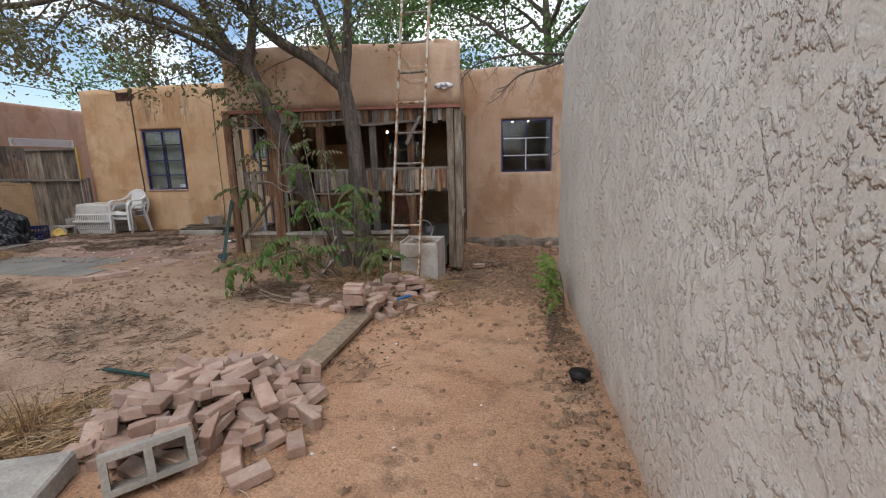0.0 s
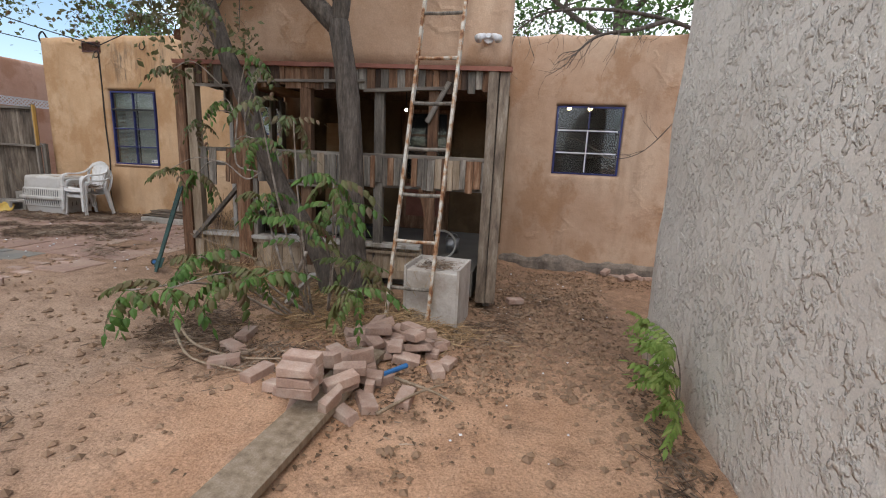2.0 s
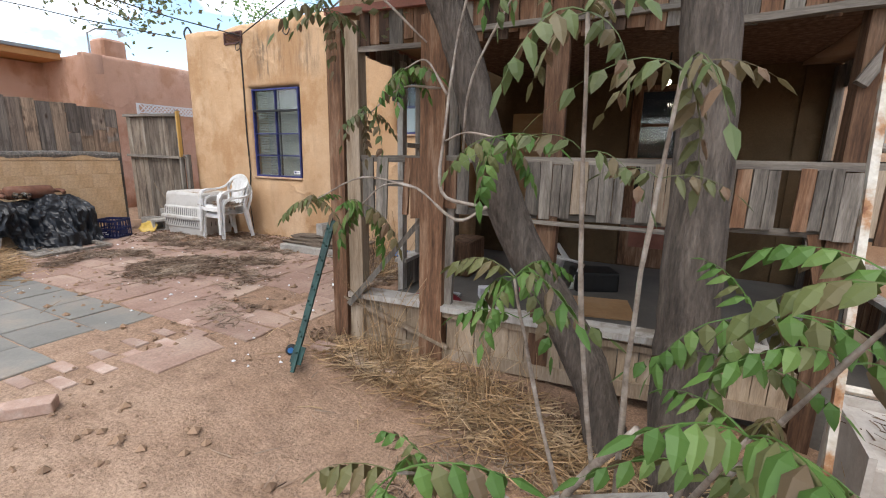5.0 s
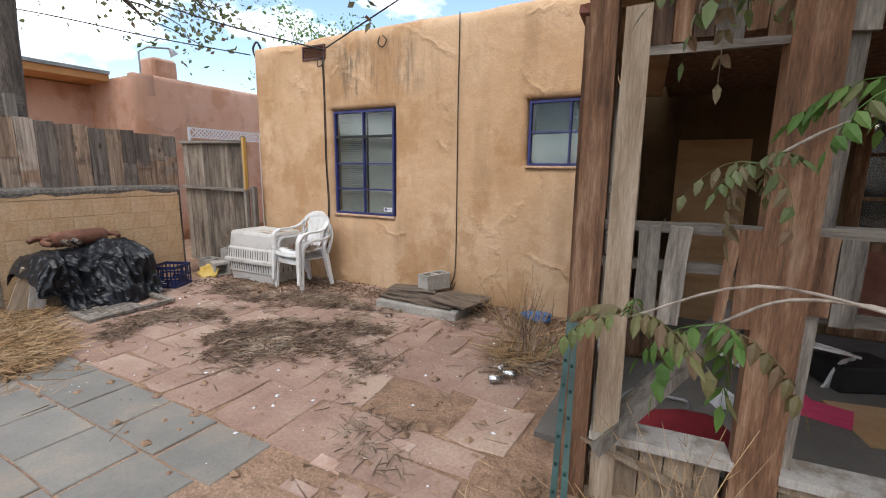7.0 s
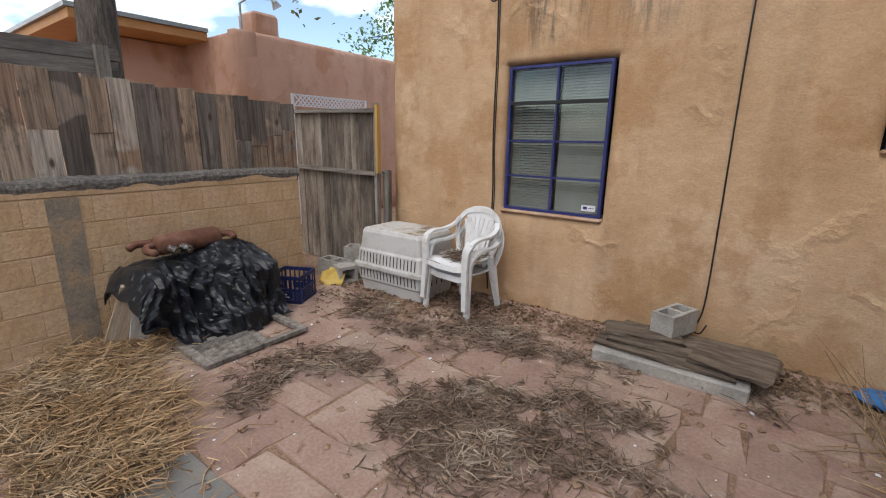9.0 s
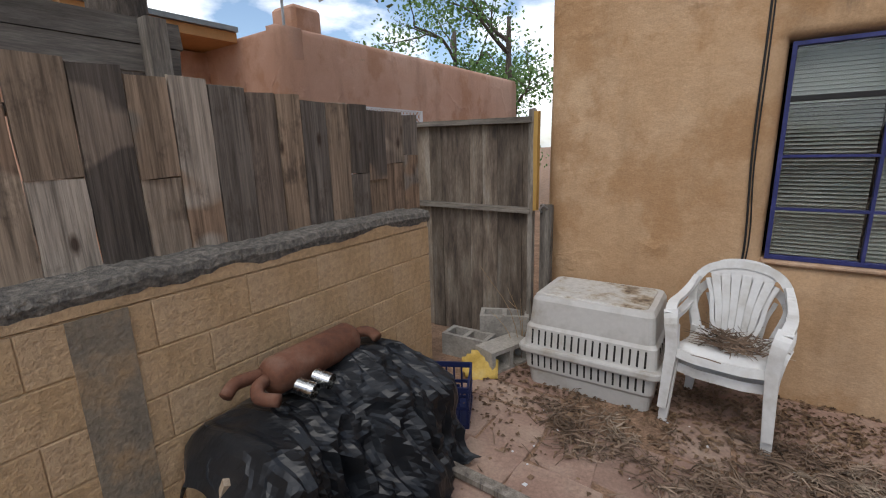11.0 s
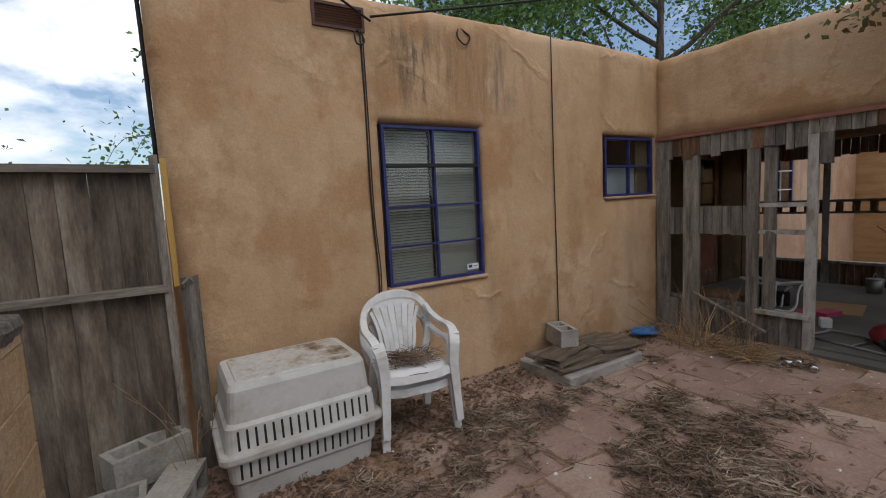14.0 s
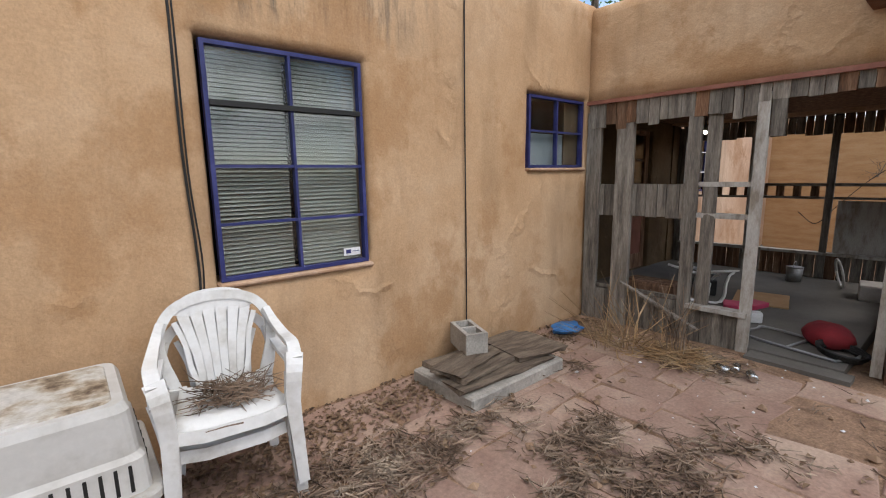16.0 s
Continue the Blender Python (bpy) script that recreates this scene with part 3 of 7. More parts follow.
def ground_sheet():
    fx = [-10.6 + 0.07 * k for k in range(int(13.6 / 0.07) + 1)]
    fy = [-1.5 + 0.07 * k for k in range(int(12.2 / 0.07) + 1)]
    xs = [-400, -150, -60, -30, -18, -12.5] + fx + [4.5, 8, 18, 40, 120, 400]
    ys = [-400, -120, -40, -14, -5, -2.6] + fy + [12.5, 16, 30, 60, 150, 400]
    verts = [(x, y, rough_ground(x, y) if -10.7 < x < 3.1 and -1.6 < y < 10.8 else ground_z(max(-11, min(3, x)), max(-2, min(10.8, y)))) for y in ys for x in xs]
    n = len(xs)
    faces = [(j * n + i, j * n + i + 1, (j + 1) * n + i + 1, (j + 1) * n + i) for j in range(len(ys) - 1) for i in range(n - 1)]
    me = bpy.data.meshes.new("ground")
    me.from_pydata(verts, [], faces)
    me.materials.append(M_DIRT)
    me.polygons.foreach_set("use_smooth", [True] * len(me.polygons))
    return tagged(new("ground", me), "bare orange and grey dirt yard ground", "ground", kind="structure")


ground_sheet()

# ---- house walls ----
wall_house = mud_wall("wall_house_south", (-9.21, 8.875, -0.15), (1, 0, 0), 5.01, 3.25, [(1.445, 2.395, 1.04, 2.34), (4.005, 4.865, 1.66, 2.32)], 0.32, material=M_ADOBE, ends=(True, False), ragged=0.04)
tagged(wall_house, "ochre stucco house wall with soft rounded edges", "wall")
tagged(mud_wall("wall_house_west", (-9.21, 15.0, -0.15), (0, -1, 0), 6.0, 3.22, [], 0.3, material=M_ADOBE, ends=(False, False)), "ochre stucco side wall of the house", "wall")
wall_back = mud_wall("wall_house_back", (-0.80, 9.55, -0.75), (1, 0, 0), 6.28, 3.98, [(0.85, 1.88, 1.86, 2.94)], 0.32, r=0.04, top=0.08, material=M_ADOBE_PINK, ends=(False, False), ragged=0.05)
tagged(wall_back, "tan stucco house wall with cracked plaster", "wall")
PORCH = pose(-4.105, 6.46, 0, 0, 0, 5.2)
PORCH_LEN = 3.58
tagged(mud_wall("wall_porch_south", PORCH @ Vector((-0.02, 0, 2.17)), PORCH.to_3x3() @ Vector((1, 0, 0)), PORCH_LEN + 0.04, 0.95, [], 0.3, top=0.14, material=M_ADOBE_PINK, ragged=0.03), "tan stucco parapet above the wooden porch", "wall")
tagged(mud_wall("wall_porch_west", (-4.305, 8.93, 2.13), (0.19, -2.43, 0), 2.43, 0.92, [], 0.3, top=0.12, material=M_ADOBE, ends=(False, False), ragged=0.04), "ochre stucco parapet above the porch door", "wall")
tagged(mud_wall("wall_porch_east", (-0.59, 6.80, 2.17), (-0.15, 2.8, 0), 2.82, 0.95, [], 0.3, top=0.14, material=M_ADOBE_PINK, ends=(False, False)), "tan stucco parapet on the porch side", "wall")
bm = bmesh.new()
span(bm, (-3.98, 6.9, 2.2), (-1.0, 9.5, 2.5))
tagged(part("ceiling_porch", bm, M_WOOD_BROWN), "dark boarded porch ceiling", "ceiling", kind="structure")
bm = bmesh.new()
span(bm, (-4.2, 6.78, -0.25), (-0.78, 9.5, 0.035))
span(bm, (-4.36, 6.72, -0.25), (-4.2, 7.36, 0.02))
tagged(part("floor_porch", bm, M_CONCRETE_SHADED), "dusty grey concrete porch floor, colour darkened for shade", "floor", kind="structure")
# back wall coloured darker than the house walls to carry the porch shade
tagged(mud_wall("wall_porch_back", (-4.26, 9.5, -0.1), (1, 0, 0), 3.56, 2.4, [(1.75, 2.65, 0.13, 2.16)], 0.3, r=0.02, top=0.02, material=M_INNER_SHADED, ends=(False, False)), "ochre plaster wall inside the porch, colour darkened for shade", "wall")
bm = bmesh.new()
span(bm, (-9.0, 9.0, 2.75), (-4.3, 14.9, 2.85))
span(bm, (-4.3, 9.75, 2.75), (5.4, 14.9, 2.85))
tagged(part("roof_house", bm, M_CEMENT), "flat grey roof of the house", "roof", kind="structure")
# made-up room walls; the darkness indoors is put into their colour
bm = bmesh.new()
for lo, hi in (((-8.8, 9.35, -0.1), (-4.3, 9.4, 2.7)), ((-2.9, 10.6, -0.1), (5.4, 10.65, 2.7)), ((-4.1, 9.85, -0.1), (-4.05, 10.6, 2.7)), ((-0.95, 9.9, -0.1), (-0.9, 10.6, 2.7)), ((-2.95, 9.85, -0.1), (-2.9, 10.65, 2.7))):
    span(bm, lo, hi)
tagged(part("wall_rooms_inside", bm, M_HOLLOW_SHADE), "room wall behind the windows, painted near black for shade", "wall", kind="structure")

# added blocks that stop light leaking through the gaps at the porch corners
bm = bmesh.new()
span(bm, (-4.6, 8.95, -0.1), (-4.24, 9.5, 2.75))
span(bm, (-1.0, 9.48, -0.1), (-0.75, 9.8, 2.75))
tagged(part("wall_porch_corner_filler", bm, M_INNER_SHADED), "added block closing the porch corner to stray light, shade-dark colour", "wall", kind="structure")
# unseen wall added to close the open north side against leaking light
bm = bmesh.new()
span(bm, (-9.1, 14.9, -0.1), (5.4, 15.1, 3.0))
tagged(part("wall_house_north_blocker", bm, M_ADOBE), "unseen far wall added to shut light out of the house", "wall", kind="structure")

bm = bmesh.new()
rows_f = []
for k in range(100):
    x = -0.70 + 0.06 * k
    h = -0.05 + 0.16 * noise.noise(Vector((x * 1.6, 0, 3))) + 0.07 * noise.noise(Vector((x * 6, 2, 3)))
    d = 0.02 * noise.noise(Vector((x * 5, 5, 1)))
    rows_f.append([bm.verts.new(q) for q in ((x, 9.57, -0.22 + h), (x, 9.525 + d, -0.25 + h), (x, 9.495 + d + 0.01 * noise.noise(Vector((x * 17, 0, 0))), -0.34 + 0.4 * h), (x, 9.48 + d, -0.75))])
for a, b in zip(rows_f, rows_f[1:]):
    for k in range(3):
        bm.faces.new((a[k], a[k + 1], b[k + 1], b[k]))
tagged(part("wall_footing", bm, M_FOOTING), "crumbling grey footing along the wall foot", "footing", kind="structure")

# ---- plaster wall along the path ----
wall_path = mud_wall("wall_path", (0.86, 6.0, -0.6), (0, -1, 0), 11.0, 3.32, [], 0.42, top=0.10, material=M_PLASTER, ends=(True, False), step=0.14, wave=0.03)
tagged(wall_path, "rough grey-white plaster wall along the path", "wall")


# ---- windows ----
def bar(bm, x0, x1, z0, z1, t=0.03, y=0.0):
    span(bm, (x0, y - t / 2, z0), (x1, y + t / 2, z1))


def steel_window(name, m, w, h, cols, rows, material, label, sill, blind=0, thick=(0.023, 0.016)):
    """A painted steel casement: outer frame, bars, a pane for each light; rows as heights from the foot."""
    root = thing(name, m, label, "window", kind="structure")
    f, b = thick
    bm = bmesh.new()
    bar(bm, 0, f, 0, h, 0.05)
    bar(bm, w - f, w, 0, h, 0.05)
    bar(bm, f, w - f, 0, f, 0.05)
    bar(bm, f, w - f, h - f, h, 0.05)
    part("window_frame", bm, material, root)
    zs = [0.0, *rows, h]
    for k in range(1, cols):
        bm = bmesh.new()
        bar(bm, w * k / cols - b / 2, w * k / cols + b / 2, f, h - f, 0.042)
        part("mullion", bm, material, root)
    for z in rows:
        for k in range(cols):
            bm = bmesh.new()
            bar(bm, w * k / cols + b / 2 + (f - b / 2 if k == 0 else 0), w * (k + 1) / cols - b / 2 - (f - b / 2 if k == cols - 1 else 0), z - b / 2, z + b / 2, 0.034)
            part("glazing_bar", bm, material, root)
    for z0, z1 in zip(zs, zs[1:]):
        for k in range(cols):
            bm = bmesh.new()
            bar(bm, w * k / cols + 0.004, w * (k + 1) / cols - 0.004, z0 + 0.004, z1 - 0.004, 0.005, 0.004)
            part("pane", bm, M_GLASS, root).visible_shadow = False
    if sill:
        bm = bmesh.new()
        soft_box(bm, (w + 0.04, 0.10, 0.03), Matrix.Translation((w / 2, -0.012, -0.018)), 0.01)
        part("window_sill", bm, sill, root)
    if blind:
        for half in range(2):
            bm = bmesh.new()
            for k in range(int(h / 0.0245)):
                lean = 58 if half or k * 0.024 > h * 0.75 else 44
                box(bm, (w / 2 - 0.03, 0.026, 0.002), Matrix.Translation((w * (0.25 + 0.5 * half), 0.07, 0.03 + k * 0.024)) @ pose(0, 0, 0, lean, 0, 0))
            part("blind", bm, M_BLIND, root, "grey slatted blind behind the glass")
    return root


win_big = steel_window("window_1", pose(-7.75, 8.915, 0.905), 0.92, 1.27, 2, (0.315, 0.63, 0.955), M_BLUE, "blue steel casement window with closed grey blinds", M_ADOBE_PINK, 1)
bm = bmesh.new()
bar(bm, 0.022, 0.898, 0.944, 0.972, 0.05, -0.012)
part("meeting_rail", bm, M_BLACK, win_big, "black rail under the top lights")
bm = bmesh.new()
span(bm, (0.75, -0.004, 0.05), (0.87, 0.0, 0.10))
part("sticker", bm, M_WHITE, win_big, "white and blue alarm sticker")
bm = bmesh.new()
span(bm, (0.765, -0.006, 0.065), (0.80, -0.0045, 0.09))
span(bm, (0.81, -0.006, 0.075), (0.86, -0.0045, 0.08))
part("sticker_print", bm, M_BLUE, win_big)
win_small = steel_window("window_2", pose(-5.185, 8.915, 1.525), 0.82, 0.63, 2, (0.325,), M_BLUE, "small blue steel casement window", M_ADOBE_PINK)
bm = bmesh.new()
bar(bm, 0.02, 0.80, 0.02, 0.31, 0.004, 0.05)
part("curtain", bm, surface("frosted_film", [(0.16, 0.20, 0.235), (0.26, 0.30, 0.335)], 3.0, rough=0.5, bump=0.0), win_small, "pale grey-blue film behind the glass")
win_back = steel_window("window_3", pose(0.06, 9.60, 1.12), 1.01, 1.055, 2, (0.34, 0.68), M_BLUE, "blue framed back window with a dark room behind", None)
bm = bmesh.new()
bar(bm, 0.04, 0.95, 0.325, 0.345, 0.02, -0.025)
bar(bm, 0.04, 0.95, 0.675, 0.692, 0.02, -0.025)
bar(bm, 0.487, 0.505, 0.04, 0.675, 0.02, -0.03)
part("sash_bar", bm, M_WHITE, win_back, "thin white sash bars")
for x in (0.28, 0.62):
    glow = thing("ceiling_lamp", pose(x, 10.25, 2.22), "small warm lit lamp seen through the window", "lamp")
    bm = bmesh.new()
    bmesh.ops.create_uvsphere(bm, u_segments=12, v_segments=8, radius=0.035)
    mt, nt, b = tree_of("warm_bulb")
    b.inputs["Emission Color"].default_value, b.inputs["Emission Strength"].default_value = (1.0, 0.72, 0.35, 1), 9.0
    part("bulb", bm, mt, glow, smooth=True)
    bm = bmesh.new()
    tube(bm, [(0, 0, 0.03), (0, 0, 0.48)], 0.006, 6)
    part("stem", bm, M_BLACK, glow)
bulb = thing("hanging_bulb", pose(-2.15, 8.6, 1.95), "bare lit bulb hanging from the porch ceiling", "lamp")
bm = bmesh.new()
bmesh.ops.create_uvsphere(bm, u_segments=12, v_segments=8, radius=0.026)
mt, nt, b = tree_of("white_bulb")
b.inputs["Emission Color"].default_value, b.inputs["Emission Strength"].default_value = (1.0, 0.9, 0.7, 1), 6.0
part("bulb", bm, mt, bulb, smooth=True)
bm = bmesh.new()
tube(bm, [(0, 0, 0.03), (0, 0, 0.25)], 0.008, 6)
part("cord", bm, M_BLACK, bulb)


# ---- wooden porch ----
rng = random.Random(4)
porch = thing("porch_frame", Matrix(), "weathered open wooden porch frame with missing boards", "porch", kind="structure")


def porch_piece(name, u0, u1, z0, z1, mat, out=0.0, t=0.03, wob=0.003, tilt=0.0, face="s"):
    """A board of the porch: face s along the south front (u from its west corner), w along the west side (u is y), e the east side (u is y)."""
    bm = bmesh.new()
    w, h = abs(u1 - u0), z1 - z0
    mid = ((u0 + u1) / 2, (z0 + z1) / 2)
    if face == "s":
        m = PORCH @ pose(mid[0], -out, mid[1], 0, tilt, 0)
    elif face == "w":
        m = pose(-4.105 - 0.076 * (mid[0] - 6.46) - out, mid[0], mid[1], tilt, 0, 94.3)
    else:
        m = pose(-0.61 - 0.055 * (mid[0] - 6.8) + out, mid[0], mid[1], tilt, 0, 93.2)
    if h >= w:
        board(bm, (w, t, h), Matrix(), rng, wob)
    else:
        board(bm, (h, t, w), pose(0, 0, 0, 0, 90, 0), rng, wob)
    ob = part(name, bm, mat, porch)
    ob.matrix_basis = m
    return ob


def slats(face, u0, u1, z0, z1, wide, mats, out=0.0, ragged=0.02, gap=0.1):
    u = u0
    while u < u1 - 0.02:
        w = min(u1 - u, wide * rng.uniform(0.75, 1.3))
        if rng.random() > gap * 0.3:
            porch_piece("slat", u + 0.002, u + w - 0.003, z0 + rng.uniform(-ragged, ragged), z1 + rng.uniform(-0.4, 0.4) * ragged, rng.choice(mats), out + rng.uniform(-0.004, 0.004), 0.018, 0.002, rng.uniform(-0.8, 0.8), face)
        u += w


GREYS = [M_WOOD_GREY, M_WOOD_GREY, M_WOOD_BROWN]
MIXED = [M_WOOD_GREY, M_WOOD_BROWN, M_WOOD_GREY, M_WOOD_TAN]
# south front: posts
for u0, u1, mat, z1, out in ((-0.03, 0.08, M_WOOD_BROWN, 2.13, 0.03), (0.10, 0.20, M_WOOD_TAN, 2.10, 0.02), (0.64, 0.80, M_WOOD_BROWN, 2.1, 0.02), (1.38, 1.50, M_WOOD_BROWN, 2.1, -0.02), (2.20, 2.30, M_WOOD_GREY, 2.1, -0.03), (2.78, 2.88, M_WOOD_BROWN, 2.1, -0.03), (3.39, 3.49, M_WOOD_FENCE, 2.14, 0.02), (3.50, 3.60, M_WOOD_FENCE, 2.16, 0.0)):
    porch_piece("post", u0, u1, -0.28, z1, mat, out, 0.10, 0.005)
porch_piece("post", 0.80, 0.86, 0.28, 1.98, M_WOOD_GREY, -0.01, 0.05, 0.006, 1.0)
# south front: rails and sill
porch_piece("rail", 0.08, 0.66, 1.235, 1.275, M_WOOD_RAIL, 0.03, 0.05)
porch_piece("rail", 0.78, 3.42, 1.245, 1.285, M_WOOD_RAIL, 0.0, 0.08)
porch_piece("rail", 0.08, 0.66, 1.075, 1.115, M_WOOD_RAIL, 0.02, 0.04)
porch_piece("rail", 0.80, 3.40, 0.92, 0.955, M_WOOD_RAIL, -0.02, 0.05)
porch_piece("rail", 1.3, 2.1, 0.895, 0.915, M_WOOD_RAIL, 0.05, 0.03, 0.004, 0.6)
porch_piece("sill", 0.08, 0.64, 0.275, 0.315, M_WOOD_WHITE, 0.0, 0.16)
porch_piece("sill", 0.80, 2.75, 0.265, 0.305, M_WOOD_WHITE, 0.0, 0.16)
porch_piece("skirt_board", -0.02, 2.75, -0.09, 0.0, M_WOOD_TAN, 0.035, 0.03, 0.006)
porch_piece("rail", 0.78, 2.75, 0.205, 0.24, M_WOOD_TAN, 0.035, 0.03, 0.006, 1.2)
# south front: slats
slats("s", 0.10, 0.62, -0.02, 0.27, 0.10, [M_WOOD_TAN], 0.01, 0.01)
slats("s", 0.82, 2.76, -0.02, 0.26, 0.10, [M_WOOD_TAN], 0.01, 0.01)
slats("s", 0.80, 2.55, 0.95, 1.25, 0.065, MIXED, 0.035, 0.03)
slats("s", 2.62, 3.44, 0.93, 1.25, 0.065, MIXED, 0.035, 0.03)
for u0, u1, z0, tilt in ((0.22, 0.30, 0.86, -0.5), (0.32, 0.40, 0.86, 2.5), (0.52, 0.56, 0.90, 4), (0.57, 0.68, 0.88, -1)):
    porch_piece("slat", u0, u1, z0, 1.26, M_WOOD_GREY if u0 < 0.5 else M_WOOD_BROWN, 0.06, 0.018, 0.003, tilt)
slats("s", 0.20, 3.40, 1.94, 2.15, 0.075, [M_WOOD_BROWN, M_WOOD_DARK, M_WOOD_GREY, M_WOOD_BROWN], 0.03, 0.035, 0.0)
porch_piece("rail", 0.1, 0.75, 1.915, 1.945, M_WOOD_RAIL, 0.045, 0.03)
porch_piece("rail", 0.9, 2.1, 1.99, 2.02, M_WOOD_RAIL, 0.05, 0.04, 0.004, -1.5)
porch_piece("rail", 2.1, 2.95, 1.93, 1.96, M_WOOD_RAIL, 0.05, 0.04, 0.006, -3.0)
porch_piece("brace", 2.86, 2.91, 1.6, 2.06, M_WOOD_GREY, 0.05, 0.03, 0.003, 28)
porch_piece("brace", 2.80, 2.85, 0.15, 0.95, M_WOOD_BROWN, 0.0, 0.03, 0.003, -14)
bm = bmesh.new()
beam(bm, PORCH @ Vector((0.10, -0.06, 0.24)), PORCH @ Vector((0.64, 0.10, 0.92)), 0.16, 0.035, rng)
part("fallen_board", bm, M_WOOD_GREY, porch)
bm = bmesh.new()
beam(bm, PORCH @ Vector((0.05, -0.06, 0.27)), PORCH @ Vector((0.85, -0.07, 0.02)), 0.035, 0.02, rng)
part("fallen_lath", bm, M_WOOD_TAN, porch)
porch_piece("drip_trim", -0.04, 3.62, 2.145, 2.185, M_RED_TRIM, 0.05, 0.06, 0.003)
# west side
for u0, u1, mat in ((8.72, 8.86, M_WOOD_GREY), (8.40, 8.56, M_WOOD_GREY), (7.84, 7.94, M_WOOD_GREY), (7.38, 7.46, M_WOOD_WHITE)):
    porch_piece("post", u0, u1, -0.05, 2.05, mat, 0.02, 0.05, 0.003, 0, "w")
porch_piece("post", 7.70, 7.80, 0.3, 2.02, M_WOOD_GREY, 0.005, 0.04, 0.003, 0, "w")
porch_piece("post", 7.28, 7.37, 1.72, 2.1, M_WOOD_GREY, 0.03, 0.03, 0.003, 0, "w")
porch_piece("post", 6.46, 6.58, -0.05, 2.1, M_WOOD_BROWN, 0.01, 0.09, 0.004, 0, "w")
porch_piece("post", 6.60, 6.66, 0.0, 1.95, M_WOOD_WHITE, -0.05, 0.05, 0.004, 0, "w")
slats("w", 7.46, 8.84, 1.90, 2.13, 0.085, GREYS, 0.04, 0.03, 0.0)
slats("w", 6.55, 7.46, 1.99, 2.13, 0.085, GREYS, 0.04, 0.01, 0.0)
slats("w", 7.90, 8.80, 1.06, 1.36, 0.10, [M_WOOD_GREY], 0.0, 0.006, 0.0)
slats("w", 7.40, 8.84, -0.04, 0.32, 0.10, [M_WOOD_GREY], 0.015, 0.012, 0.0)
for z in (1.36, 1.10):
    porch_piece("rail", 7.44, 7.84, z - 0.02, z + 0.02, M_WOOD_WHITE, 0.0, 0.05, 0.003, 0, "w")
porch_piece("sill", 7.40, 7.86, 0.29, 0.325, M_WOOD_WHITE, 0.03, 0.12, 0.003, 0, "w")
porch_piece("rail", 7.94, 8.72, 0.33, 0.36, M_WOOD_GREY, 0.0, 0.05, 0.003, 0, "w")
porch_piece("drip_trim", 6.45, 8.855, 2.115, 2.15, M_RED_TRIM, 0.055, 0.05, 0.003, 0, "w")
bm = bmesh.new()
beam(bm, (-4.31, 8.45, 0.42), (-4.33, 7.72, 0.12), 0.05, 0.02, rng)
part("brace", bm, M_WOOD_GREY, porch)
# east side
for u0, u1, mat in ((6.80, 6.92, M_WOOD_GREY), (7.55, 7.63, M_WOOD_GREY), (8.42, 8.50, M_WOOD_WHITE), (9.38, 9.48, M_WOOD_GREY)):
    porch_piece("post", u0, u1, -0.35, 2.14, mat, 0.0, 0.07, 0.004, 0, "e")
slats("e", 6.85, 9.45, 1.93, 2.26, 0.09, GREYS, 0.03, 0.02, 0.0)
slats("e", 6.92, 9.40, -0.3, 0.33, 0.11, [M_WOOD_GREY, M_WOOD_BROWN], 0.02, 0.02, 0.0)
porch_piece("rail", 6.92, 9.4, 1.25, 1.29, M_WOOD_RAIL, 0.0, 0.05, 0.003, 0, "e")
porch_piece("rail", 6.92, 9.4, 1.08, 1.11, M_WOOD_RAIL, 0.0, 0.05, 0.003, 0, "e")
for k in range(9):
    porch_piece("slat", 7.7 + k * 0.19, 7.79 + k * 0.19, 1.10, 1.26, M_WOOD_BROWN, 0.02, 0.018, 0.003, 0, "e")
porch_piece("rail", 6.92, 9.4, 0.33, 0.37, M_WOOD_WHITE, 0.0, 0.09, 0.003, 0, "e")
porch_piece("panel", 6.95, 7.5, 0.37, 1.06, M_WOOD_WHITE, 0.035, 0.012, 0.003, 0, "e")

# inner door of the porch and a leaning panel
door = thing("door_1", pose(-2.5, 9.58, 0.035), "dark brown wooden glazed door inside the porch", "door", kind="structure")
bm = bmesh.new()
for x0, x1, z0, z1 in ((0, 0.1, 0, 2.08), (0.78, 0.88, 0, 2.08), (0.1, 0.78, 0, 0.22), (0.1, 0.78, 1.98, 2.08), (0.1, 0.78, 0.78, 0.86)):
    bar(bm, x0, x1, z0, z1, 0.045)
part("stile", bm, M_WOOD_BROWN, door)
for k in range(3):
    bm = bmesh.new()
    bar(bm, 0.1, 0.78, 0.88 + k * 0.37, 1.22 + k * 0.37, 0.006)
    part("pane", bm, M_GLASS, door)
    bm = bmesh.new()
    bar(bm, 0.1, 0.78, 1.22 + k * 0.37, 1.25 + k * 0.37, 0.03)
    part("glazing_bar", bm, M_WOOD_BROWN, door)
bm = bmesh.new()
bar(bm, 0.1, 0.78, 0.22, 0.78, 0.025)
part("panel", bm, M_RED_TRIM, door)
bm = bmesh.new()
box(bm, (0.6, 0.015, 1.75), pose(-3.55, 9.42, 0.91, -3, 0, 0))
tagged(part("plywood_sheet", bm, M_PLYWOOD), "tan plywood sheet leaning on the porch wall", "sheet")

# ---- block wall and board fence ----
M_COPING = surface("dark_rough_cement", [(0.15, 0.138, 0.122), (0.235, 0.212, 0.182), (0.38, 0.335, 0.28)], 34.0, spread=(0.36, 0.70), fine=60.0, grain=0.6, rough=0.95, bump=1.0, depth=0.02)
block_wall = thing("wall_block", Matrix(), "tan painted concrete block garden wall", "wall", kind="structure")
bm = bmesh.new()
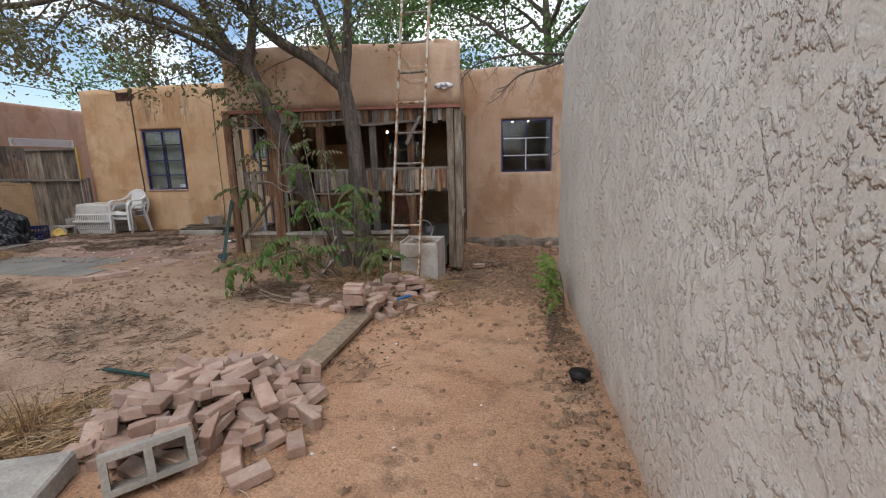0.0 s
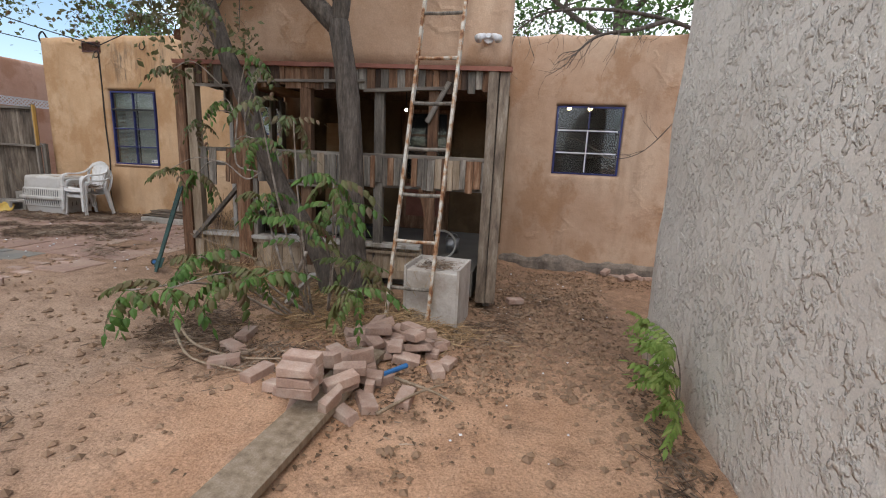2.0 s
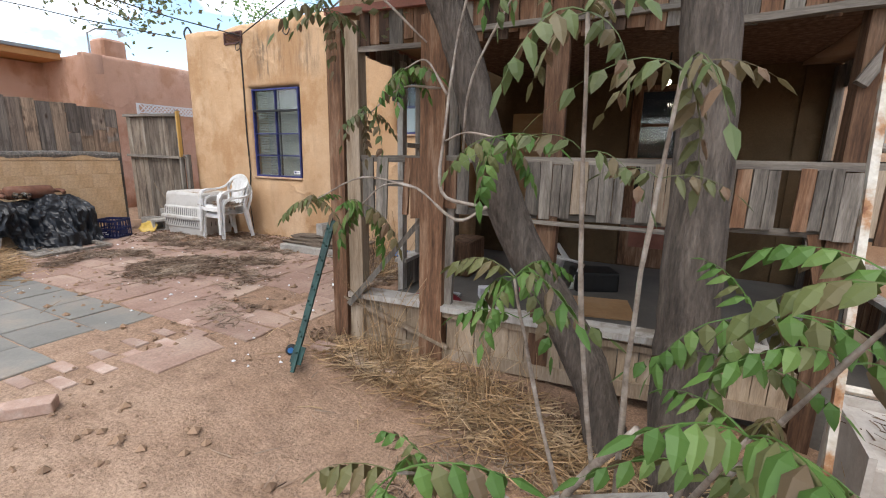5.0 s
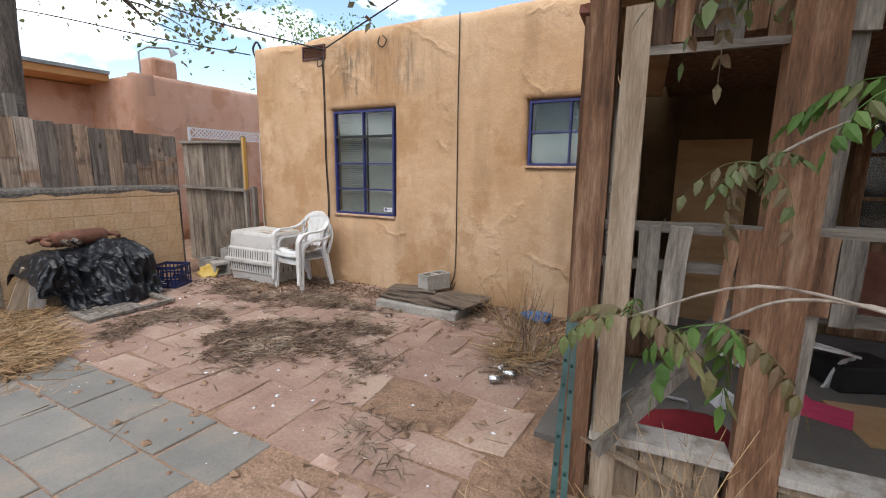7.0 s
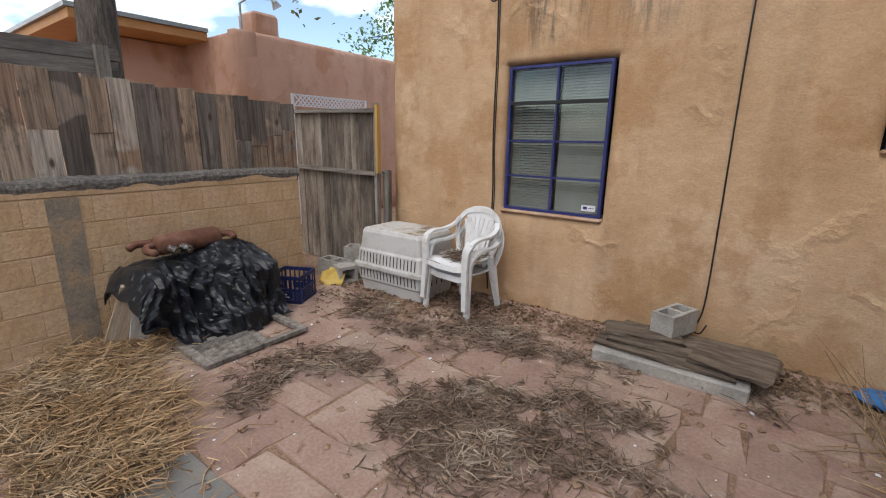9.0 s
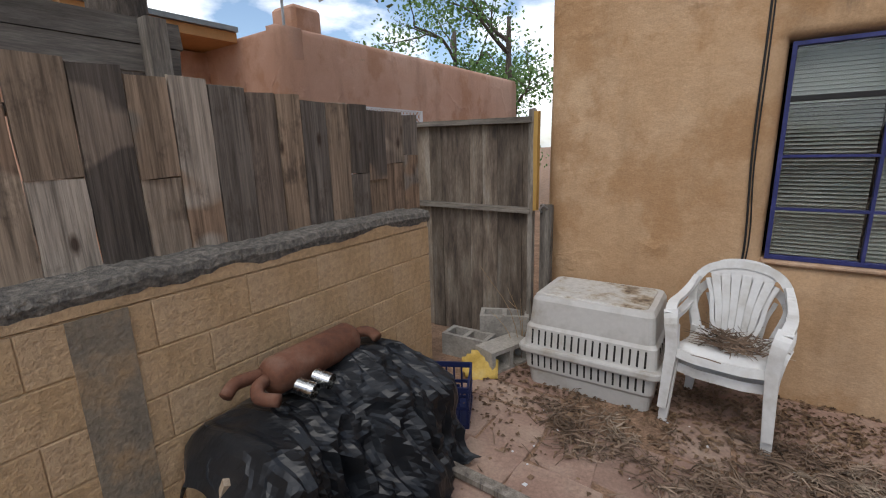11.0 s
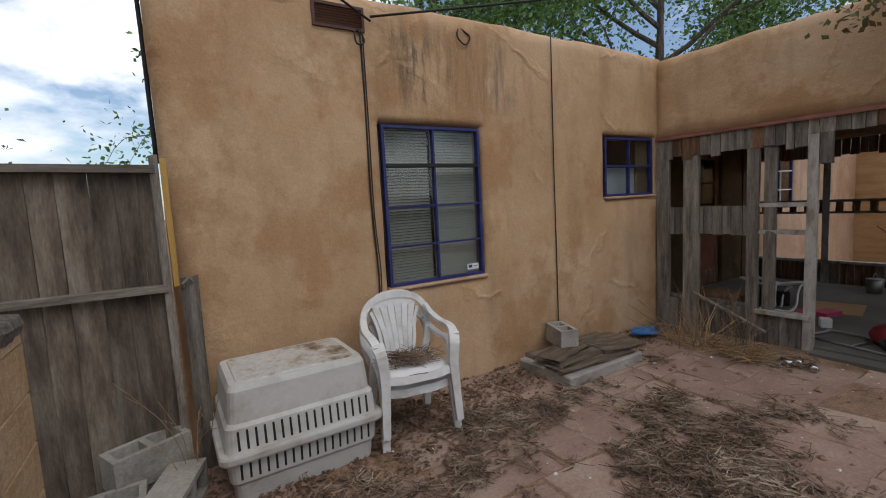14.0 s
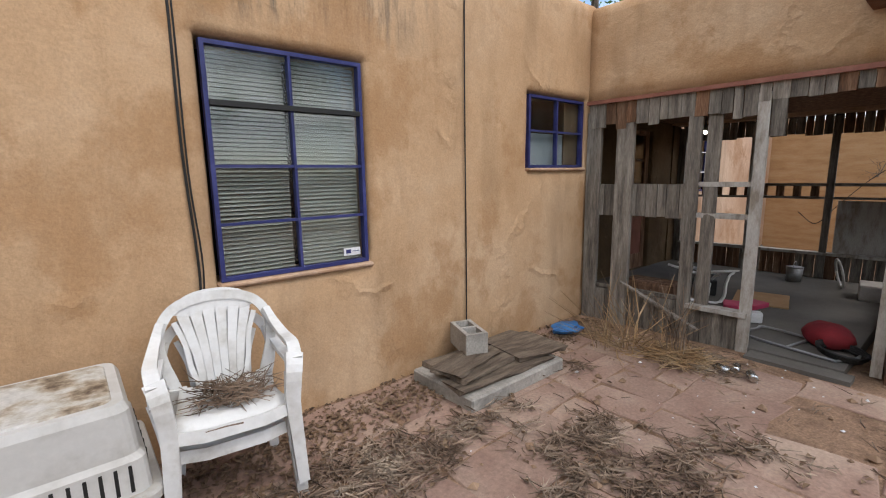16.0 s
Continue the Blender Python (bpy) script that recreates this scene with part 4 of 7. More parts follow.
span(bm, (-9.90, 2.2, -0.2), (-9.726, 7.96, 1.10))
span(bm, (-9.91, 2.2, 1.105), (-9.718, 7.98, 1.18))
part("mortar", bm, M_BLOCK, block_wall)
bm = bmesh.new()
soft_box(bm, (0.19, 0.399, 0.194), Matrix(), 0.004)
block_mesh = bpy.data.meshes.new("block")
bm.to_mesh(block_mesh)
bm.free()
block_mesh.materials.append(M_BLOCK)
bm = bmesh.new()
soft_box(bm, (0.19, 0.199, 0.194), Matrix(), 0.004)
half_mesh = bpy.data.meshes.new("block_half")
bm.to_mesh(half_mesh)
bm.free()
half_mesh.materials.append(M_BLOCK)
for row in range(6):
    for k in range(15):
        y = 7.8 - 0.4 * k - (0.2 if row % 2 else 0.0)
        share("block", block_mesh, pose(-9.815, y, 0.0 + 0.2 * row), block_wall)
    if row % 2:
        share("block", half_mesh, pose(-9.815, 7.9, 0.2 * row), block_wall)
bm = bmesh.new()
span(bm, (-9.7215, 5.93, -0.05), (-9.716, 6.12, 1.095))
part("bare_strip", bm, surface("stained_grey_block", [(0.20, 0.17, 0.135), (0.31, 0.25, 0.18), (0.47, 0.31, 0.17)], 5.0, fine=48.0, grain=0.45, rough=0.93, bump=0.8, depth=0.01), block_wall, "strip of bare grey cement")
bm = bmesh.new()
ys = [2.2 + 0.04 * k for k in range(151)]
ring_pts = []
for y in ys:
    y = min(y, 8.01)
    ring_pts.append([bm.verts.new((-9.815 + dx + 0.012 * noise.noise(Vector((dx * 9, y * 3, 1))), y, z + 0.022 * noise.noise(Vector((dx * 7, y * 3.2, 4))) + 0.016 * noise.noise(Vector((dx * 30, y * 17, 2))))) for dx, z in ((0.096, 1.14), (0.107, 1.18), (0.098, 1.214), (0.04, 1.224), (-0.07, 1.228), (-0.12, 1.10))])
for a, b in zip(ring_pts, ring_pts[1:]):
    for k in range(5):
        bm.faces.new((a[k], a[k + 1], b[k + 1], b[k]))
bm.faces.new(ring_pts[-1])
part("coping", bm, M_COPING, block_wall, "rough grey cement coping")

fence = thing("fence", Matrix(), "weathered grey and brown board fence above the block wall", "fence", kind="structure")
rng = random.Random(9)
y = 2.4
while y < 7.95:
    w = rng.uniform(0.135, 0.18)
    top = 1.975 - 0.052 * (y - 5.9) + rng.uniform(-0.012, 0.015)
    bm = bmesh.new()
    mat = M_FENCE
    if rng.random() < 0.35:
        zc = rng.uniform(1.45, 1.75)
        board(bm, (w, 0.022, zc - 1.22), Matrix.Translation((0, 0, (zc + 1.22) / 2)), rng, 0.003)
        ob = part("board", bm, M_FENCE, fence)
        ob.matrix_basis = pose(-9.88 + rng.uniform(-0.006, 0.006), y + w / 2, 0, 0, 0, 90)
        bm = bmesh.new()
        board(bm, (w, 0.022, top - zc - 0.005), Matrix.Translation((0, 0, (zc + top) / 2)), rng, 0.003)
    else:
        board(bm, (w, 0.022, top - 1.22), Matrix.Translation((0, 0, (top + 1.22) / 2)), rng, 0.003)
    ob = part("board", bm, mat, fence)
    ob.matrix_basis = pose(-9.88 + rng.uniform(-0.006, 0.006), y + w / 2, 0, rng.uniform(-0.15, 0.15), 0, 90)
    y += w + rng.uniform(0.003, 0.009)
for z, y1 in ((2.045, 6.62), (2.155, 6.64)):
    bm = bmesh.new()
    board(bm, (0.105, 0.022, y1 - 2.6), pose(-10.08, (y1 + 2.6) / 2, z, 90, 0, 0) @ pose(0, 0, 0, 0, 0, 90), rng, 0.004, 8)
    part("high_board", bm, M_WOOD_RAIL_Y, fence, "grey horizontal board raised above the fence")
for y in (3.0, 4.8, 6.5):
    bm = bmesh.new()
    span(bm, (-10.06, y - 0.04, -0.1), (-9.98, y + 0.04, 2.2))
    part("post", bm, M_WOOD_GREY, fence)
for z in (1.4, 1.8):
    bm = bmesh.new()
    beam(bm, (-9.93, 2.4, z), (-9.93, 7.98, z), 0.09, 0.04, rng)
    part("rail", bm, M_WOOD_RAIL, fence)

gate = thing("gate", Matrix(), "weathered grey wooden plank gate, closed, beside the house", "gate", kind="structure")
x = -10.7
while x < -9.27:
    w = min(rng.uniform(0.10, 0.145), -9.24 - x)
    bm = bmesh.new()
    board(bm, (w, 0.022, 1.84), Matrix(), rng, 0.003)
    ob = part("plank", bm, M_WOOD_FENCE, gate)
    ob.matrix_basis = pose(x + w / 2, 8.72 + rng.uniform(-0.005, 0.005), 0.93)
    x += w + 0.002
for z, h in ((1.845, 0.075), (1.17, 0.09)):
    bm = bmesh.new()
    beam(bm, (-10.7, 8.685, z), (-9.23, 8.685, z - 0.02), h, 0.04, rng)
    part("rail", bm, M_WOOD_RAIL, gate)
for x0, x1, z1, mat, y0 in ((-9.255, -9.215, 1.9, M_WOOD_GREY, 8.68), (-9.205, -9.175, 1.88, M_ORANGE, 8.655), (-9.17, -9.08, 1.2, M_WOOD_GREY, 8.72), (-10.03, -9.93, 1.86, M_WOOD_GREY, 8.12)):
    bm = bmesh.new()
    span_z = (z1 + 0.05) if mat is not M_ORANGE else z1 - 1.16
    board(bm, (x1 - x0, 0.05, span_z), Matrix(), rng, 0.003)
    ob = part("post", bm, mat, gate)
    ob.matrix_basis = pose((x0 + x1) / 2, y0, z1 - span_z / 2)
bm = bmesh.new()
tube(bm, [(-9.16, 8.69, 1.14), (-9.16, 8.66, 1.17), (-9.13, 8.66, 1.20), (-9.11, 8.69, 1.17)], 0.008, 6)
part("hasp", bm, M_GALV, gate)

# ---- neighbour's house beyond the fence ----
nb = thing("neighbour_house", Matrix(), "terracotta stucco neighbouring house with an orange eave", "house", kind="structure")
o = mud_wall("wall_neighbour", (-12.7, 9.19, -0.1), (0, 1, 0), 6.5, 3.26, [], 0.3, top=0.10, material=M_NEIGHBOUR, ends=(False, False), step=0.4)
tagged(o, "terracotta stucco wall of the neighbouring house", "wall")
o = mud_wall("wall_neighbour_return", (-15.3, 9.19, -0.1), (1, 0, 0), 2.6, 3.24, [], 0.3, top=0.08, material=M_NEIGHBOUR, ends=(False, False), step=0.4)
tagged(o, "terracotta stucco return wall of the neighbouring house", "wall")
bm = bmesh.new()
span(bm, (-22.0, 7.9, -0.1), (-14.4, 9.7, 3.03))
part("wall", bm, M_NEIGHBOUR, nb)
bm = bmesh.new()
span(bm, (-22.2, 7.33, 3.05), (-13.6, 9.17, 3.17))
part("fascia", bm, M_FASCIA, nb, "orange painted fascia board")
bm = bmesh.new()
span(bm, (-22.2, 7.28, 3.174), (-13.55, 9.17, 3.235))
part("roof", bm, M_GALV, nb, "grey metal roof edge")
bm = bmesh.new()
soft_box(bm, (0.5, 0.5, 0.7), Matrix.Translation((-13.4, 10.0, 3.24)), 0.05)
part("chimney", bm, M_NEIGHBOUR, nb)
bm = bmesh.new()
tube(bm, [(-12.85, 9.35, 3.0), (-12.85, 9.35, 3.55), (-12.83, 9.5, 3.66), (-12.8, 9.9, 3.72)], 0.018, 6)
part("lamp_bracket", bm, M_GALV, nb)
bm = bmesh.new()
tube(bm, [(-12.8, 9.9, 3.72), (-12.79, 9.93, 3.68), (-12.78, 9.98, 3.60)], [0.02, 0.05, 0.085], 12)
part("lamp_shade", bm, M_GALV, nb, "grey conical yard lamp shade")
lattice = thing("lattice_panel", pose(-12.5, 10.02, 2.055, 0, 0, 90), "white diagonal lattice strip on posts", "lattice")
for k in range(18):
    for slope in (1, -1):
        bm = bmesh.new()
        box(bm, (0.022, 0.008, 0.235), pose(0.06 + k * 0.085, 0.004 * slope, 0.09, 0, 45 * slope, 0))
        part("lath", bm, M_WHITE, lattice)
for z in (-0.01, 0.172):
    bm = bmesh.new()
    span(bm, (-0.06, -0.012, z), (1.62, 0.012, z + 0.018))
    part("rail", bm, M_WHITE, lattice)
for x in (-0.08, 1.6):
    bm = bmesh.new()
    span(bm, (x, -0.02, -2.15), (x + 0.04, 0.02, 0.19))
    part("post", bm, M_WHITE, lattice)

# plain fences and walls that close the yard
bm = bmesh.new()
span(bm, (-10.0, -5.2, -0.4), (0.9, -5.0, 1.9))
tagged(part("wall_yard_south", bm, M_ADOBE_PINK), "plain tan yard wall", "wall", kind="structure")
bm = bmesh.new()
span(bm, (-9.9, -5.0, -0.3), (-9.735, 2.19, 1.8))
tagged(part("wall_yard_west", bm, M_BLOCK), "plain tan block yard wall", "wall", kind="structure")
bm = bmesh.new()
span(bm, (4.2, 3.0, -0.7), (4.26, 9.55, 2.5))
tagged(part("wall_plywood_screen", bm, M_PLYWOOD), "orange plywood screen at the far end of the yard", "wall", kind="structure")


# ---- masonry things ----
def mesh_of(name, bm, material, smooth=False):
    me = bpy.data.meshes.new(name)
    bm.to_mesh(me)
    bm.free()
    me.materials.append(material)
    if smooth:
        me.polygons.foreach_set("use_smooth", [True] * len(me.polygons))
    return me


rng = random.Random(21)
BRICKS = []
for k in range(4):
    bm = bmesh.new()
    soft_box(bm, (0.205, 0.1, 0.06), Matrix(), 0.005)
    for v in bm.verts:
        v.co += Vector((rng.uniform(-1, 1), rng.uniform(-1, 1), rng.uniform(-1, 1))) * 0.0025
        if k == 3 and v.co.x > 0.06 and v.co.z > 0:
            v.co -= Vector((0.025, 0, 0.015))
    BRICKS.append(mesh_of("brick", bm, M_BRICK))


def brick(m, label="dusty pink clay brick in a tumbled pile", group="tumbled bricks"):
    ob = share("brick", rng.choice(BRICKS), m)
    return tagged(ob, label, "brick", group)


def brick_heap(cx, cy, rx, ry, turn, layers, tilt, group, shrink=0.22):
    """Layers of bricks tumbled on one another, wide below and narrow above."""
    for k in range(layers):
        s = 1 - shrink * k
        nx, ny = max(1, int(2 * rx * s / 0.185)), max(1, int(2 * ry * s / 0.135))
        for i in range(nx):
            for j in range(ny):
                u, v = (i + 0.5) / nx * 2 - 1, (j + 0.5) / ny * 2 - 1
                if u * u + v * v > 1.05 or (u * u + v * v < 0.12 and k < layers - 2):
                    continue
                lx, ly = u * rx * s + rng.uniform(-0.04, 0.04), v * ry * s + rng.uniform(-0.03, 0.03)
                c, sn = math.cos(radians(turn)), math.sin(radians(turn))
                x, y = cx + lx * c - ly * sn, cy + lx * sn + ly * c
                tumble = rng.random()
                lean = tilt * rng.uniform(-1, 1)
                roll = 90 * (tumble > 0.86) + tilt * rng.uniform(-1, 1)
                z = ground_z(x, y) + 0.026 + 0.062 * k + (0.02 if tumble > 0.86 else 0) + rng.uniform(0, 0.008)
                brick(pose(x, y, z, roll, lean, turn + rng.choice((0, 20, -25, 60, 90, 110, 140)) + rng.uniform(-14, 14)), group=group)


brick_heap(-1.72, 2.32, 0.70, 0.68, 25, 4, 16, "tumbled bricks by the path", 0.2)
brick_heap(-1.32, 4.45, 0.34, 0.42, -8, 3, 9, "stacked bricks on the plank", 0.2)
brick_heap(2.1, 8.95, 0.45, 0.35, 30, 3, 18, "rubble bricks beyond the porch", 0.25)
brick_heap(-1.15, 5.2, 0.42, 0.30, 10, 3, 18, "tumbled bricks by the ladder", 0.25)
for k in range(3):
    brick(pose(-1.34, 4.02, -0.075 + 0.061 * k + 0.06, 0, 0, 4 + 3 * k), group="stacked bricks on the plank")
    brick(pose(-1.38, 4.15, -0.075 + 0.061 * k + 0.06, 0, 0, -3 + 2 * k), group="stacked bricks on the plank")
for x, y, a in ((-2.16, 4.48, 30), (-2.25, 4.70, -20), (-1.85, 4.40, 75), (-1.56, 4.30, 85), (-0.86, 4.47, 92), (-0.76, 4.90, 115), (-0.70, 5.05, 80), (-0.86, 5.45, 140), (-2.31, 4.93, 100), (-2.12, 1.80, 20), (-2.32, 2.05, 50), (-1.12, 1.75, 45), (-1.02, 2.05, 120), (-0.3, 7.2, 30)):
    brick(pose(x, y, ground_z(x, y) + 0.028, rng.uniform(-4, 4), rng.uniform(-4, 4), a), "single dusty clay brick lying on the dirt", "loose bricks")
for k in range(10):
    x, y = 1.05 + 0.13 * k + rng.uniform(-0.05, 0.05), 9.3 + rng.uniform(-0.12, 0.1)
    brick(pose(x, y, ground_z(x, y) + 0.03 + 0.05 * (k % 3 == 0), rng.uniform(-15, 15), rng.uniform(-15, 15), rng.uniform(0, 180)), "dirty brick among the rubble at the wall foot", "rubble bricks")
for k in range(7):
    x = -4.05 + 0.24 * k
    brick(pose(x, 6.18 + 0.012 * k, ground_z(x, 6.2) - 0.008, 0, 0, rng.uniform(-9, 9)), "half-buried brick edging the porch bed", "bed edging bricks")
for k in range(3):
    x = -5.02 + 0.13 * k
    y = 4.55 + 0.14 * k
    brick(pose(x, y, ground_z(x, y) + 0.03, 0, 0, 42 + rng.uniform(-10, 10)), "red brick edging the paved patio", "patio edging bricks")


def cinder_mesh(name):
    """A hollow two-cell block, holes along its z."""
    bm = bmesh.new()
    xs, ys, h = (-0.195, -0.162, -0.018, 0.018, 0.162, 0.195), (-0.095, -0.063, 0.063, 0.095), 0.095
    lo = {(i, j): bm.verts.new((x, y, -h)) for i, x in enumerate(xs) for j, y in enumerate(ys)}
    hi = {(i, j): bm.verts.new((x, y, h)) for i, x in enumerate(xs) for j, y in enumerate(ys)}
    holes = {(1, 1), (3, 1)}

    def full(i, j):
        return 0 <= i < 5 and 0 <= j < 3 and (i, j) not in holes

    for i in range(5):
        for j in range(3):
            if not full(i, j):
                continue
            c = [(i, j), (i + 1, j), (i + 1, j + 1), (i, j + 1)]
            bm.faces.new([hi[q] for q in c])
            bm.faces.new([lo[q] for q in c[::-1]])
            for (a, b), nb in zip(((c[0], c[1]), (c[1], c[2]), (c[2], c[3]), (c[3], c[0])), ((i, j - 1), (i + 1, j), (i, j + 1), (i - 1, j))):
                if not full(*nb):
                    bm.faces.new((lo[a], lo[b], hi[b], hi[a]))
    return mesh_of(name, bm, M_CEMENT)


CINDER = cinder_mesh("cinder_block")
for m, label in ((pose(-1.60, 1.66, -0.09, 68, 0, 48), "grey hollow concrete block tipped on the brick pile"), (pose(-9.62, 8.36, 0.08, 0, 0, 2), "grey hollow concrete block by the gate"),
                 (pose(-9.30, 8.34, 0.085, 90, 0, 70), "grey concrete block on its side by the gate"), (pose(-9.42, 8.60, 0.22, 0, 0, 25), "grey hollow concrete block leaning at the gate"), (pose(-6.13, 8.66, 0.245, 0, 0, 70) @ Matrix.Diagonal((0.85, 0.9, 0.9, 1)), "hollow concrete block standing on old boards")):
    tagged(share("cinder_block", CINDER, m), label, "concrete block")
bm = bmesh.new()
soft_box(bm, (0.2, 0.39, 0.13), Matrix(), 0.008)
tagged(share("cinder_block", mesh_of("cinder_half", bm, M_CEMENT), pose(-9.42, 8.62, 0.065, 0, 0, 88)), "solid grey concrete block under another by the gate", "concrete block")
bm = bmesh.new()
soft_box(bm, (0.5, 0.36, 0.12), Matrix(), 0.012)
tagged(share("stone_slab", mesh_of("stone_slab", bm, M_CEMENT), pose(-2.20, 1.42, -0.14, 3, 0, 20)), "pale grey concrete slab lying on dry grass", "slab")

# plank by the path
bm = bmesh.new()
beam(bm, (-1.34, 2.82, -0.165), (-1.27, 4.95, -0.18), 0.23, 0.045, rng, 0.004)
tagged(part("plank", bm, M_WOOD_TAN), "long dusty plank half buried beside the path", "plank")

# slab with boards by the house wall
M_OLDBOARD = surface("split_brown_board", [(0.09, 0.065, 0.045), (0.22, 0.165, 0.12), (0.34, 0.27, 0.20)], 3.0, (1.2, 8, 8), 22.0, 0.5, 0.9, 0.8, rand=0.4, depth=0.008)
bm = bmesh.new()
soft_box(bm, (0.96, 0.62, 0.10), Matrix(), 0.012)
tagged(share("concrete_slab", mesh_of("concrete_slab", bm, M_CEMENT), pose(-6.09, 8.47, 0.04, 0, 0, 1)), "low concrete slab covered with old boards", "slab")
for cx, cy, w, d, a, z in ((-6.13, 8.31, 0.90, 0.20, -2, 0.106), (-5.98, 8.62, 1.02, 0.34, 3, 0.108), (-6.22, 8.44, 0.62, 0.26, 7, 0.136), (-5.72, 8.46, 0.46, 0.44, -8, 0.138), (-6.3, 8.50, 0.52, 0.24, 13, 0.164)):
    bm = bmesh.new()
    board(bm, (d, 0.024, w), pose(0, 0, 0, 90, 0, 90), rng, 0.013, 5)
    ob = part("old_board", bm, M_OLDBOARD)
    ob.matrix_basis = pose(cx, cy, z, 0, 0, a)
    tagged(ob, "weathered split board lying on the concrete slab", "board")

# ---- ladder ----
ladder = thing("ladder", Matrix(), "tall cream-painted wooden ladder with chipped paint against the parapet", "ladder")


def ladder_y(z):
    return 5.77 + 0.25 * (z + 0.15)


for x0, x1 in ((-1.435, -1.33), (-1.035, -0.93)):
    bm = bmesh.new()
    beam(bm, (x0, ladder_y(-0.2), -0.2), (x1, ladder_y(3.85), 3.85), 0.026, 0.045, rng, 0.002)
    part("rail", bm, M_LADDER, ladder)
for k in range(9):
    z = 0.065 + 0.425 * k
    dx = 0.105 * (z + 0.2) / 4.05
    bm = bmesh.new()
    tube(bm, [(-1.43 + dx, ladder_y(z), z), (-1.235 + dx, ladder_y(z) - 0.003, z - 0.004), (-1.04 + dx, ladder_y(z), z + 0.004)], 0.017, 8)
    part("rung", bm, M_LADDER if k in (1, 5) else M_WOOD_GREY, ladder)

# ---- old appliance cabinet ----
cab = thing("appliance_cabinet", pose(-1.03, 6.13, -0.33, 0, 0, -3), "chalky white metal cabinet with leaf litter on top", "cabinet")
bm = bmesh.new()
soft_box(bm, (0.5, 0.5, 0.56), Matrix.Translation((0, 0, 0.28)), 0.012, 2)
part("body", bm, M_APPLIANCE, cab)
bm = bmesh.new()
for sx in (-1, 1):
    span(bm, (sx * 0.255 - 0.012, -0.26, 0.0), (sx * 0.255 + 0.012, 0.26, 0.60))
span(bm, (-0.243, 0.235, 0.56), (0.243, 0.26, 0.60))
part("flange", bm, M_APPLIANCE, cab)

# ---- stacked plastic chairs ----
def ribbon(bm, pts, width, thick, normal):
    """A flat strip swept along pts; width lies across the path and the given normal."""
    pts = [Vector(p) for p in pts]
    rows = []
    for k, p in enumerate(pts):
        d = (pts[min(k + 1, len(pts) - 1)] - pts[max(k - 1, 0)]).normalized()
        nrm = Vector(normal(k / (len(pts) - 1)) if callable(normal) else normal)
        side = d.cross(nrm).normalized()
        nrm = side.cross(d).normalized()
        w = width(k / (len(pts) - 1)) if callable(width) else width
        rows.append([bm.verts.new(p + side * a * w / 2 + nrm * b * thick / 2) for a, b in ((-1, -1), (1, -1), (1, 1), (-1, 1))])
    for a, b in zip(rows, rows[1:]):
        for j in range(4):
            bm.faces.new((a[j], a[(j + 1) % 4], b[(j + 1) % 4], b[j]))
    bm.faces.new(rows[0][::-1])
    bm.faces.new(rows[-1])


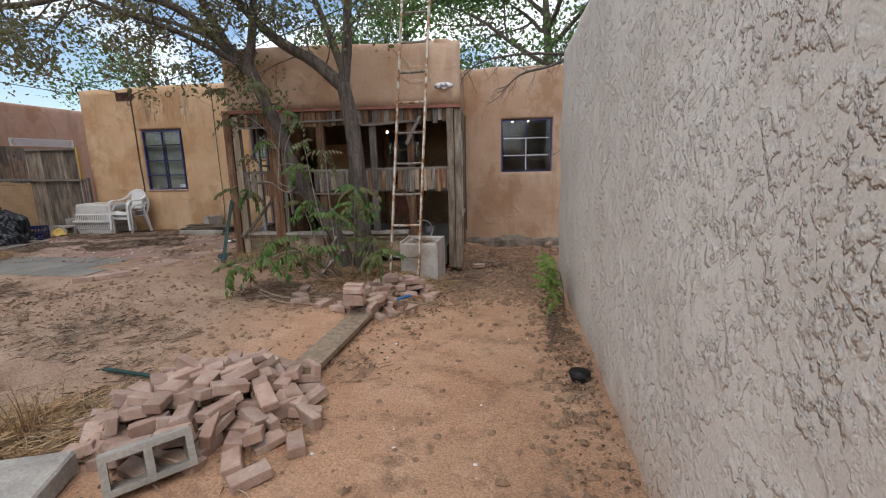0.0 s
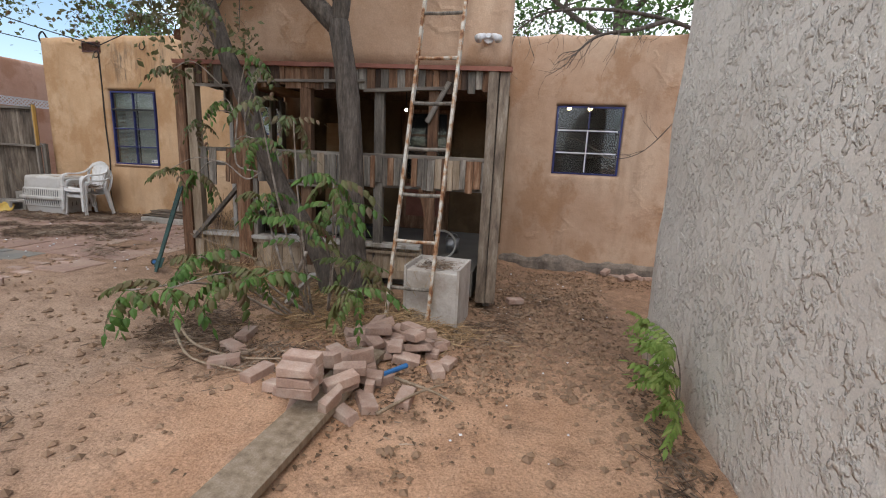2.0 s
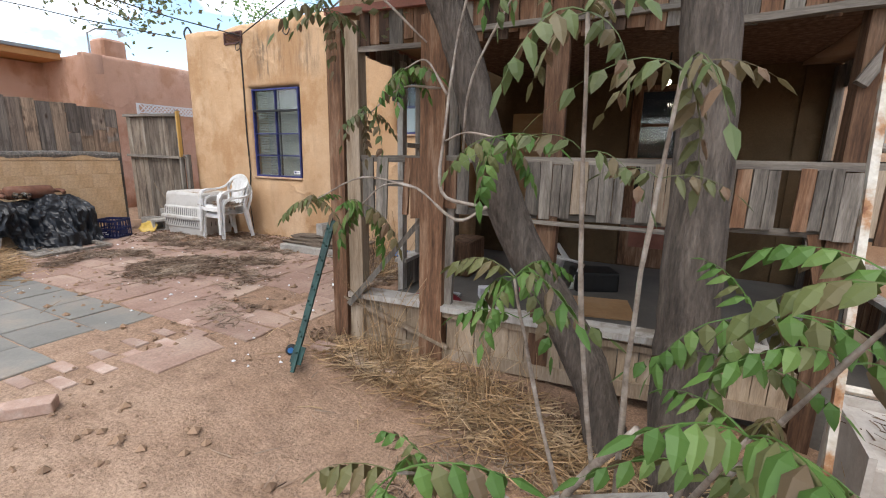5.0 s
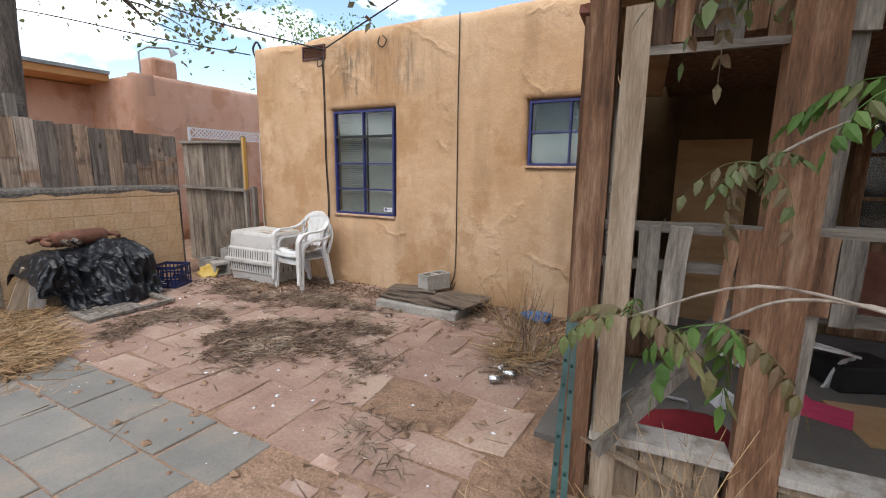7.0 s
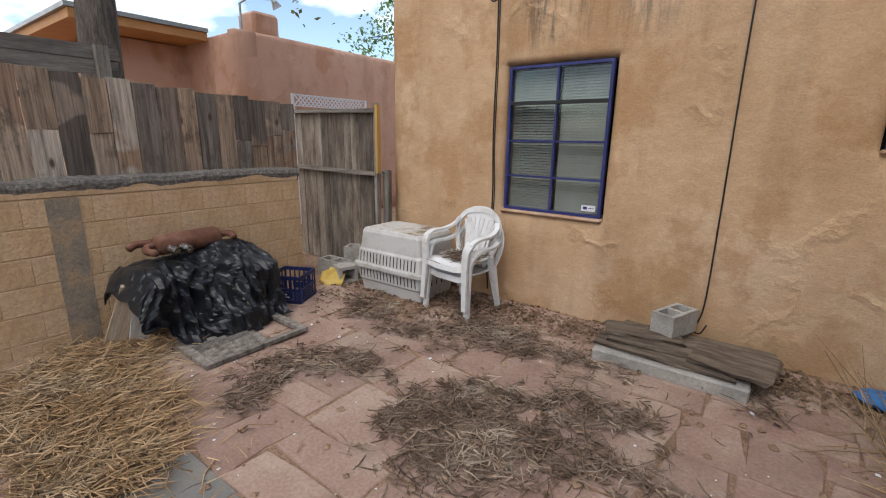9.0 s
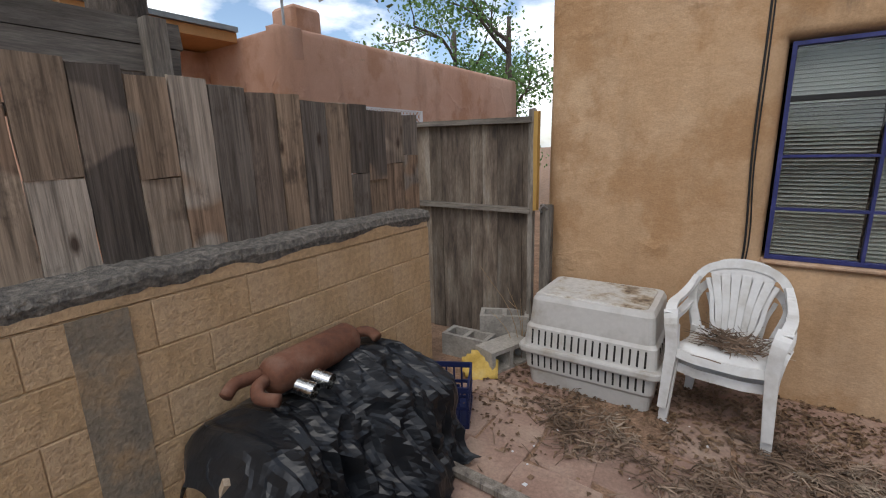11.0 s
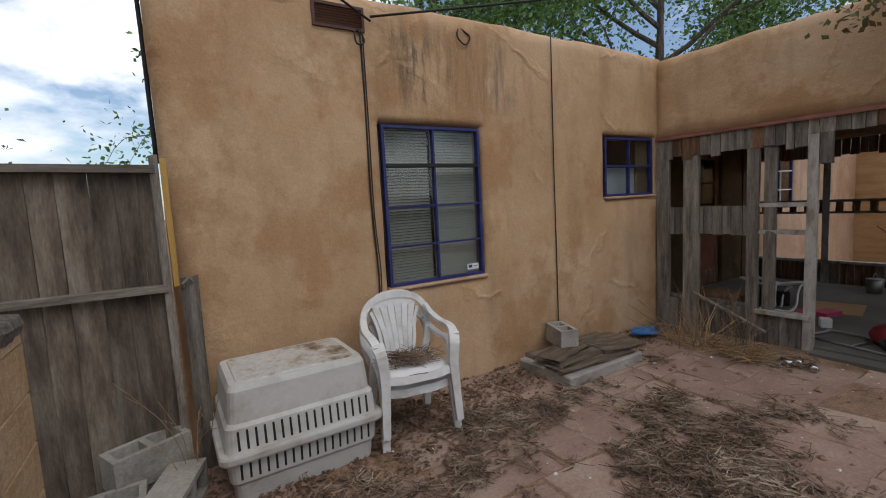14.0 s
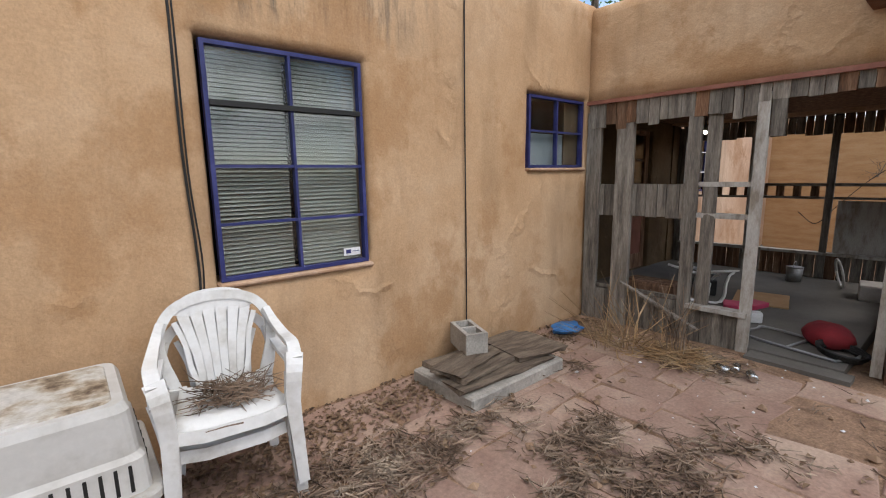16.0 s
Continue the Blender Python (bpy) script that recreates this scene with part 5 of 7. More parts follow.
def plastic_chair(m, label):
    """A moulded garden chair, its front towards -y."""
    root = thing("plastic_chair", m, label, "chair", "stacked garden chairs")
    bm = bmesh.new()
    n = 8
    grid = {}
    for i in range(n + 1):
        for j in range(n + 1):
            u, v = i / n * 2 - 1, j / n
            half = 0.235 - 0.035 * v
            z = 0.415 - 0.03 * math.sin(v * 2.4) + 0.02 * u * u - (0.05 * (1 - v / 0.12) if v < 0.12 else 0)
            for s, top in ((0, 0.0), (1, -0.012)):
                grid[i, j, s] = bm.verts.new((u * half, -0.23 + 0.42 * v, z + top))
    for i in range(n):
        for j in range(n):
            bm.faces.new([grid[i, j, 0], grid[i + 1, j, 0], grid[i + 1, j + 1, 0], grid[i, j + 1, 0]])
            bm.faces.new([grid[i, j + 1, 1], grid[i + 1, j + 1, 1], grid[i + 1, j, 1], grid[i, j, 1]])
        bm.faces.new([grid[i, 0, 0], grid[i, 0, 1], grid[i + 1, 0, 1], grid[i + 1, 0, 0]])
        bm.faces.new([grid[0, i, 1], grid[0, i, 0], grid[0, i + 1, 0], grid[0, i + 1, 1]])
        bm.faces.new([grid[n, i, 0], grid[n, i, 1], grid[n, i + 1, 1], grid[n, i + 1, 0]])
    part("seat", bm, M_PLASTIC, root, smooth=True)
    bm = bmesh.new()
    ribbon(bm, [(-0.25, -0.245, 0.385), (-0.12, -0.262, 0.372), (0.12, -0.262, 0.372), (0.25, -0.245, 0.385)], 0.055, 0.014, (0, -1, 0.25))
    part("apron", bm, M_PLASTIC, root)
    for sx in (-1, 1):
        bm = bmesh.new()
        ribbon(bm, curve_pts([(sx * 0.275, -0.275, 0.0), (sx * 0.262, -0.262, 0.25), (sx * 0.255, -0.25, 0.42), (sx * 0.268, -0.245, 0.56), (sx * 0.285, -0.20, 0.635)], 3), lambda t: 0.052 + 0.03 * t, 0.03, (0, -1, 0))
        part("leg", bm, M_PLASTIC, root)
        bm = bmesh.new()
        ribbon(bm, curve_pts([(sx * 0.245, 0.235, 0.0), (sx * 0.225, 0.20, 0.22), (sx * 0.205, 0.175, 0.42)], 3), lambda t: 0.05 + 0.03 * t, 0.03, (0, 1, 0.2))
        part("leg", bm, M_PLASTIC, root)
        bm = bmesh.new()
        ribbon(bm, curve_pts([(sx * 0.285, -0.225, 0.615), (sx * 0.298, -0.12, 0.655), (sx * 0.292, 0.04, 0.655), (sx * 0.272, 0.17, 0.69), (sx * 0.245, 0.225, 0.755)], 4), lambda t: 0.062 - 0.02 * t, 0.024, (0, 0, 1))
        part("armrest", bm, M_PLASTIC, root)
    bm = bmesh.new()
    arch = curve_pts([(-0.205, 0.175, 0.40), (-0.262, 0.215, 0.60), (-0.245, 0.245, 0.74), (-0.16, 0.272, 0.825), (0, 0.285, 0.85), (0.16, 0.272, 0.825), (0.245, 0.245, 0.74), (0.262, 0.215, 0.60), (0.205, 0.175, 0.40)], 5)
    ribbon(bm, arch, 0.05, 0.018, (0, -1, 0.2))
    part("back_frame", bm, M_PLASTIC, root)
    bm = bmesh.new()
    ribbon(bm, curve_pts([(-0.19, 0.268, 0.79), (-0.08, 0.281, 0.82), (0.08, 0.281, 0.82), (0.19, 0.268, 0.79)], 4), lambda t: 0.03 + 0.10 * math.sin(3.14 * t) ** 0.6, 0.012, (0, -1, 0.2))
    part("top_panel", bm, M_PLASTIC, root)
    for k in range(6):
        a = (k - 2.5) / 2.5
        bm = bmesh.new()
        ribbon(bm, curve_pts([(a * 0.085, 0.172, 0.385), (a * 0.105, 0.215, 0.58), (a * 0.15, 0.27, 0.785 - 0.012 * abs(a))], 4), lambda t: 0.030 + 0.022 * t, 0.012, (0, -1, 0.2))
        part("back_slat", bm, M_PLASTIC, root)
    for sx in (-1, 1):
        bm = bmesh.new()
        ribbon(bm, curve_pts([(sx * 0.10, 0.17, 0.39), (sx * 0.135, 0.205, 0.50), (sx * 0.15, 0.235, 0.62), (sx * 0.19, 0.262, 0.74)], 4), 0.026, 0.016, (0, -1, 0.2))
        part("back_rib", bm, M_PLASTIC, root)
    return root


SHRINK = Matrix.Diagonal((0.93, 0.95, 0.93, 1))
plastic_chair(pose(-7.875, 8.44, 0.0, 0, 0, -7) @ SHRINK, "lower of two stacked white plastic garden chairs")
plastic_chair(pose(-7.88, 8.405, 0.105, 1.0, 0, -7) @ SHRINK, "upper white plastic garden chair with a twig nest")
plastic_chair(pose(-3.2, 8.45, 0.27, 100, 15, 40) @ SHRINK @ Matrix.Diagonal((0.8, 0.8, 0.8, 1)), "overturned white plastic chair inside the porch")


def clumped(x, y, r):
    """Whether wind has swept litter together at x, y."""
    return noise.noise(Vector((x * 1.25, y * 1.8, 15))) + 0.5 * noise.noise(Vector((x * 5.5, y * 6.5, 51))) > r.uniform(-0.02, 0.12)


def px_turn(r):
    return r.uniform(0, 4)


def sticks(name, spots, n, length, radius, material, label, seed, lift=0.012, flat=12, parent=None, base=None, clump=False):
    """Loose sticks strewn over oval patches (x, y, rx, ry, weight)."""
    r = random.Random(seed)
    verts, faces = [], []
    total = sum(s[4] for s in spots)
    for x, y, rx, ry, wgt in spots:
        for _ in range(int(n * wgt / total)):
            a, q = r.uniform(0, 6.283), (math.sqrt(r.random()) if r.random() < 0.7 else abs(r.gauss(0, 0.8))) * (1 + 0.35 * noise.noise(Vector((x * 3, y * 3, r.random() * 0.2 + px_turn(r)))))
            px, py = x + rx * q * math.cos(a), y + ry * q * math.sin(a)
            if clump and not clumped(px, py, r):
                continue
            ln = r.uniform(*length)
            yaw, el = r.uniform(0, 6.283), radians(abs(r.gauss(0, flat)))
            d = Vector((math.cos(yaw) * math.cos(el), math.sin(yaw) * math.cos(el), math.sin(el)))
            z0 = (top_z(px, py) if base is None else base) + r.uniform(0, lift) + radius
            p = Vector((px, py, z0))
            mid = p + d * ln * 0.5 + Vector((r.uniform(-1, 1), r.uniform(-1, 1), 0)) * ln * 0.08
            e1 = d.cross(Vector((0, 0, 1))).normalized()
            e2 = e1.cross(d)
            rad = radius * r.uniform(0.6, 1.4)
            k = len(verts)
            for c, s in ((p, 1.0), (mid, 0.9), (p + d * ln, 0.5)):
                for j in range(3):
                    ang = 2.0944 * j
                    verts.append(c + (e1 * math.cos(ang) + e2 * math.sin(ang)) * rad * s)
            for b0 in (k, k + 3):
                for j in range(3):
                    faces.append((b0 + j, b0 + (j + 1) % 3, b0 + 3 + (j + 1) % 3, b0 + 3 + j))
    me = bpy.data.meshes.new(name)
    me.from_pydata([tuple(v) for v in verts], [], faces)
    me.materials.append(material)
    ob = new(name, me)
    if parent is not None:
        ob.parent = parent
    return tagged(ob, label, "litter", kind="" if parent is not None else "stuff")


def top_z(x, y):
    """Height of what lies open at x, y: the paving where there is some, else the dirt."""
    if -9.55 < x < -4.5 and 4.75 < y < 8.7:
        return max(0.002, rough_ground(x, y))
    return rough_ground(x, y)


nest = sticks("twig_nest", [(-7.86, 8.40, 0.14, 0.14, 1)], 260, (0.05, 0.18), 0.003, M_TWIG, "heap of dry twigs on the chair seat", 3, 0.04, 10, base=0.475)
tagged(nest, category="twigs")

# ---- pet kennel ----
M_GRIME = surface("grimy_grey_plastic", [(0.12, 0.08, 0.05), (0.34, 0.27, 0.19), (0.50, 0.46, 0.39), (0.55, 0.53, 0.49)], 5.0, fine=40.0, grain=0.35, rough=0.7, bump=0.2, spread=(0.34, 0.56))
kennel = thing("pet_kennel", pose(-8.64, 8.49, 0.0, 0, 0, 1) @ Matrix.Diagonal((1.07, 1, 1.07, 1)), "dusty pale grey plastic pet kennel lying shut", "kennel")


def loft(bm, rows, seg=4):
    """Rounded-rectangle rings (z, half x, half y, corner) skinned from foot to top."""
    rings = []
    for z, hx, hy, r in rows:
        ring = []
        for q, (sx, sy) in enumerate(((1, 1), (-1, 1), (-1, -1), (1, -1))):
            for k in range(seg + 1):
                a = radians(90 * q + 90 * k / seg)
                ring.append(bm.verts.new((sx * (hx - r) + r * math.cos(a), sy * (hy - r) + r * math.sin(a), z)))
        rings.append(ring)
    n = len(rings[0])
    for a, b in zip(rings, rings[1:]):
        for j in range(n):
            bm.faces.new((a[j], a[(j + 1) % n], b[(j + 1) % n], b[j]))
    bm.faces.new(rings[0][::-1])
    bm.faces.new(rings[-1])


bm = bmesh.new()
loft(bm, [(0.0, 0.365, 0.27, 0.05), (0.10, 0.375, 0.285, 0.05), (0.12, 0.388, 0.30, 0.05), (0.235, 0.398, 0.31, 0.05)])
part("lower_shell", bm, M_KENNEL, kennel)
bm = bmesh.new()
loft(bm, [(0.235, 0.425, 0.34, 0.06), (0.245, 0.43, 0.345, 0.06), (0.27, 0.43, 0.345, 0.06), (0.28, 0.425, 0.34, 0.06)])
part("flange", bm, M_KENNEL, kennel)
bm = bmesh.new()
loft(bm, [(0.28, 0.398, 0.312, 0.05), (0.40, 0.39, 0.30, 0.05), (0.42, 0.375, 0.285, 0.05), (0.575, 0.362, 0.27, 0.05), (0.605, 0.347, 0.255, 0.05)])
part("upper_shell", bm, M_KENNEL, kennel)
bm = bmesh.new()
loft(bm, [(0.605, 0.315, 0.225, 0.04), (0.612, 0.31, 0.22, 0.04)])
part("top_panel", bm, M_GRIME, kennel, "stained top panel")
# solid dark boxes set slightly proud stand for the shade inside open slots
for row, (z0, z1, y0, y1) in enumerate(((0.135, 0.225, -0.3015, -0.3095), (0.29, 0.39, -0.3115, -0.301))):
    for k in range(17):
        x = -0.335 + 0.67 * k / 16
        bm = bmesh.new()
        tiltx = math.degrees(math.atan2(y1 - y0, z1 - z0))
        soft_box(bm, (0.014, 0.008, z1 - z0), Matrix(), 0.003)
        ob = part("vent_slot", bm, M_HOLLOW_SHADE, kennel)
        ob.matrix_basis = pose(x, (y0 + y1) / 2 + 0.0025, (z0 + z1) / 2, -tiltx, 0, 0)
    for k in range(6):
        bm = bmesh.new()
        soft_box(bm, (0.008, 0.014, z1 - z0), Matrix(), 0.003)
        ob = part("vent_slot", bm, M_HOLLOW_SHADE, kennel)
        ob.matrix_basis = pose((0.3935 if row == 0 else 0.3945) - 0.0025, -0.2 + 0.08 * k, (z0 + z1) / 2, 0, 0, 0)

# ---- tarpaulin heap ----
bm = bmesh.new()
prof = curve_pts([(-0.36, 0, 0.40), (-0.30, 0, 0.56), (-0.12, 0, 0.60), (0.10, 0, 0.57), (0.24, 0, 0.46), (0.31, 0, 0.24), (0.36, 0, 0.015)], 9)
nv = 60
cols = []
for j in range(nv + 1):
    v = j / nv * 2 - 1
    col = []
    for i, p in enumerate(prof):
        s = i / (len(prof) - 1)
        sag = 0.35 * max(0.0, abs(v) - 0.78) / 0.22
        q = Vector((p.x * ((1.22 + 0.12 * max(0, v) if p.x > 0 else 1.1) - 0.1 * abs(v)), v * (0.47 if v < 0 else 0.43) * (1 + 0.12 * s * (1 if v > 0 else 0.6)), max(0.012, p.z * (1 + 0.16 * max(0.0, v)) * (1 - sag * (1 if v < 0 else 0.4)))))
        fold = 0.13 * noise.noise(Vector((s * 2.1, v * 2.6, 0.3))) + 0.13 * (0.35 - abs(noise.noise(Vector((s * 3.0 + v, v * 4.5 - s * 2, 5))))) + 0.08 * (0.3 - abs(noise.noise(Vector((s * 8 - v * 3, v * 8 + s * 4, 2)))))
        q += Vector((fold, 0.02 * noise.noise(Vector((s * 4, v * 6, 7))), 0.5 * fold if q.z > 0.1 else 0))
        q.z = max(q.z, 0.012 + 0.24 * ramp01(-v, 0.42, 0.8) + 0.05 * ramp01(v, 0.8, 1.0))
        col.append(bm.verts.new(q))
    cols.append(col)
for a, b in zip(cols, cols[1:]):
    for k in range(len(prof) - 1):
        bm.faces.new((a[k], a[k + 1], b[k + 1], b[k]))
ob = part("tarpaulin", bm, M_TARP)
ob.matrix_basis = pose(-9.36, 6.69, 0, 0, 0, 3) @ Matrix.Diagonal((0.92, 1.14, 0.98, 1))
sol = ob.modifiers.new("thick", "SOLIDIFY")
sol.thickness = 0.006
tagged(ob, "crumpled black tarpaulin draped over a heap of junk", "tarpaulin")
bm = bmesh.new()
soft_box(bm, (0.30, 0.76, 0.44), Matrix.Translation((0, 0, 0.22)), 0.03)
tagged(share("junk_box", mesh_of("junk_box", bm, M_WOOD_TAN), pose(-9.53, 6.66, 0.0, 0, 0, 2)), "old wooden box hidden under the tarpaulin", "box")
for k, (yy, a, mat) in enumerate(((6.27, 12, M_WOOD_WHITE), (6.17, 20, M_WOOD_TAN), (7.16, -14, M_WOOD_TAN))):
    bm = bmesh.new()
    board(bm, (0.13, 0.03, 0.5), Matrix(), rng, 0.004)
    ob = part("leaning_board", bm, mat)
    ob.matrix_basis = pose(-9.30 - 0.08 * k, yy, 0.235, 14, a, 70)
    tagged(ob, "pale board leaning under the tarpaulin edge", "board")

muffler = thing("exhaust_muffler", pose(-9.47, 6.73, 0.705, 0, 0, 2), "rusty car exhaust muffler lying on the tarpaulin", "muffler")
bm = bmesh.new()
rows_m = [(-0.26, 0.03), (-0.245, 0.07), (-0.22, 0.085), (0.22, 0.085), (0.245, 0.07), (0.26, 0.03)]
tube(bm, [(0, y, 0) for y, _ in rows_m], [r for _, r in rows_m], 16)
part("drum", bm, M_RUST, muffler, smooth=True)
for pts in ([(0, 0.25, 0), (0.02, 0.31, 0.01), (0.06, 0.34, 0.0), (0.10, 0.335, -0.02)], [(0, -0.25, 0.0), (0.02, -0.31, 0.0), (0.07, -0.34, -0.02), (0.14, -0.30, -0.03)], [(-0.04, -0.24, 0.01), (-0.05, -0.36, 0.02), (-0.03, -0.42, 0.0)]):
    bm = bmesh.new()
    tube(bm, curve_pts(pts, 4), 0.028, 10)
    part("pipe", bm, M_RUST, muffler, smooth=True)
for yy in (-0.20, -0.11):
    bm = bmesh.new()
    tube(bm, [(0.13, yy, -0.015), (0.21, yy + 0.02, -0.03)], 0.034, 14, cap=False)
    tube(bm, [(0.21, yy + 0.02, -0.03), (0.14, yy + 0.0025, -0.017)], 0.029, 14, cap=False)
    part("tail_pipe", bm, M_CHROME, muffler, "chrome tail pipe tip", True)

# ---- louvred panel on the ground ----
shutter = thing("louvred_panel", pose(-8.82, 6.76, 0.03, 0, -1.5, 88), "grey louvred panel lying on the paving with slats missing", "panel")
for x0, x1, y0, y1 in ((-0.40, -0.34, -0.28, 0.28), (0.34, 0.40, -0.28, 0.28), (-0.34, 0.34, -0.28, -0.23), (-0.34, 0.34, 0.23, 0.28)):
    bm = bmesh.new()
    span(bm, (x0, y0, -0.015), (x1, y1, 0.015))
    part("frame_bar", bm, M_WOOD_GREY, shutter)
for k in range(9):
    bm = bmesh.new()
    box(bm, (0.44 if k < 6 else 0.30, 0.034, 0.006), pose(-0.115 if k < 6 else -0.19, -0.20 + 0.048 * k, 0.0, 36, 0, 0))
    part("slat", bm, M_WOOD_GREY, shutter)

# ---- milk crate ----
crate = thing("milk_crate", pose(-9.317, 7.57, 0.0, 0, 0, 27), "navy blue plastic milk crate on the ground", "crate")
for a in range(4):
    bars = [((-0.16, -0.165, z0), (0.16, -0.152, z1), "rim") for z0, z1 in ((0.0, 0.03), (0.125, 0.145), (0.235, 0.27))]
    bars += [((x, -0.163, 0.03), (x + 0.012, -0.154, 0.235), "slat") for x in (-0.16, -0.10, -0.05, 0.0, 0.05, 0.10, 0.148)]
    bars += [((-0.08, -0.162, 0.05), (0.08, -0.1535, 0.11), "side_panel")]
    for lo, hi, nm in bars:
        bm = bmesh.new()
        span(bm, lo, hi)
        part(nm, bm, M_CRATEBLUE, crate).matrix_basis = pose(0, 0, 0, 0, 0, 90 * a)
bm = bmesh.new()
span(bm, (-0.15, -0.15, 0.002), (0.15, 0.15, 0.014))
part("bottom", bm, M_CRATEBLUE, crate)
bm = bmesh.new()
for x0, x1, z0, z1 in ((-0.06, -0.02, 0.06, 0.075), (0.0, 0.05, 0.06, 0.07), (-0.05, 0.03, 0.085, 0.095)):
    span(bm, (x0, -0.1665, z0), (x1, -0.1645, z1))
part("print", bm, M_WHITE, crate, "worn white print")

# yellow cloth
bm = bmesh.new()
g = {}
for i in range(11):
    for j in range(11):
        u, v = i / 10 - 0.5, j / 10 - 0.5
        if math.hypot(u, v) > 0.47 + 0.12 * noise.noise(Vector((math.atan2(v, u) * 2, 3, 1))):
            continue
        g[i, j] = bm.verts.new((u * 0.34, v * 0.30, 0.02 + 0.05 * abs(noise.noise(Vector((u * 7, v * 7, 2))))))
for (i, j) in list(g):
    q = [g.get(c) for c in ((i, j), (i + 1, j), (i + 1, j + 1), (i, j + 1))]
    if all(q):
        bm.faces.new(q)
ob = part("cloth_rag", bm, M_YELLOW, smooth=True)
ob.modifiers.new("thick", "SOLIDIFY").thickness = 0.008
ob.matrix_basis = pose(-9.38, 8.12, 0.05, 42, 0, 25)
tagged(ob, "crumpled mustard yellow cloth against concrete blocks", "cloth")

# ---- green steel posts leaning at the porch ----
for dx, top in ((0.0, 0.72), (0.06, 0.74)):
    post = thing("steel_post", Matrix(), "green painted steel fence post leaning on the porch", "fence post", "green fence posts")
    a, b = Vector((-3.99 - dx, 5.80 + dx, -0.04)), Vector((-4.10 - 0.4 * dx, 6.36, top + 0.1))
    bm = bmesh.new()
    beam(bm, a, b, 0.024, 0.006, rng, 0.0005)
    part("flange", bm, M_GREENMETAL, post)
    bm = bmesh.new()
    beam(bm, a + Vector((0.0, 0.014, 0)), b + Vector((0.0, 0.014, 0)), 0.006, 0.028, rng, 0.0005)
    part("web", bm, M_GREENMETAL, post)
    for k in range(9):
        bm = bmesh.new()
        p = a.lerp(b, 0.12 + 0.1 * k)
        box(bm, (0.01, 0.008, 0.012), Matrix.Translation(p + Vector((0, -0.008, 0))))
        part("stud", bm, M_GREENMETAL, post)
    if dx == 0.0:
        bm = bmesh.new()
        box(bm, (0.09, 0.006, 0.11), Matrix.Translation(a.lerp(b, 0.10) + Vector((0, 0.012, 0))) @ pose(0, 0, 0, -30, 0, 0))
        part("spade_plate", bm, M_GREENMETAL, post)
rod = thing("steel_post", Matrix(), "green steel fence post lying on the dirt", "fence post", "green fence posts")
bm = bmesh.new()
beam(bm, (-2.92, 2.71, ground_z(-2.92, 2.71) + 0.025), (-2.2, 2.57, ground_z(-2.2, 2.57) + 0.05), 0.035, 0.012, rng, 0.0005)
part("flange", bm, M_GREENMETAL, rod)

spool = thing("hose_fitting", pose(-4.12, 5.93, 0.03, 80, 0, 35) @ Matrix.Scale(0.62, 4), "small black and cyan hose fitting beside the posts", "hose fitting")
bm = bmesh.new()
tube(bm, [(0, 0, -0.03), (0, 0, -0.025), (0, 0, 0.025), (0, 0, 0.03)], [0.045, 0.055, 0.055, 0.045], 16)
part("cap", bm, M_BLACK, spool, smooth=True)
bm = bmesh.new()
tube(bm, [(0, 0, 0.03), (0, 0, 0.038)], 0.03, 14)
part("ring", bm, M_BLUECLOTH, spool, "cyan plastic ring")

# ---- bowl ----
bowl = thing("feed_bowl", pose(0.70, 2.98, ground_z(0.7, 2.98) + 0.004), "black rubber feed bowl on the dirt", "bowl")
bm = bmesh.new()
tube(bm, [(0, 0, 0.0), (0, 0, 0.03), (0, 0, 0.055), (0, 0, 0.06), (0, 0, 0.052), (0, 0, 0.02)], [0.062, 0.072, 0.08, 0.075, 0.068, 0.055], 20)
part("shell", bm, M_BLACK, bowl, smooth=True)

# ---- wall fittings ----
vent = thing("wall_vent", pose(-8.03, 8.875, 2.905), "dark maroon louvred wall vent", "vent")
bm = bmesh.new()
for x0, x1, z0, z1 in ((-0.19, 0.19, 0.065, 0.085), (-0.19, 0.19, -0.085, -0.065), (-0.19, -0.17, -0.065, 0.065), (0.17, 0.19, -0.065, 0.065)):
    span(bm, (x0, -0.02, z0), (x1, 0.02, z1))
part("frame", bm, M_VENT, vent)
for k in range(7):
    bm = bmesh.new()
    box(bm, (0.345, 0.022, 0.005), pose(0, -0.004, -0.055 + 0.018 * k, 35, 0, 0))
    part("slat", bm, M_VENT, vent)


def cable(name, pts, r, label, mat=None, steps=6):
    bm = bmesh.new()
    tube(bm, curve_pts(pts, steps), r, 6)
    return tagged(part(name, bm, mat or M_BLACK, smooth=True), label, "cable")


cable("wall_cable", [(-7.88, 8.855, 2.82), (-7.875, 8.86, 2.3), (-7.88, 8.86, 1.6), (-7.86, 8.86, 0.95), (-7.90, 8.855, 0.5), (-7.88, 8.87, 0.06)], 0.0065, "black cable running down the stucco wall")
cable("wall_cable", [(-7.86, 8.855, 2.80), (-7.858, 8.86, 2.2), (-7.862, 8.86, 1.5), (-7.84, 8.86, 1.0), (-7.88, 8.855, 0.6)], 0.0045, "thin black cable beside a thicker one")
cable("wall_cable", [(-7.88, 8.86, 2.84), (-7.93, 8.83, 2.80), (-7.92, 8.82, 2.72), (-7.86, 8.83, 2.74), (-7.87, 8.86, 2.83)], 0.007, "black cable loop under the vent")
cable("wall_cable", [(-5.965, 8.86, 3.08), (-5.97, 8.86, 2.0), (-5.965, 8.86, 1.0), (-5.97, 8.855, 0.35), (-6.01, 8.82, 0.16), (-5.965, 8.80, 0.14), (-5.93, 8.79, 0.22)], 0.006, "thin black cable down the wall with a hooked end")
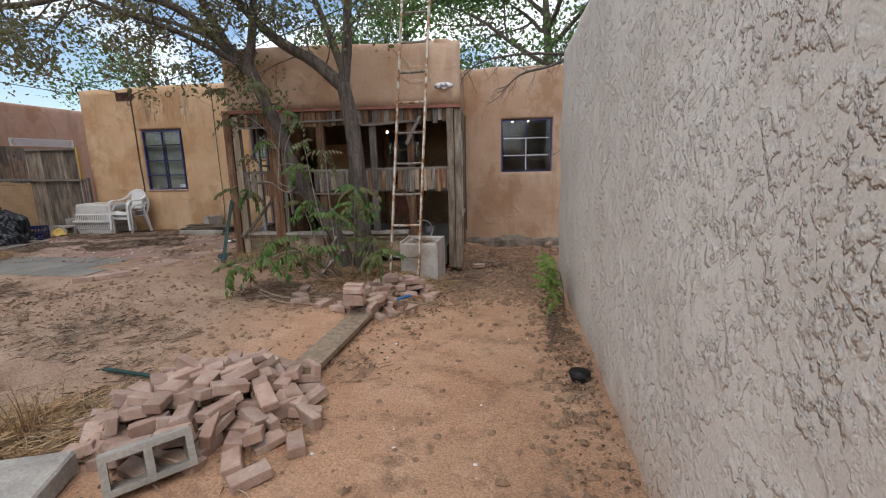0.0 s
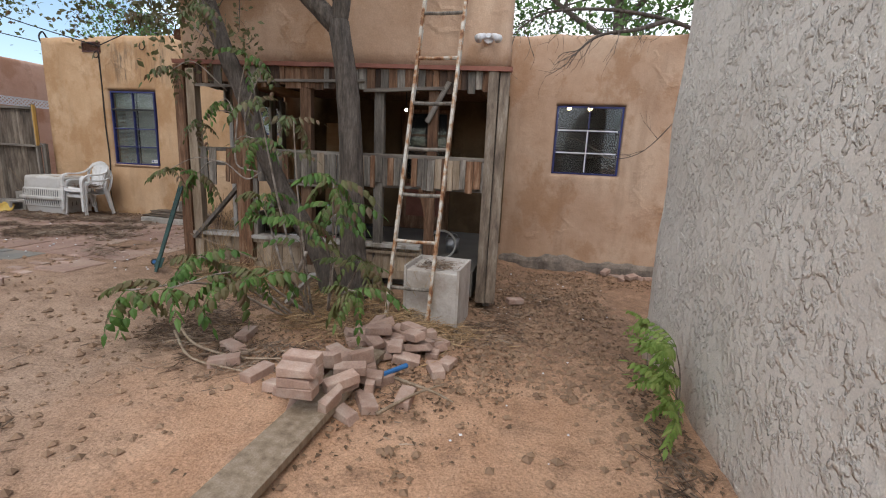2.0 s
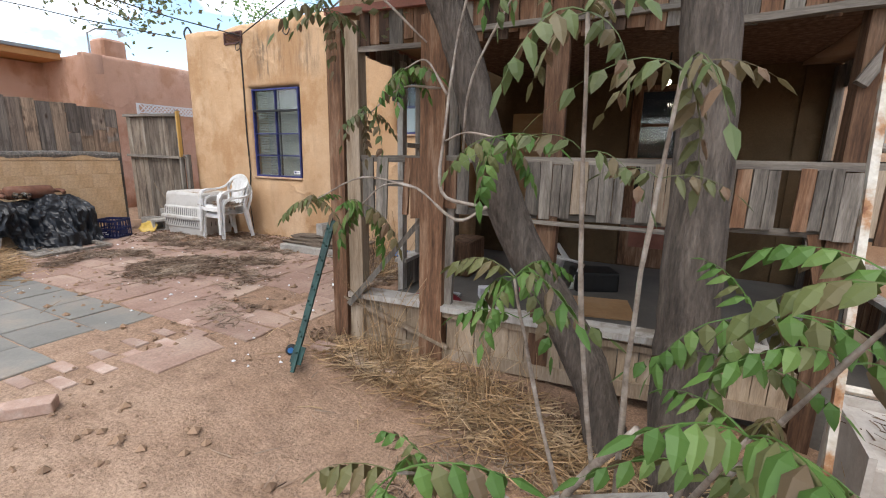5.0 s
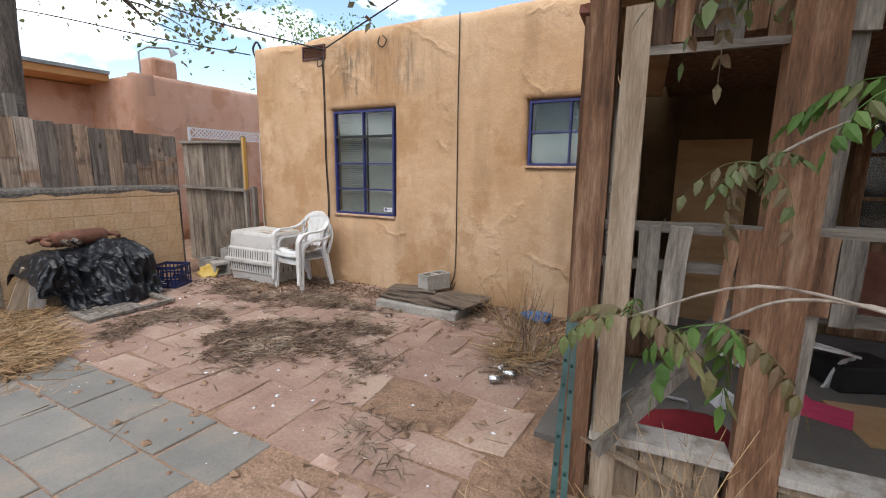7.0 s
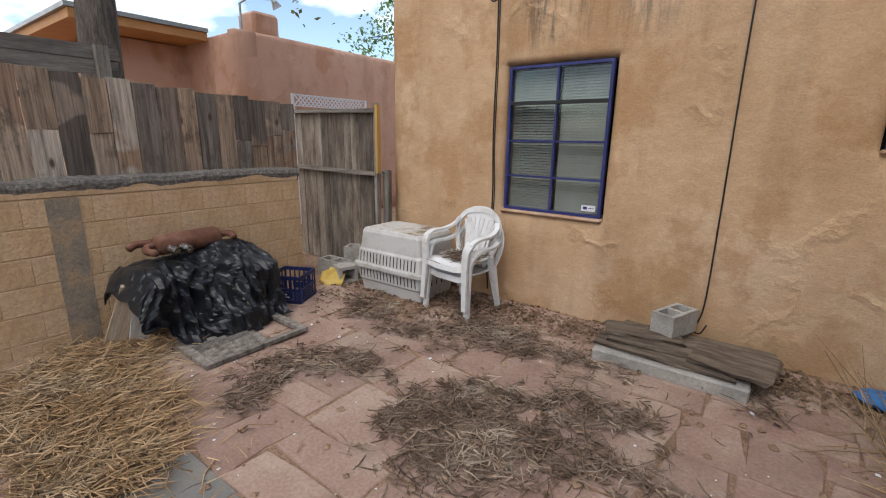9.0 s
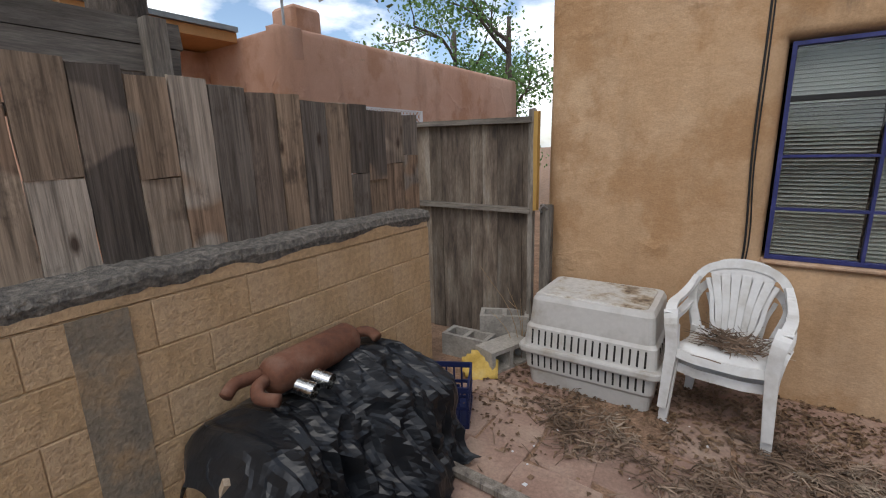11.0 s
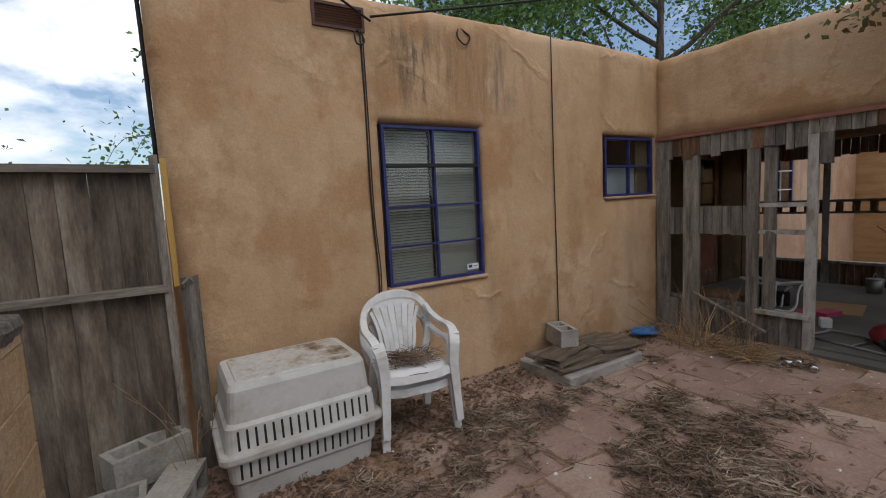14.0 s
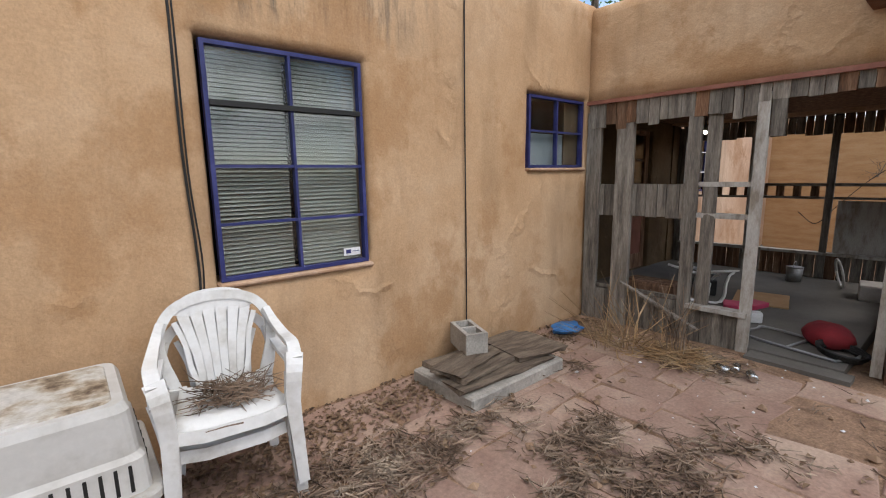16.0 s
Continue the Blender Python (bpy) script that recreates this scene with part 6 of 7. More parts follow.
cable("overhead_cable", [(-7.80, 8.84, 2.90), (-9.4, 8.2, 3.35), (-12.5, 7.0, 4.4), (-20, 4.0, 6.2)], 0.009, "black overhead power cable")
cable("overhead_cable", [(-7.80, 8.84, 2.93), (-6.0, 8.3, 3.2), (-3.0, 7.6, 3.75), (3.0, 6.2, 5.2)], 0.009, "black overhead cable above the roof")
cable("overhead_cable", [(-9.2, 8.86, 3.0), (-10.5, 8.3, 3.25), (-13.0, 7.0, 3.75), (-20, 4.0, 4.8)], 0.008, "black overhead cable towards the neighbour")
cable("service_conduit", [(-9.225, 9.1, 1.9), (-9.227, 9.1, 2.6), (-9.23, 9.08, 3.05), (-9.22, 9.0, 3.2), (-9.25, 8.95, 3.1), (-9.22, 8.98, 2.95)], 0.014, "black service cable at the house corner")
cable("wall_cable", [(-7.0, 8.885, 2.99), (-7.02, 8.86, 2.90), (-6.95, 8.855, 2.85), (-6.90, 8.86, 2.92), (-6.98, 8.885, 2.99)], 0.007, "black cable loop hanging from the parapet")
cable("wall_cable", [(-0.66, 6.9, 1.6), (-0.64, 7.2, 1.35), (-0.60, 7.5, 1.0), (-0.64, 7.7, 0.75), (-0.66, 7.9, 0.9)], 0.005, "thin dark wire loop on the porch side")

canale = thing("roof_spout", pose(-4.18, 6.83, 2.49), "brown wooden roof spout through the parapet", "spout")
for lo, hi in (((-0.26, -0.06, 0.0), (0.1, 0.06, 0.02)), ((-0.26, -0.06, 0.02), (0.1, -0.04, 0.10)), ((-0.26, 0.04, 0.02), (0.1, 0.06, 0.10))):
    bm = bmesh.new()
    span(bm, lo, hi)
    part("spout_board", bm, M_RUST, canale)
flood = thing("flood_light", PORCH @ pose(3.36, 0.0, 2.46), "twin white security flood light on the parapet", "lamp")
bm = bmesh.new()
tube(bm, [(0, 0.02, 0), (0, -0.03, 0)], 0.05, 14)
part("base", bm, M_WHITE, flood)
for sx in (-1, 1):
    bm = bmesh.new()
    tube(bm, [(0, -0.03, 0), (sx * 0.05, -0.06, 0.01)], 0.012, 8)
    tube(bm, [(sx * 0.04, -0.05, 0.015), (sx * 0.075, -0.09, 0.0), (sx * 0.10, -0.13, -0.03)], [0.026, 0.03, 0.042], 12)
    part("head", bm, M_WHITE, flood, smooth=True)

# ---- clutter in the porch ----
for m, size, mat, nm, label in ((pose(-3.06, 7.86, 0.06, 0, 0, 20), (0.24, 0.16, 0.05), M_PINK, "pink_box", "bright pink flat box on the porch floor"), (pose(-2.88, 7.72, 0.06, 0, 0, -15), (0.26, 0.17, 0.05), M_PINK, "pink_box", "bright pink flat box on the porch floor"),
                                (pose(-2.5, 7.75, 0.045, 0, 0, 12), (0.6, 0.5, 0.015), M_PLYWOOD, "cardboard_sheet", "flattened brown cardboard on the porch floor"), (pose(-3.42, 7.55, 0.085, 0, 0, 30), (0.1, 0.1, 0.1), M_WHITE, "small_pot", "small white pot on the porch floor"),
                                (pose(-2.6, 8.35, 0.13, 0, 0, 25), (0.4, 0.3, 0.19), M_BLACK, "dark_case", "dark case on the porch floor"), (pose(-1.6, 6.95, 0.12, 0, 0, 8), (0.34, 0.24, 0.18), M_APPLIANCE, "white_tub", "white plastic tub behind the sill"),
                                (pose(-3.95, 8.3, 0.22, 0, 0, 3), (0.3, 0.5, 0.37), M_WOOD_BROWN, "wooden_box", "brown wooden box in the porch corner")):
    bm = bmesh.new()
    soft_box(bm, size, Matrix(), min(size) * 0.12, 2)
    tagged(share(nm, mesh_of(nm, bm, mat), m), label, nm.split("_")[1])
bm = bmesh.new()
bmesh.ops.create_uvsphere(bm, u_segments=18, v_segments=10, radius=1.0)
for v in bm.verts:
    v.co = Vector((v.co.x * 0.24, v.co.y * 0.17, max(-0.06, v.co.z * 0.10))) * (1 + 0.12 * noise.noise(v.co * 3))
tagged(share("cushion", mesh_of("cushion", bm, M_RED, True), pose(-3.62, 6.98, 0.105, 0, 0, 25)), "dark red cushion on the porch floor", "cushion")
folding = thing("metal_frame", pose(-3.86, 7.12, 0.05, 0, 0, 80), "grey tubular metal frame lying in the doorway", "frame")
for pts in ([(-0.35, -0.2, 0), (0.3, -0.22, 0.01), (0.36, -0.1, 0.01), (0.34, 0.12, 0.0), (-0.3, 0.16, 0)], [(-0.3, 0.16, 0.0), (-0.36, 0.0, 0), (-0.35, -0.2, 0)], [(0.0, -0.21, 0.0), (0.02, 0.14, 0.0)]):
    bm = bmesh.new()
    tube(bm, curve_pts(pts, 4), 0.011, 8)
    part("bar", bm, M_GALV, folding)
bucket = thing("paint_bucket", pose(-1.2, 7.75, 0.035), "dirty grey paint bucket in the porch", "bucket")
bm = bmesh.new()
tube(bm, [(0, 0, 0), (0, 0, 0.18), (0, 0, 0.19), (0, 0, 0.175)], [0.08, 0.095, 0.098, 0.085], 16)
part("pail", bm, M_GALV, bucket, smooth=True)
bm = bmesh.new()
tube(bm, curve_pts([(-0.09, 0, 0.17), (-0.05, 0, 0.25), (0.05, 0, 0.25), (0.09, 0, 0.17)], 4), 0.004, 6)
part("handle", bm, M_GALV, bucket)
tyre = thing("wheel_hoop", pose(-1.25, 7.3, 0.22, 78, 0, 20), "pale plastic hoop standing in the porch", "hoop")
bm = bmesh.new()
tube(bm, [(0.17 * math.cos(a * 0.2618), 0.17 * math.sin(a * 0.2618), 0) for a in range(25)], 0.014, 8)
part("hoop", bm, M_KENNEL, tyre, smooth=True)
coil = thing("hose_coil", pose(-3.9, 6.85, 0.06, 8, 0, 0), "coil of black hose on the porch floor", "hose")
bm = bmesh.new()
tube(bm, [((0.13 + 0.004 * a / 8) * math.cos(a * 0.4), (0.13 + 0.004 * a / 8) * math.sin(a * 0.4), 0.012 * (a // 16)) for a in range(64)], 0.012, 6)
part("coil", bm, M_BLACK, coil, smooth=True)
bm = bmesh.new()
g = [bmesh.ops.create_icosphere(bm, subdivisions=3, radius=0.11)]
for v in bm.verts:
    v.co = Vector((v.co.x * 1.5, v.co.y, max(-0.03, v.co.z * 0.4))) * (1 + 0.5 * noise.noise(v.co * 14))
tagged(share("plastic_bag", mesh_of("plastic_bag", bm, M_BLUECLOTH), pose(-4.91, 8.62, 0.05)), "crumpled bright blue plastic bag by the wall", "bag")
for x, y, a in ((-4.78, 7.18, 30), (-4.80, 7.36, 70), (-4.72, 7.30, 10)):
    bm = bmesh.new()
    tube(bm, [(-0.05, 0, 0), (-0.045, 0, 0), (0.045, 0, 0), (0.05, 0, 0)], [0.02, 0.03, 0.03, 0.022], 12)
    tagged(share("tin_can", mesh_of("tin_can", bm, M_CHROME, True), pose(x, y, 0.035, 0, 0, a)), "crushed silver drink can on the paving", "can")
bm = bmesh.new()
tube(bm, [(-1.09, 4.58, -0.18), (-0.95, 4.80, -0.18)], 0.018, 8)
tagged(part("blue_pipe", bm, M_BLUECLOTH), "short bright blue plastic pipe on the dirt", "pipe")
for pts in ([(-2.9, 4.9, -0.17), (-2.5, 4.62, -0.16), (-2.1, 4.55, -0.17), (-1.8, 4.6, -0.16)], [(-2.85, 4.8, -0.17), (-2.4, 4.45, -0.17), (-1.95, 4.38, -0.17)], [(-0.98, 4.62, -0.19), (-0.7, 4.52, -0.19), (-0.55, 4.45, -0.2)], [(-0.95, 4.2, -0.2), (-0.8, 4.45, -0.19), (-0.65, 4.65, -0.2)]):
    bm = bmesh.new()
    tube(bm, curve_pts(pts, 4), [0.012 - 0.006 * k / (len(pts) * 4 - 4) for k in range((len(pts) - 1) * 4 + 1)], 7)
    tagged(part("fallen_branch", bm, M_WOOD_TAN, smooth=True), "bare pale branch lying on the dirt", "branch")
bm = bmesh.new()
beam(bm, (-2.35, 5.6, -0.12), (-1.95, 5.35, 0.25), 0.05, 0.03, rng)
tagged(part("white_stake", bm, M_WOOD_WHITE), "short white wooden stake stuck in the bush", "stake")


# ---- plants ----
def frond_mesh(name, length, pairs, leaf, droop, seed, material):
    """A feathered leaf along +x that droops: two rows of pointed leaflets and one at the tip."""
    r = random.Random(seed)
    verts, faces = [], []

    def at(s):
        return Vector((length * (s - 0.12 * droop * s * s), 0.0, length * (0.25 * s - droop * s * s)))

    def leaflet(p, d, up, ln, wd):
        side = d.cross(up).normalized()
        k = len(verts)
        tip = p + d * ln - up * ln * 0.22
        for q in (p, p + d * ln * 0.30 + side * wd - up * ln * 0.02, p + d * ln * 0.32 + up * wd * 0.25, p + d * ln * 0.30 - side * wd - up * ln * 0.02, p + d * ln * 0.68 + side * wd * 0.72 - up * ln * 0.11, p + d * ln * 0.68 + up * wd * 0.05 - up * ln * 0.05, p + d * ln * 0.68 - side * wd * 0.72 - up * ln * 0.11, tip):
            verts.append(tuple(q))
        faces.extend([(k, k + 1, k + 2), (k, k + 2, k + 3), (k + 1, k + 4, k + 5, k + 2), (k + 2, k + 5, k + 6, k + 3), (k + 4, k + 7, k + 5), (k + 5, k + 7, k + 6)])

    for j in range(pairs):
        s = 0.22 + 0.76 * j / pairs
        p = at(s)
        d0 = (at(s + 0.02) - p).normalized()
        for sgn in (-1, 1):
            d = (d0 * 0.35 + Vector((0, 0.75 * sgn, -0.55 - 0.55 * r.random()))).normalized()
            up = Vector((0, 0, 1)) - d * d.z
            leaflet(p, d, (up.normalized() + Vector((r.uniform(-0.2, 0.2), r.uniform(-0.2, 0.2), 0))).normalized(), leaf * r.uniform(0.75, 1.15) * (1 - 0.2 * s), leaf * r.uniform(0.19, 0.25))
    leaflet(at(0.98), (at(1) - at(0.95)).normalized(), Vector((0, 0, 1)), leaf * 0.8, leaf * 0.17)
    k0 = len(verts)
    for j in range(7):
        p = at(j / 6)
        w = 0.0022 * (1.3 - j / 6)
        verts.extend([tuple(p + Vector((0, w, 0))), tuple(p + Vector((0, -w, 0))), tuple(p + Vector((0, 0, w * 1.5)))])
    for j in range(6):
        b = k0 + 3 * j
        for q in range(3):
            faces.append((b + q, b + (q + 1) % 3, b + 3 + (q + 1) % 3, b + 3 + q))
    me = bpy.data.meshes.new(name)
    me.from_pydata(verts, [], faces)
    me.materials.append(material)
    return me


FRONDS = [frond_mesh("leaf_frond", 0.30 + 0.04 * (k % 3), 5 + k % 2, 0.105, 0.45 + 0.2 * (k % 4), k, M_LEAF) for k in range(6)]
FRONDS_DULL = [frond_mesh("leaf_frond", 0.24 + 0.03 * (k % 3), 4 + k % 2, 0.08, 0.6 + 0.2 * (k % 3), 20 + k, M_LEAF_DULL) for k in range(4)]
FRONDS_SMALL = [frond_mesh("leaf_frond", 0.2 + 0.03 * (k % 3), 6 + k % 2, 0.06, 0.3 + 0.15 * k, 40 + k, M_LEAF_YELLOW) for k in range(3)]


def rosette(parent, p, meshes, n, r, size=1.0, el=(-25, 40), lean=None):
    for k in range(n):
        yaw = 360 * k / n + r.uniform(-25, 25) if lean is None else lean + r.uniform(-70, 70)
        s = size * r.uniform(0.75, 1.15)
        share("leaf_frond", r.choice(meshes), Matrix.Translation(p) @ pose(0, 0, 0, 0, -r.uniform(*el), yaw) @ Matrix.Diagonal((s, s, s, 1)), parent)


def stem(parent, pts, r0, r1, mat, name="stem", steps=5, n=6):
    bm = bmesh.new()
    c = curve_pts(pts, steps)
    c = [p + 0.35 * r0 * Vector((noise.noise(p * 14), noise.noise(p * 14 + Vector((5, 0, 0))), 0)) for p in c]
    tube(bm, c, [(r0 + (r1 - r0) * k / (len(c) - 1)) * (1 + 0.5 * noise.noise(p * 23)) for k, p in enumerate(c)], n)
    part(name, bm, mat, parent, smooth=True)
    return c


rng = random.Random(33)
M_STEM = surface("pale_stem_bark", [(0.14, 0.105, 0.08), (0.30, 0.25, 0.205), (0.44, 0.39, 0.34)], 16.0, fine=60.0, rough=0.85, bump=0.3)
bush = thing("sapling_shrub", Matrix(), "leafy green sapling shrub with feathered leaves before the porch", "shrub")
for base, mid, tip, n, meshes in (
        ((-2.05, 5.55), (-2.35, 5.0, 0.30), (-2.52, 4.42, 0.32), 6, FRONDS), ((-2.0, 5.5), (-2.0, 5.0, 0.34), (-1.96, 4.62, 0.40), 6, FRONDS),
        ((-1.95, 5.6), (-1.75, 5.3, 0.55), (-1.62, 5.05, 1.05), 6, FRONDS), ((-2.1, 5.6), (-2.1, 5.4, 0.8), (-2.05, 5.25, 1.5), 5, FRONDS_DULL),
        ((-2.15, 5.6), (-2.25, 5.35, 0.8), (-2.26, 5.12, 1.62), 5, FRONDS_DULL), 
        ((-2.2, 5.5), (-2.5, 5.2, 0.2), (-2.62, 4.85, 0.45), 6, FRONDS), ((-2.25, 5.45), (-2.65, 5.0, 0.18), (-3.0, 4.55, 0.22), 6, FRONDS),
        ((-1.9, 5.5), (-1.55, 5.1, 0.2), (-1.25, 4.62, 0.38), 6, FRONDS), ((-1.95, 5.6), (-1.85, 5.55, 0.4), (-1.78, 5.45, 0.85), 6, FRONDS),
        ((-2.3, 5.65), (-2.45, 5.6, 0.4), (-2.52, 5.5, 0.85), 6, FRONDS), 
        ((-1.9, 5.6), (-1.65, 5.45, 0.2), (-1.5, 5.3, 0.42), 5, FRONDS), ((-2.2, 5.45), (-2.3, 5.1, 0.1), (-2.3, 4.7, 0.35), 5, FRONDS), ((-2.1, 5.5), (-1.95, 5.2, 0.3), (-1.85, 4.95, 0.75), 5, FRONDS)):
    c = stem(bush, [(*base, ground_z(*base) - 0.02), mid, tip], 0.012, 0.005, M_STEM)
    rosette(bush, c[-1], meshes, n, rng, 1.0, (-40, 35))
    for k in (len(c) * 4 // 5,):
        rosette(bush, c[k], meshes, 2, rng, 0.85, (0, 40))
bm = bmesh.new()
tube(bm, curve_pts([(-2.35, 5.62, -0.2), (-2.2, 5.5, 0.15), (-2.05, 5.42, 0.42)], 5), 0.016, 7)
part("dead_stem", bm, M_STEM, bush, smooth=True)

wallplant = thing("wall_seedling", Matrix(), "yellow-green feathered seedling at the foot of the plaster wall", "plant", "seedlings at the wall")
for bx, by, tx, ty, tz, n in ((0.80, 4.72, 0.70, 4.62, 0.26, 6), (0.80, 4.70, 0.66, 4.50, 0.08, 5), (0.80, 4.78, 0.74, 4.78, 0.12, 5), (0.79, 4.66, 0.70, 4.42, -0.06, 4)):
    c = stem(wallplant, [(bx, by, ground_z(bx, by) - 0.01), ((bx + tx) / 2 + 0.02, (by + ty) / 2, (tz - 0.2) / 2), (tx, ty, tz)], 0.006, 0.003, M_STEM)
    rosette(wallplant, c[-1], FRONDS_SMALL, n, rng, 1.15, (0, 50), 190)
    rosette(wallplant, c[len(c) // 2], FRONDS_SMALL, 3, rng, 1.0, (0, 40), 190)
wallplant2 = thing("wall_seedling", Matrix(), "small dark green seedling growing from the wall foot", "plant", "seedlings at the wall")
c = stem(wallplant2, [(0.81, 5.52, ground_z(0.8, 5.5) - 0.01), (0.79, 5.5, -0.1), (0.75, 5.48, 0.1)], 0.005, 0.003, M_STEM)
rosette(wallplant2, c[-1], FRONDS_SMALL, 6, rng, 0.9, (-10, 40), 200)
rosette(wallplant2, c[len(c) // 2], FRONDS_SMALL, 3, rng, 0.7, (0, 40), 200)


# ---- trees ----
def leaf_cloud(name, tips, per, spread, size, material, seed, parent, label=""):
    r = random.Random(seed)
    verts, faces = [], []
    for p in tips:
        for _ in range(per):
            q = p + Vector((r.gauss(0, spread), r.gauss(0, spread), r.gauss(-0.2 * spread, spread * 0.8)))
            d = Vector((r.uniform(-1, 1), r.uniform(-1, 1), r.uniform(-1.1, 0.4))).normalized()
            n = d.orthogonal().normalized()
            n = Matrix.Rotation(r.uniform(0, 6.283), 3, d) @ n
            s = size * r.uniform(0.6, 1.3)
            side = d.cross(n) * s * 0.3
            k = len(verts)
            verts.extend([tuple(q), tuple(q + d * s * 0.5 + side + n * s * 0.06), tuple(q + d * s), tuple(q + d * s * 0.5 - side + n * s * 0.06)])
            faces.extend([(k, k + 1, k + 2), (k, k + 2, k + 3)])
    me = bpy.data.meshes.new(name)
    me.from_pydata(verts, [], faces)
    me.materials.append(material)
    ob = new(name, me)
    ob.parent = parent
    return tagged(ob, label)


def twigs_from(bm, p, d, length, radius, depth, r, tips, spread=34, droop=0.0, n=5):
    """A branch that bends, thins and forks."""
    segs = 4
    pts, radii = [p], [radius]
    for k in range(segs):
        d = (d + Vector((r.gauss(0, 0.16), r.gauss(0, 0.16), r.gauss(0, 0.13) - droop * 0.12))).normalized()
        p = p + d * length / segs
        pts.append(p)
        radii.append(radius * (1 - 0.45 * (k + 1) / segs))
        if depth > 0 and k >= 1:
            ax = d.orthogonal().normalized()
            ax = Matrix.Rotation(r.uniform(0, 6.283), 3, d) @ ax
            twigs_from(bm, p, Matrix.Rotation(radians(spread * r.uniform(0.7, 1.5)), 3, ax) @ d, length * r.uniform(0.5, 0.75), radii[-1] * 0.62, depth - 1, r, tips, spread, droop, max(3, n - 1))
    tube(bm, pts, radii, n, cap=False)
    tips.append(p)
    tips.append((pts[2] + pts[3]) / 2)


elm = thing("yard_tree", Matrix(), "twin-trunked rough-barked tree before the porch", "tree")
rng = random.Random(5)


def limb(parent, pts, r0, r1, name="limb", n=12, lumps=0.0):
    c = curve_pts(pts, 6)
    bm = bmesh.new()
    tube(bm, c, [r0 + (r1 - r0) * k / (len(c) - 1) + lumps * noise.noise(Vector((k * 0.7, r0 * 50, 1))) for k in range(len(c))], n)
    part(name, bm, M_BARK, parent, smooth=True)
    return c


limb(elm, [(-2.14, 6.15, -0.3), (-2.32, 6.16, 0.25), (-2.69, 6.10, 0.88), (-2.86, 5.98, 1.40), (-2.94, 5.94, 1.72), (-3.10, 5.88, 2.15), (-3.34, 5.9, 2.75)], 0.108, 0.07, "trunk", 14, 0.012)
limb(elm, [(-1.86, 6.02, -0.3), (-1.90, 6.07, 0.3), (-1.92, 6.08, 0.8), (-1.94, 6.09, 1.4), (-1.99, 6.1, 1.95), (-2.08, 6.12, 2.45)], 0.135, 0.095, "trunk", 14, 0.01)
tips, tips_bare = [], []
bm = bmesh.new()
for pts, r0, r1, depth in (
        ([(-2.08, 6.12, 2.4), (-2.47, 6.1, 2.75), (-2.95, 6.0, 3.05), (-3.35, 5.8, 3.5), (-3.7, 5.5, 4.1)], 0.095, 0.04, 2),
        ([(-2.08, 6.12, 2.4), (-1.98, 6.1, 2.95), (-1.90, 6.0, 3.5), (-1.75, 5.8, 4.2)], 0.085, 0.035, 2),
        ([(-2.06, 6.12, 2.6), (-2.25, 6.05, 3.2), (-2.5, 5.9, 3.9)], 0.06, 0.03, 2),
        ([(-3.38, 5.9, 2.65), (-3.68, 5.9, 3.1), (-3.85, 5.8, 3.6), (-3.7, 5.5, 4.2)], 0.075, 0.03, 2),
        ([(-3.37, 5.9, 2.6), (-3.22, 5.85, 3.0), (-3.1, 5.8, 3.6), (-2.9, 5.4, 4.3)], 0.07, 0.03, 2),
        ([(-3.40, 5.9, 2.72), (-4.1, 5.65, 3.4), (-4.9, 5.3, 3.55), (-5.6, 5.0, 3.35), (-6.6, 4.7, 3.25), (-7.8, 4.5, 3.3)], 0.06, 0.02, 2),
        ([(-3.66, 5.92, 3.0), (-4.3, 6.2, 3.3), (-5.2, 6.4, 3.6), (-6.2, 6.5, 3.7)], 0.045, 0.015, 2),
        ([(-3.40, 5.9, 2.7), (-3.85, 5.3, 3.0), (-4.4, 4.7, 3.2), (-4.8, 4.0, 3.5)], 0.045, 0.015, 2)):
    c = limb(elm, pts, r0, r1, "limb", 9, 0.004)
    for k in range(4, len(c), 2):
        d = (c[k] - c[k - 1]).normalized()
        ax = Matrix.Rotation(rng.uniform(0, 6.283), 3, d) @ d.orthogonal().normalized()
        twigs_from(bm, c[k], Matrix.Rotation(radians(rng.uniform(35, 75)), 3, ax) @ d, rng.uniform(0.45, 0.8), 0.012, depth, rng, tips if c[k].x < -2.6 else tips_bare, 34, 0.25, 4)
part("twig_mass", bm, M_BARK, elm, "tangle of thin bare twigs")
leaf_cloud("crown", tips, 9, 0.085, 0.062, M_LEAF_DULL, 2, elm, "thin dull green leaves")
leaf_cloud("foliage", tips_bare, 4, 0.08, 0.06, M_LEAF_DULL, 3, elm)

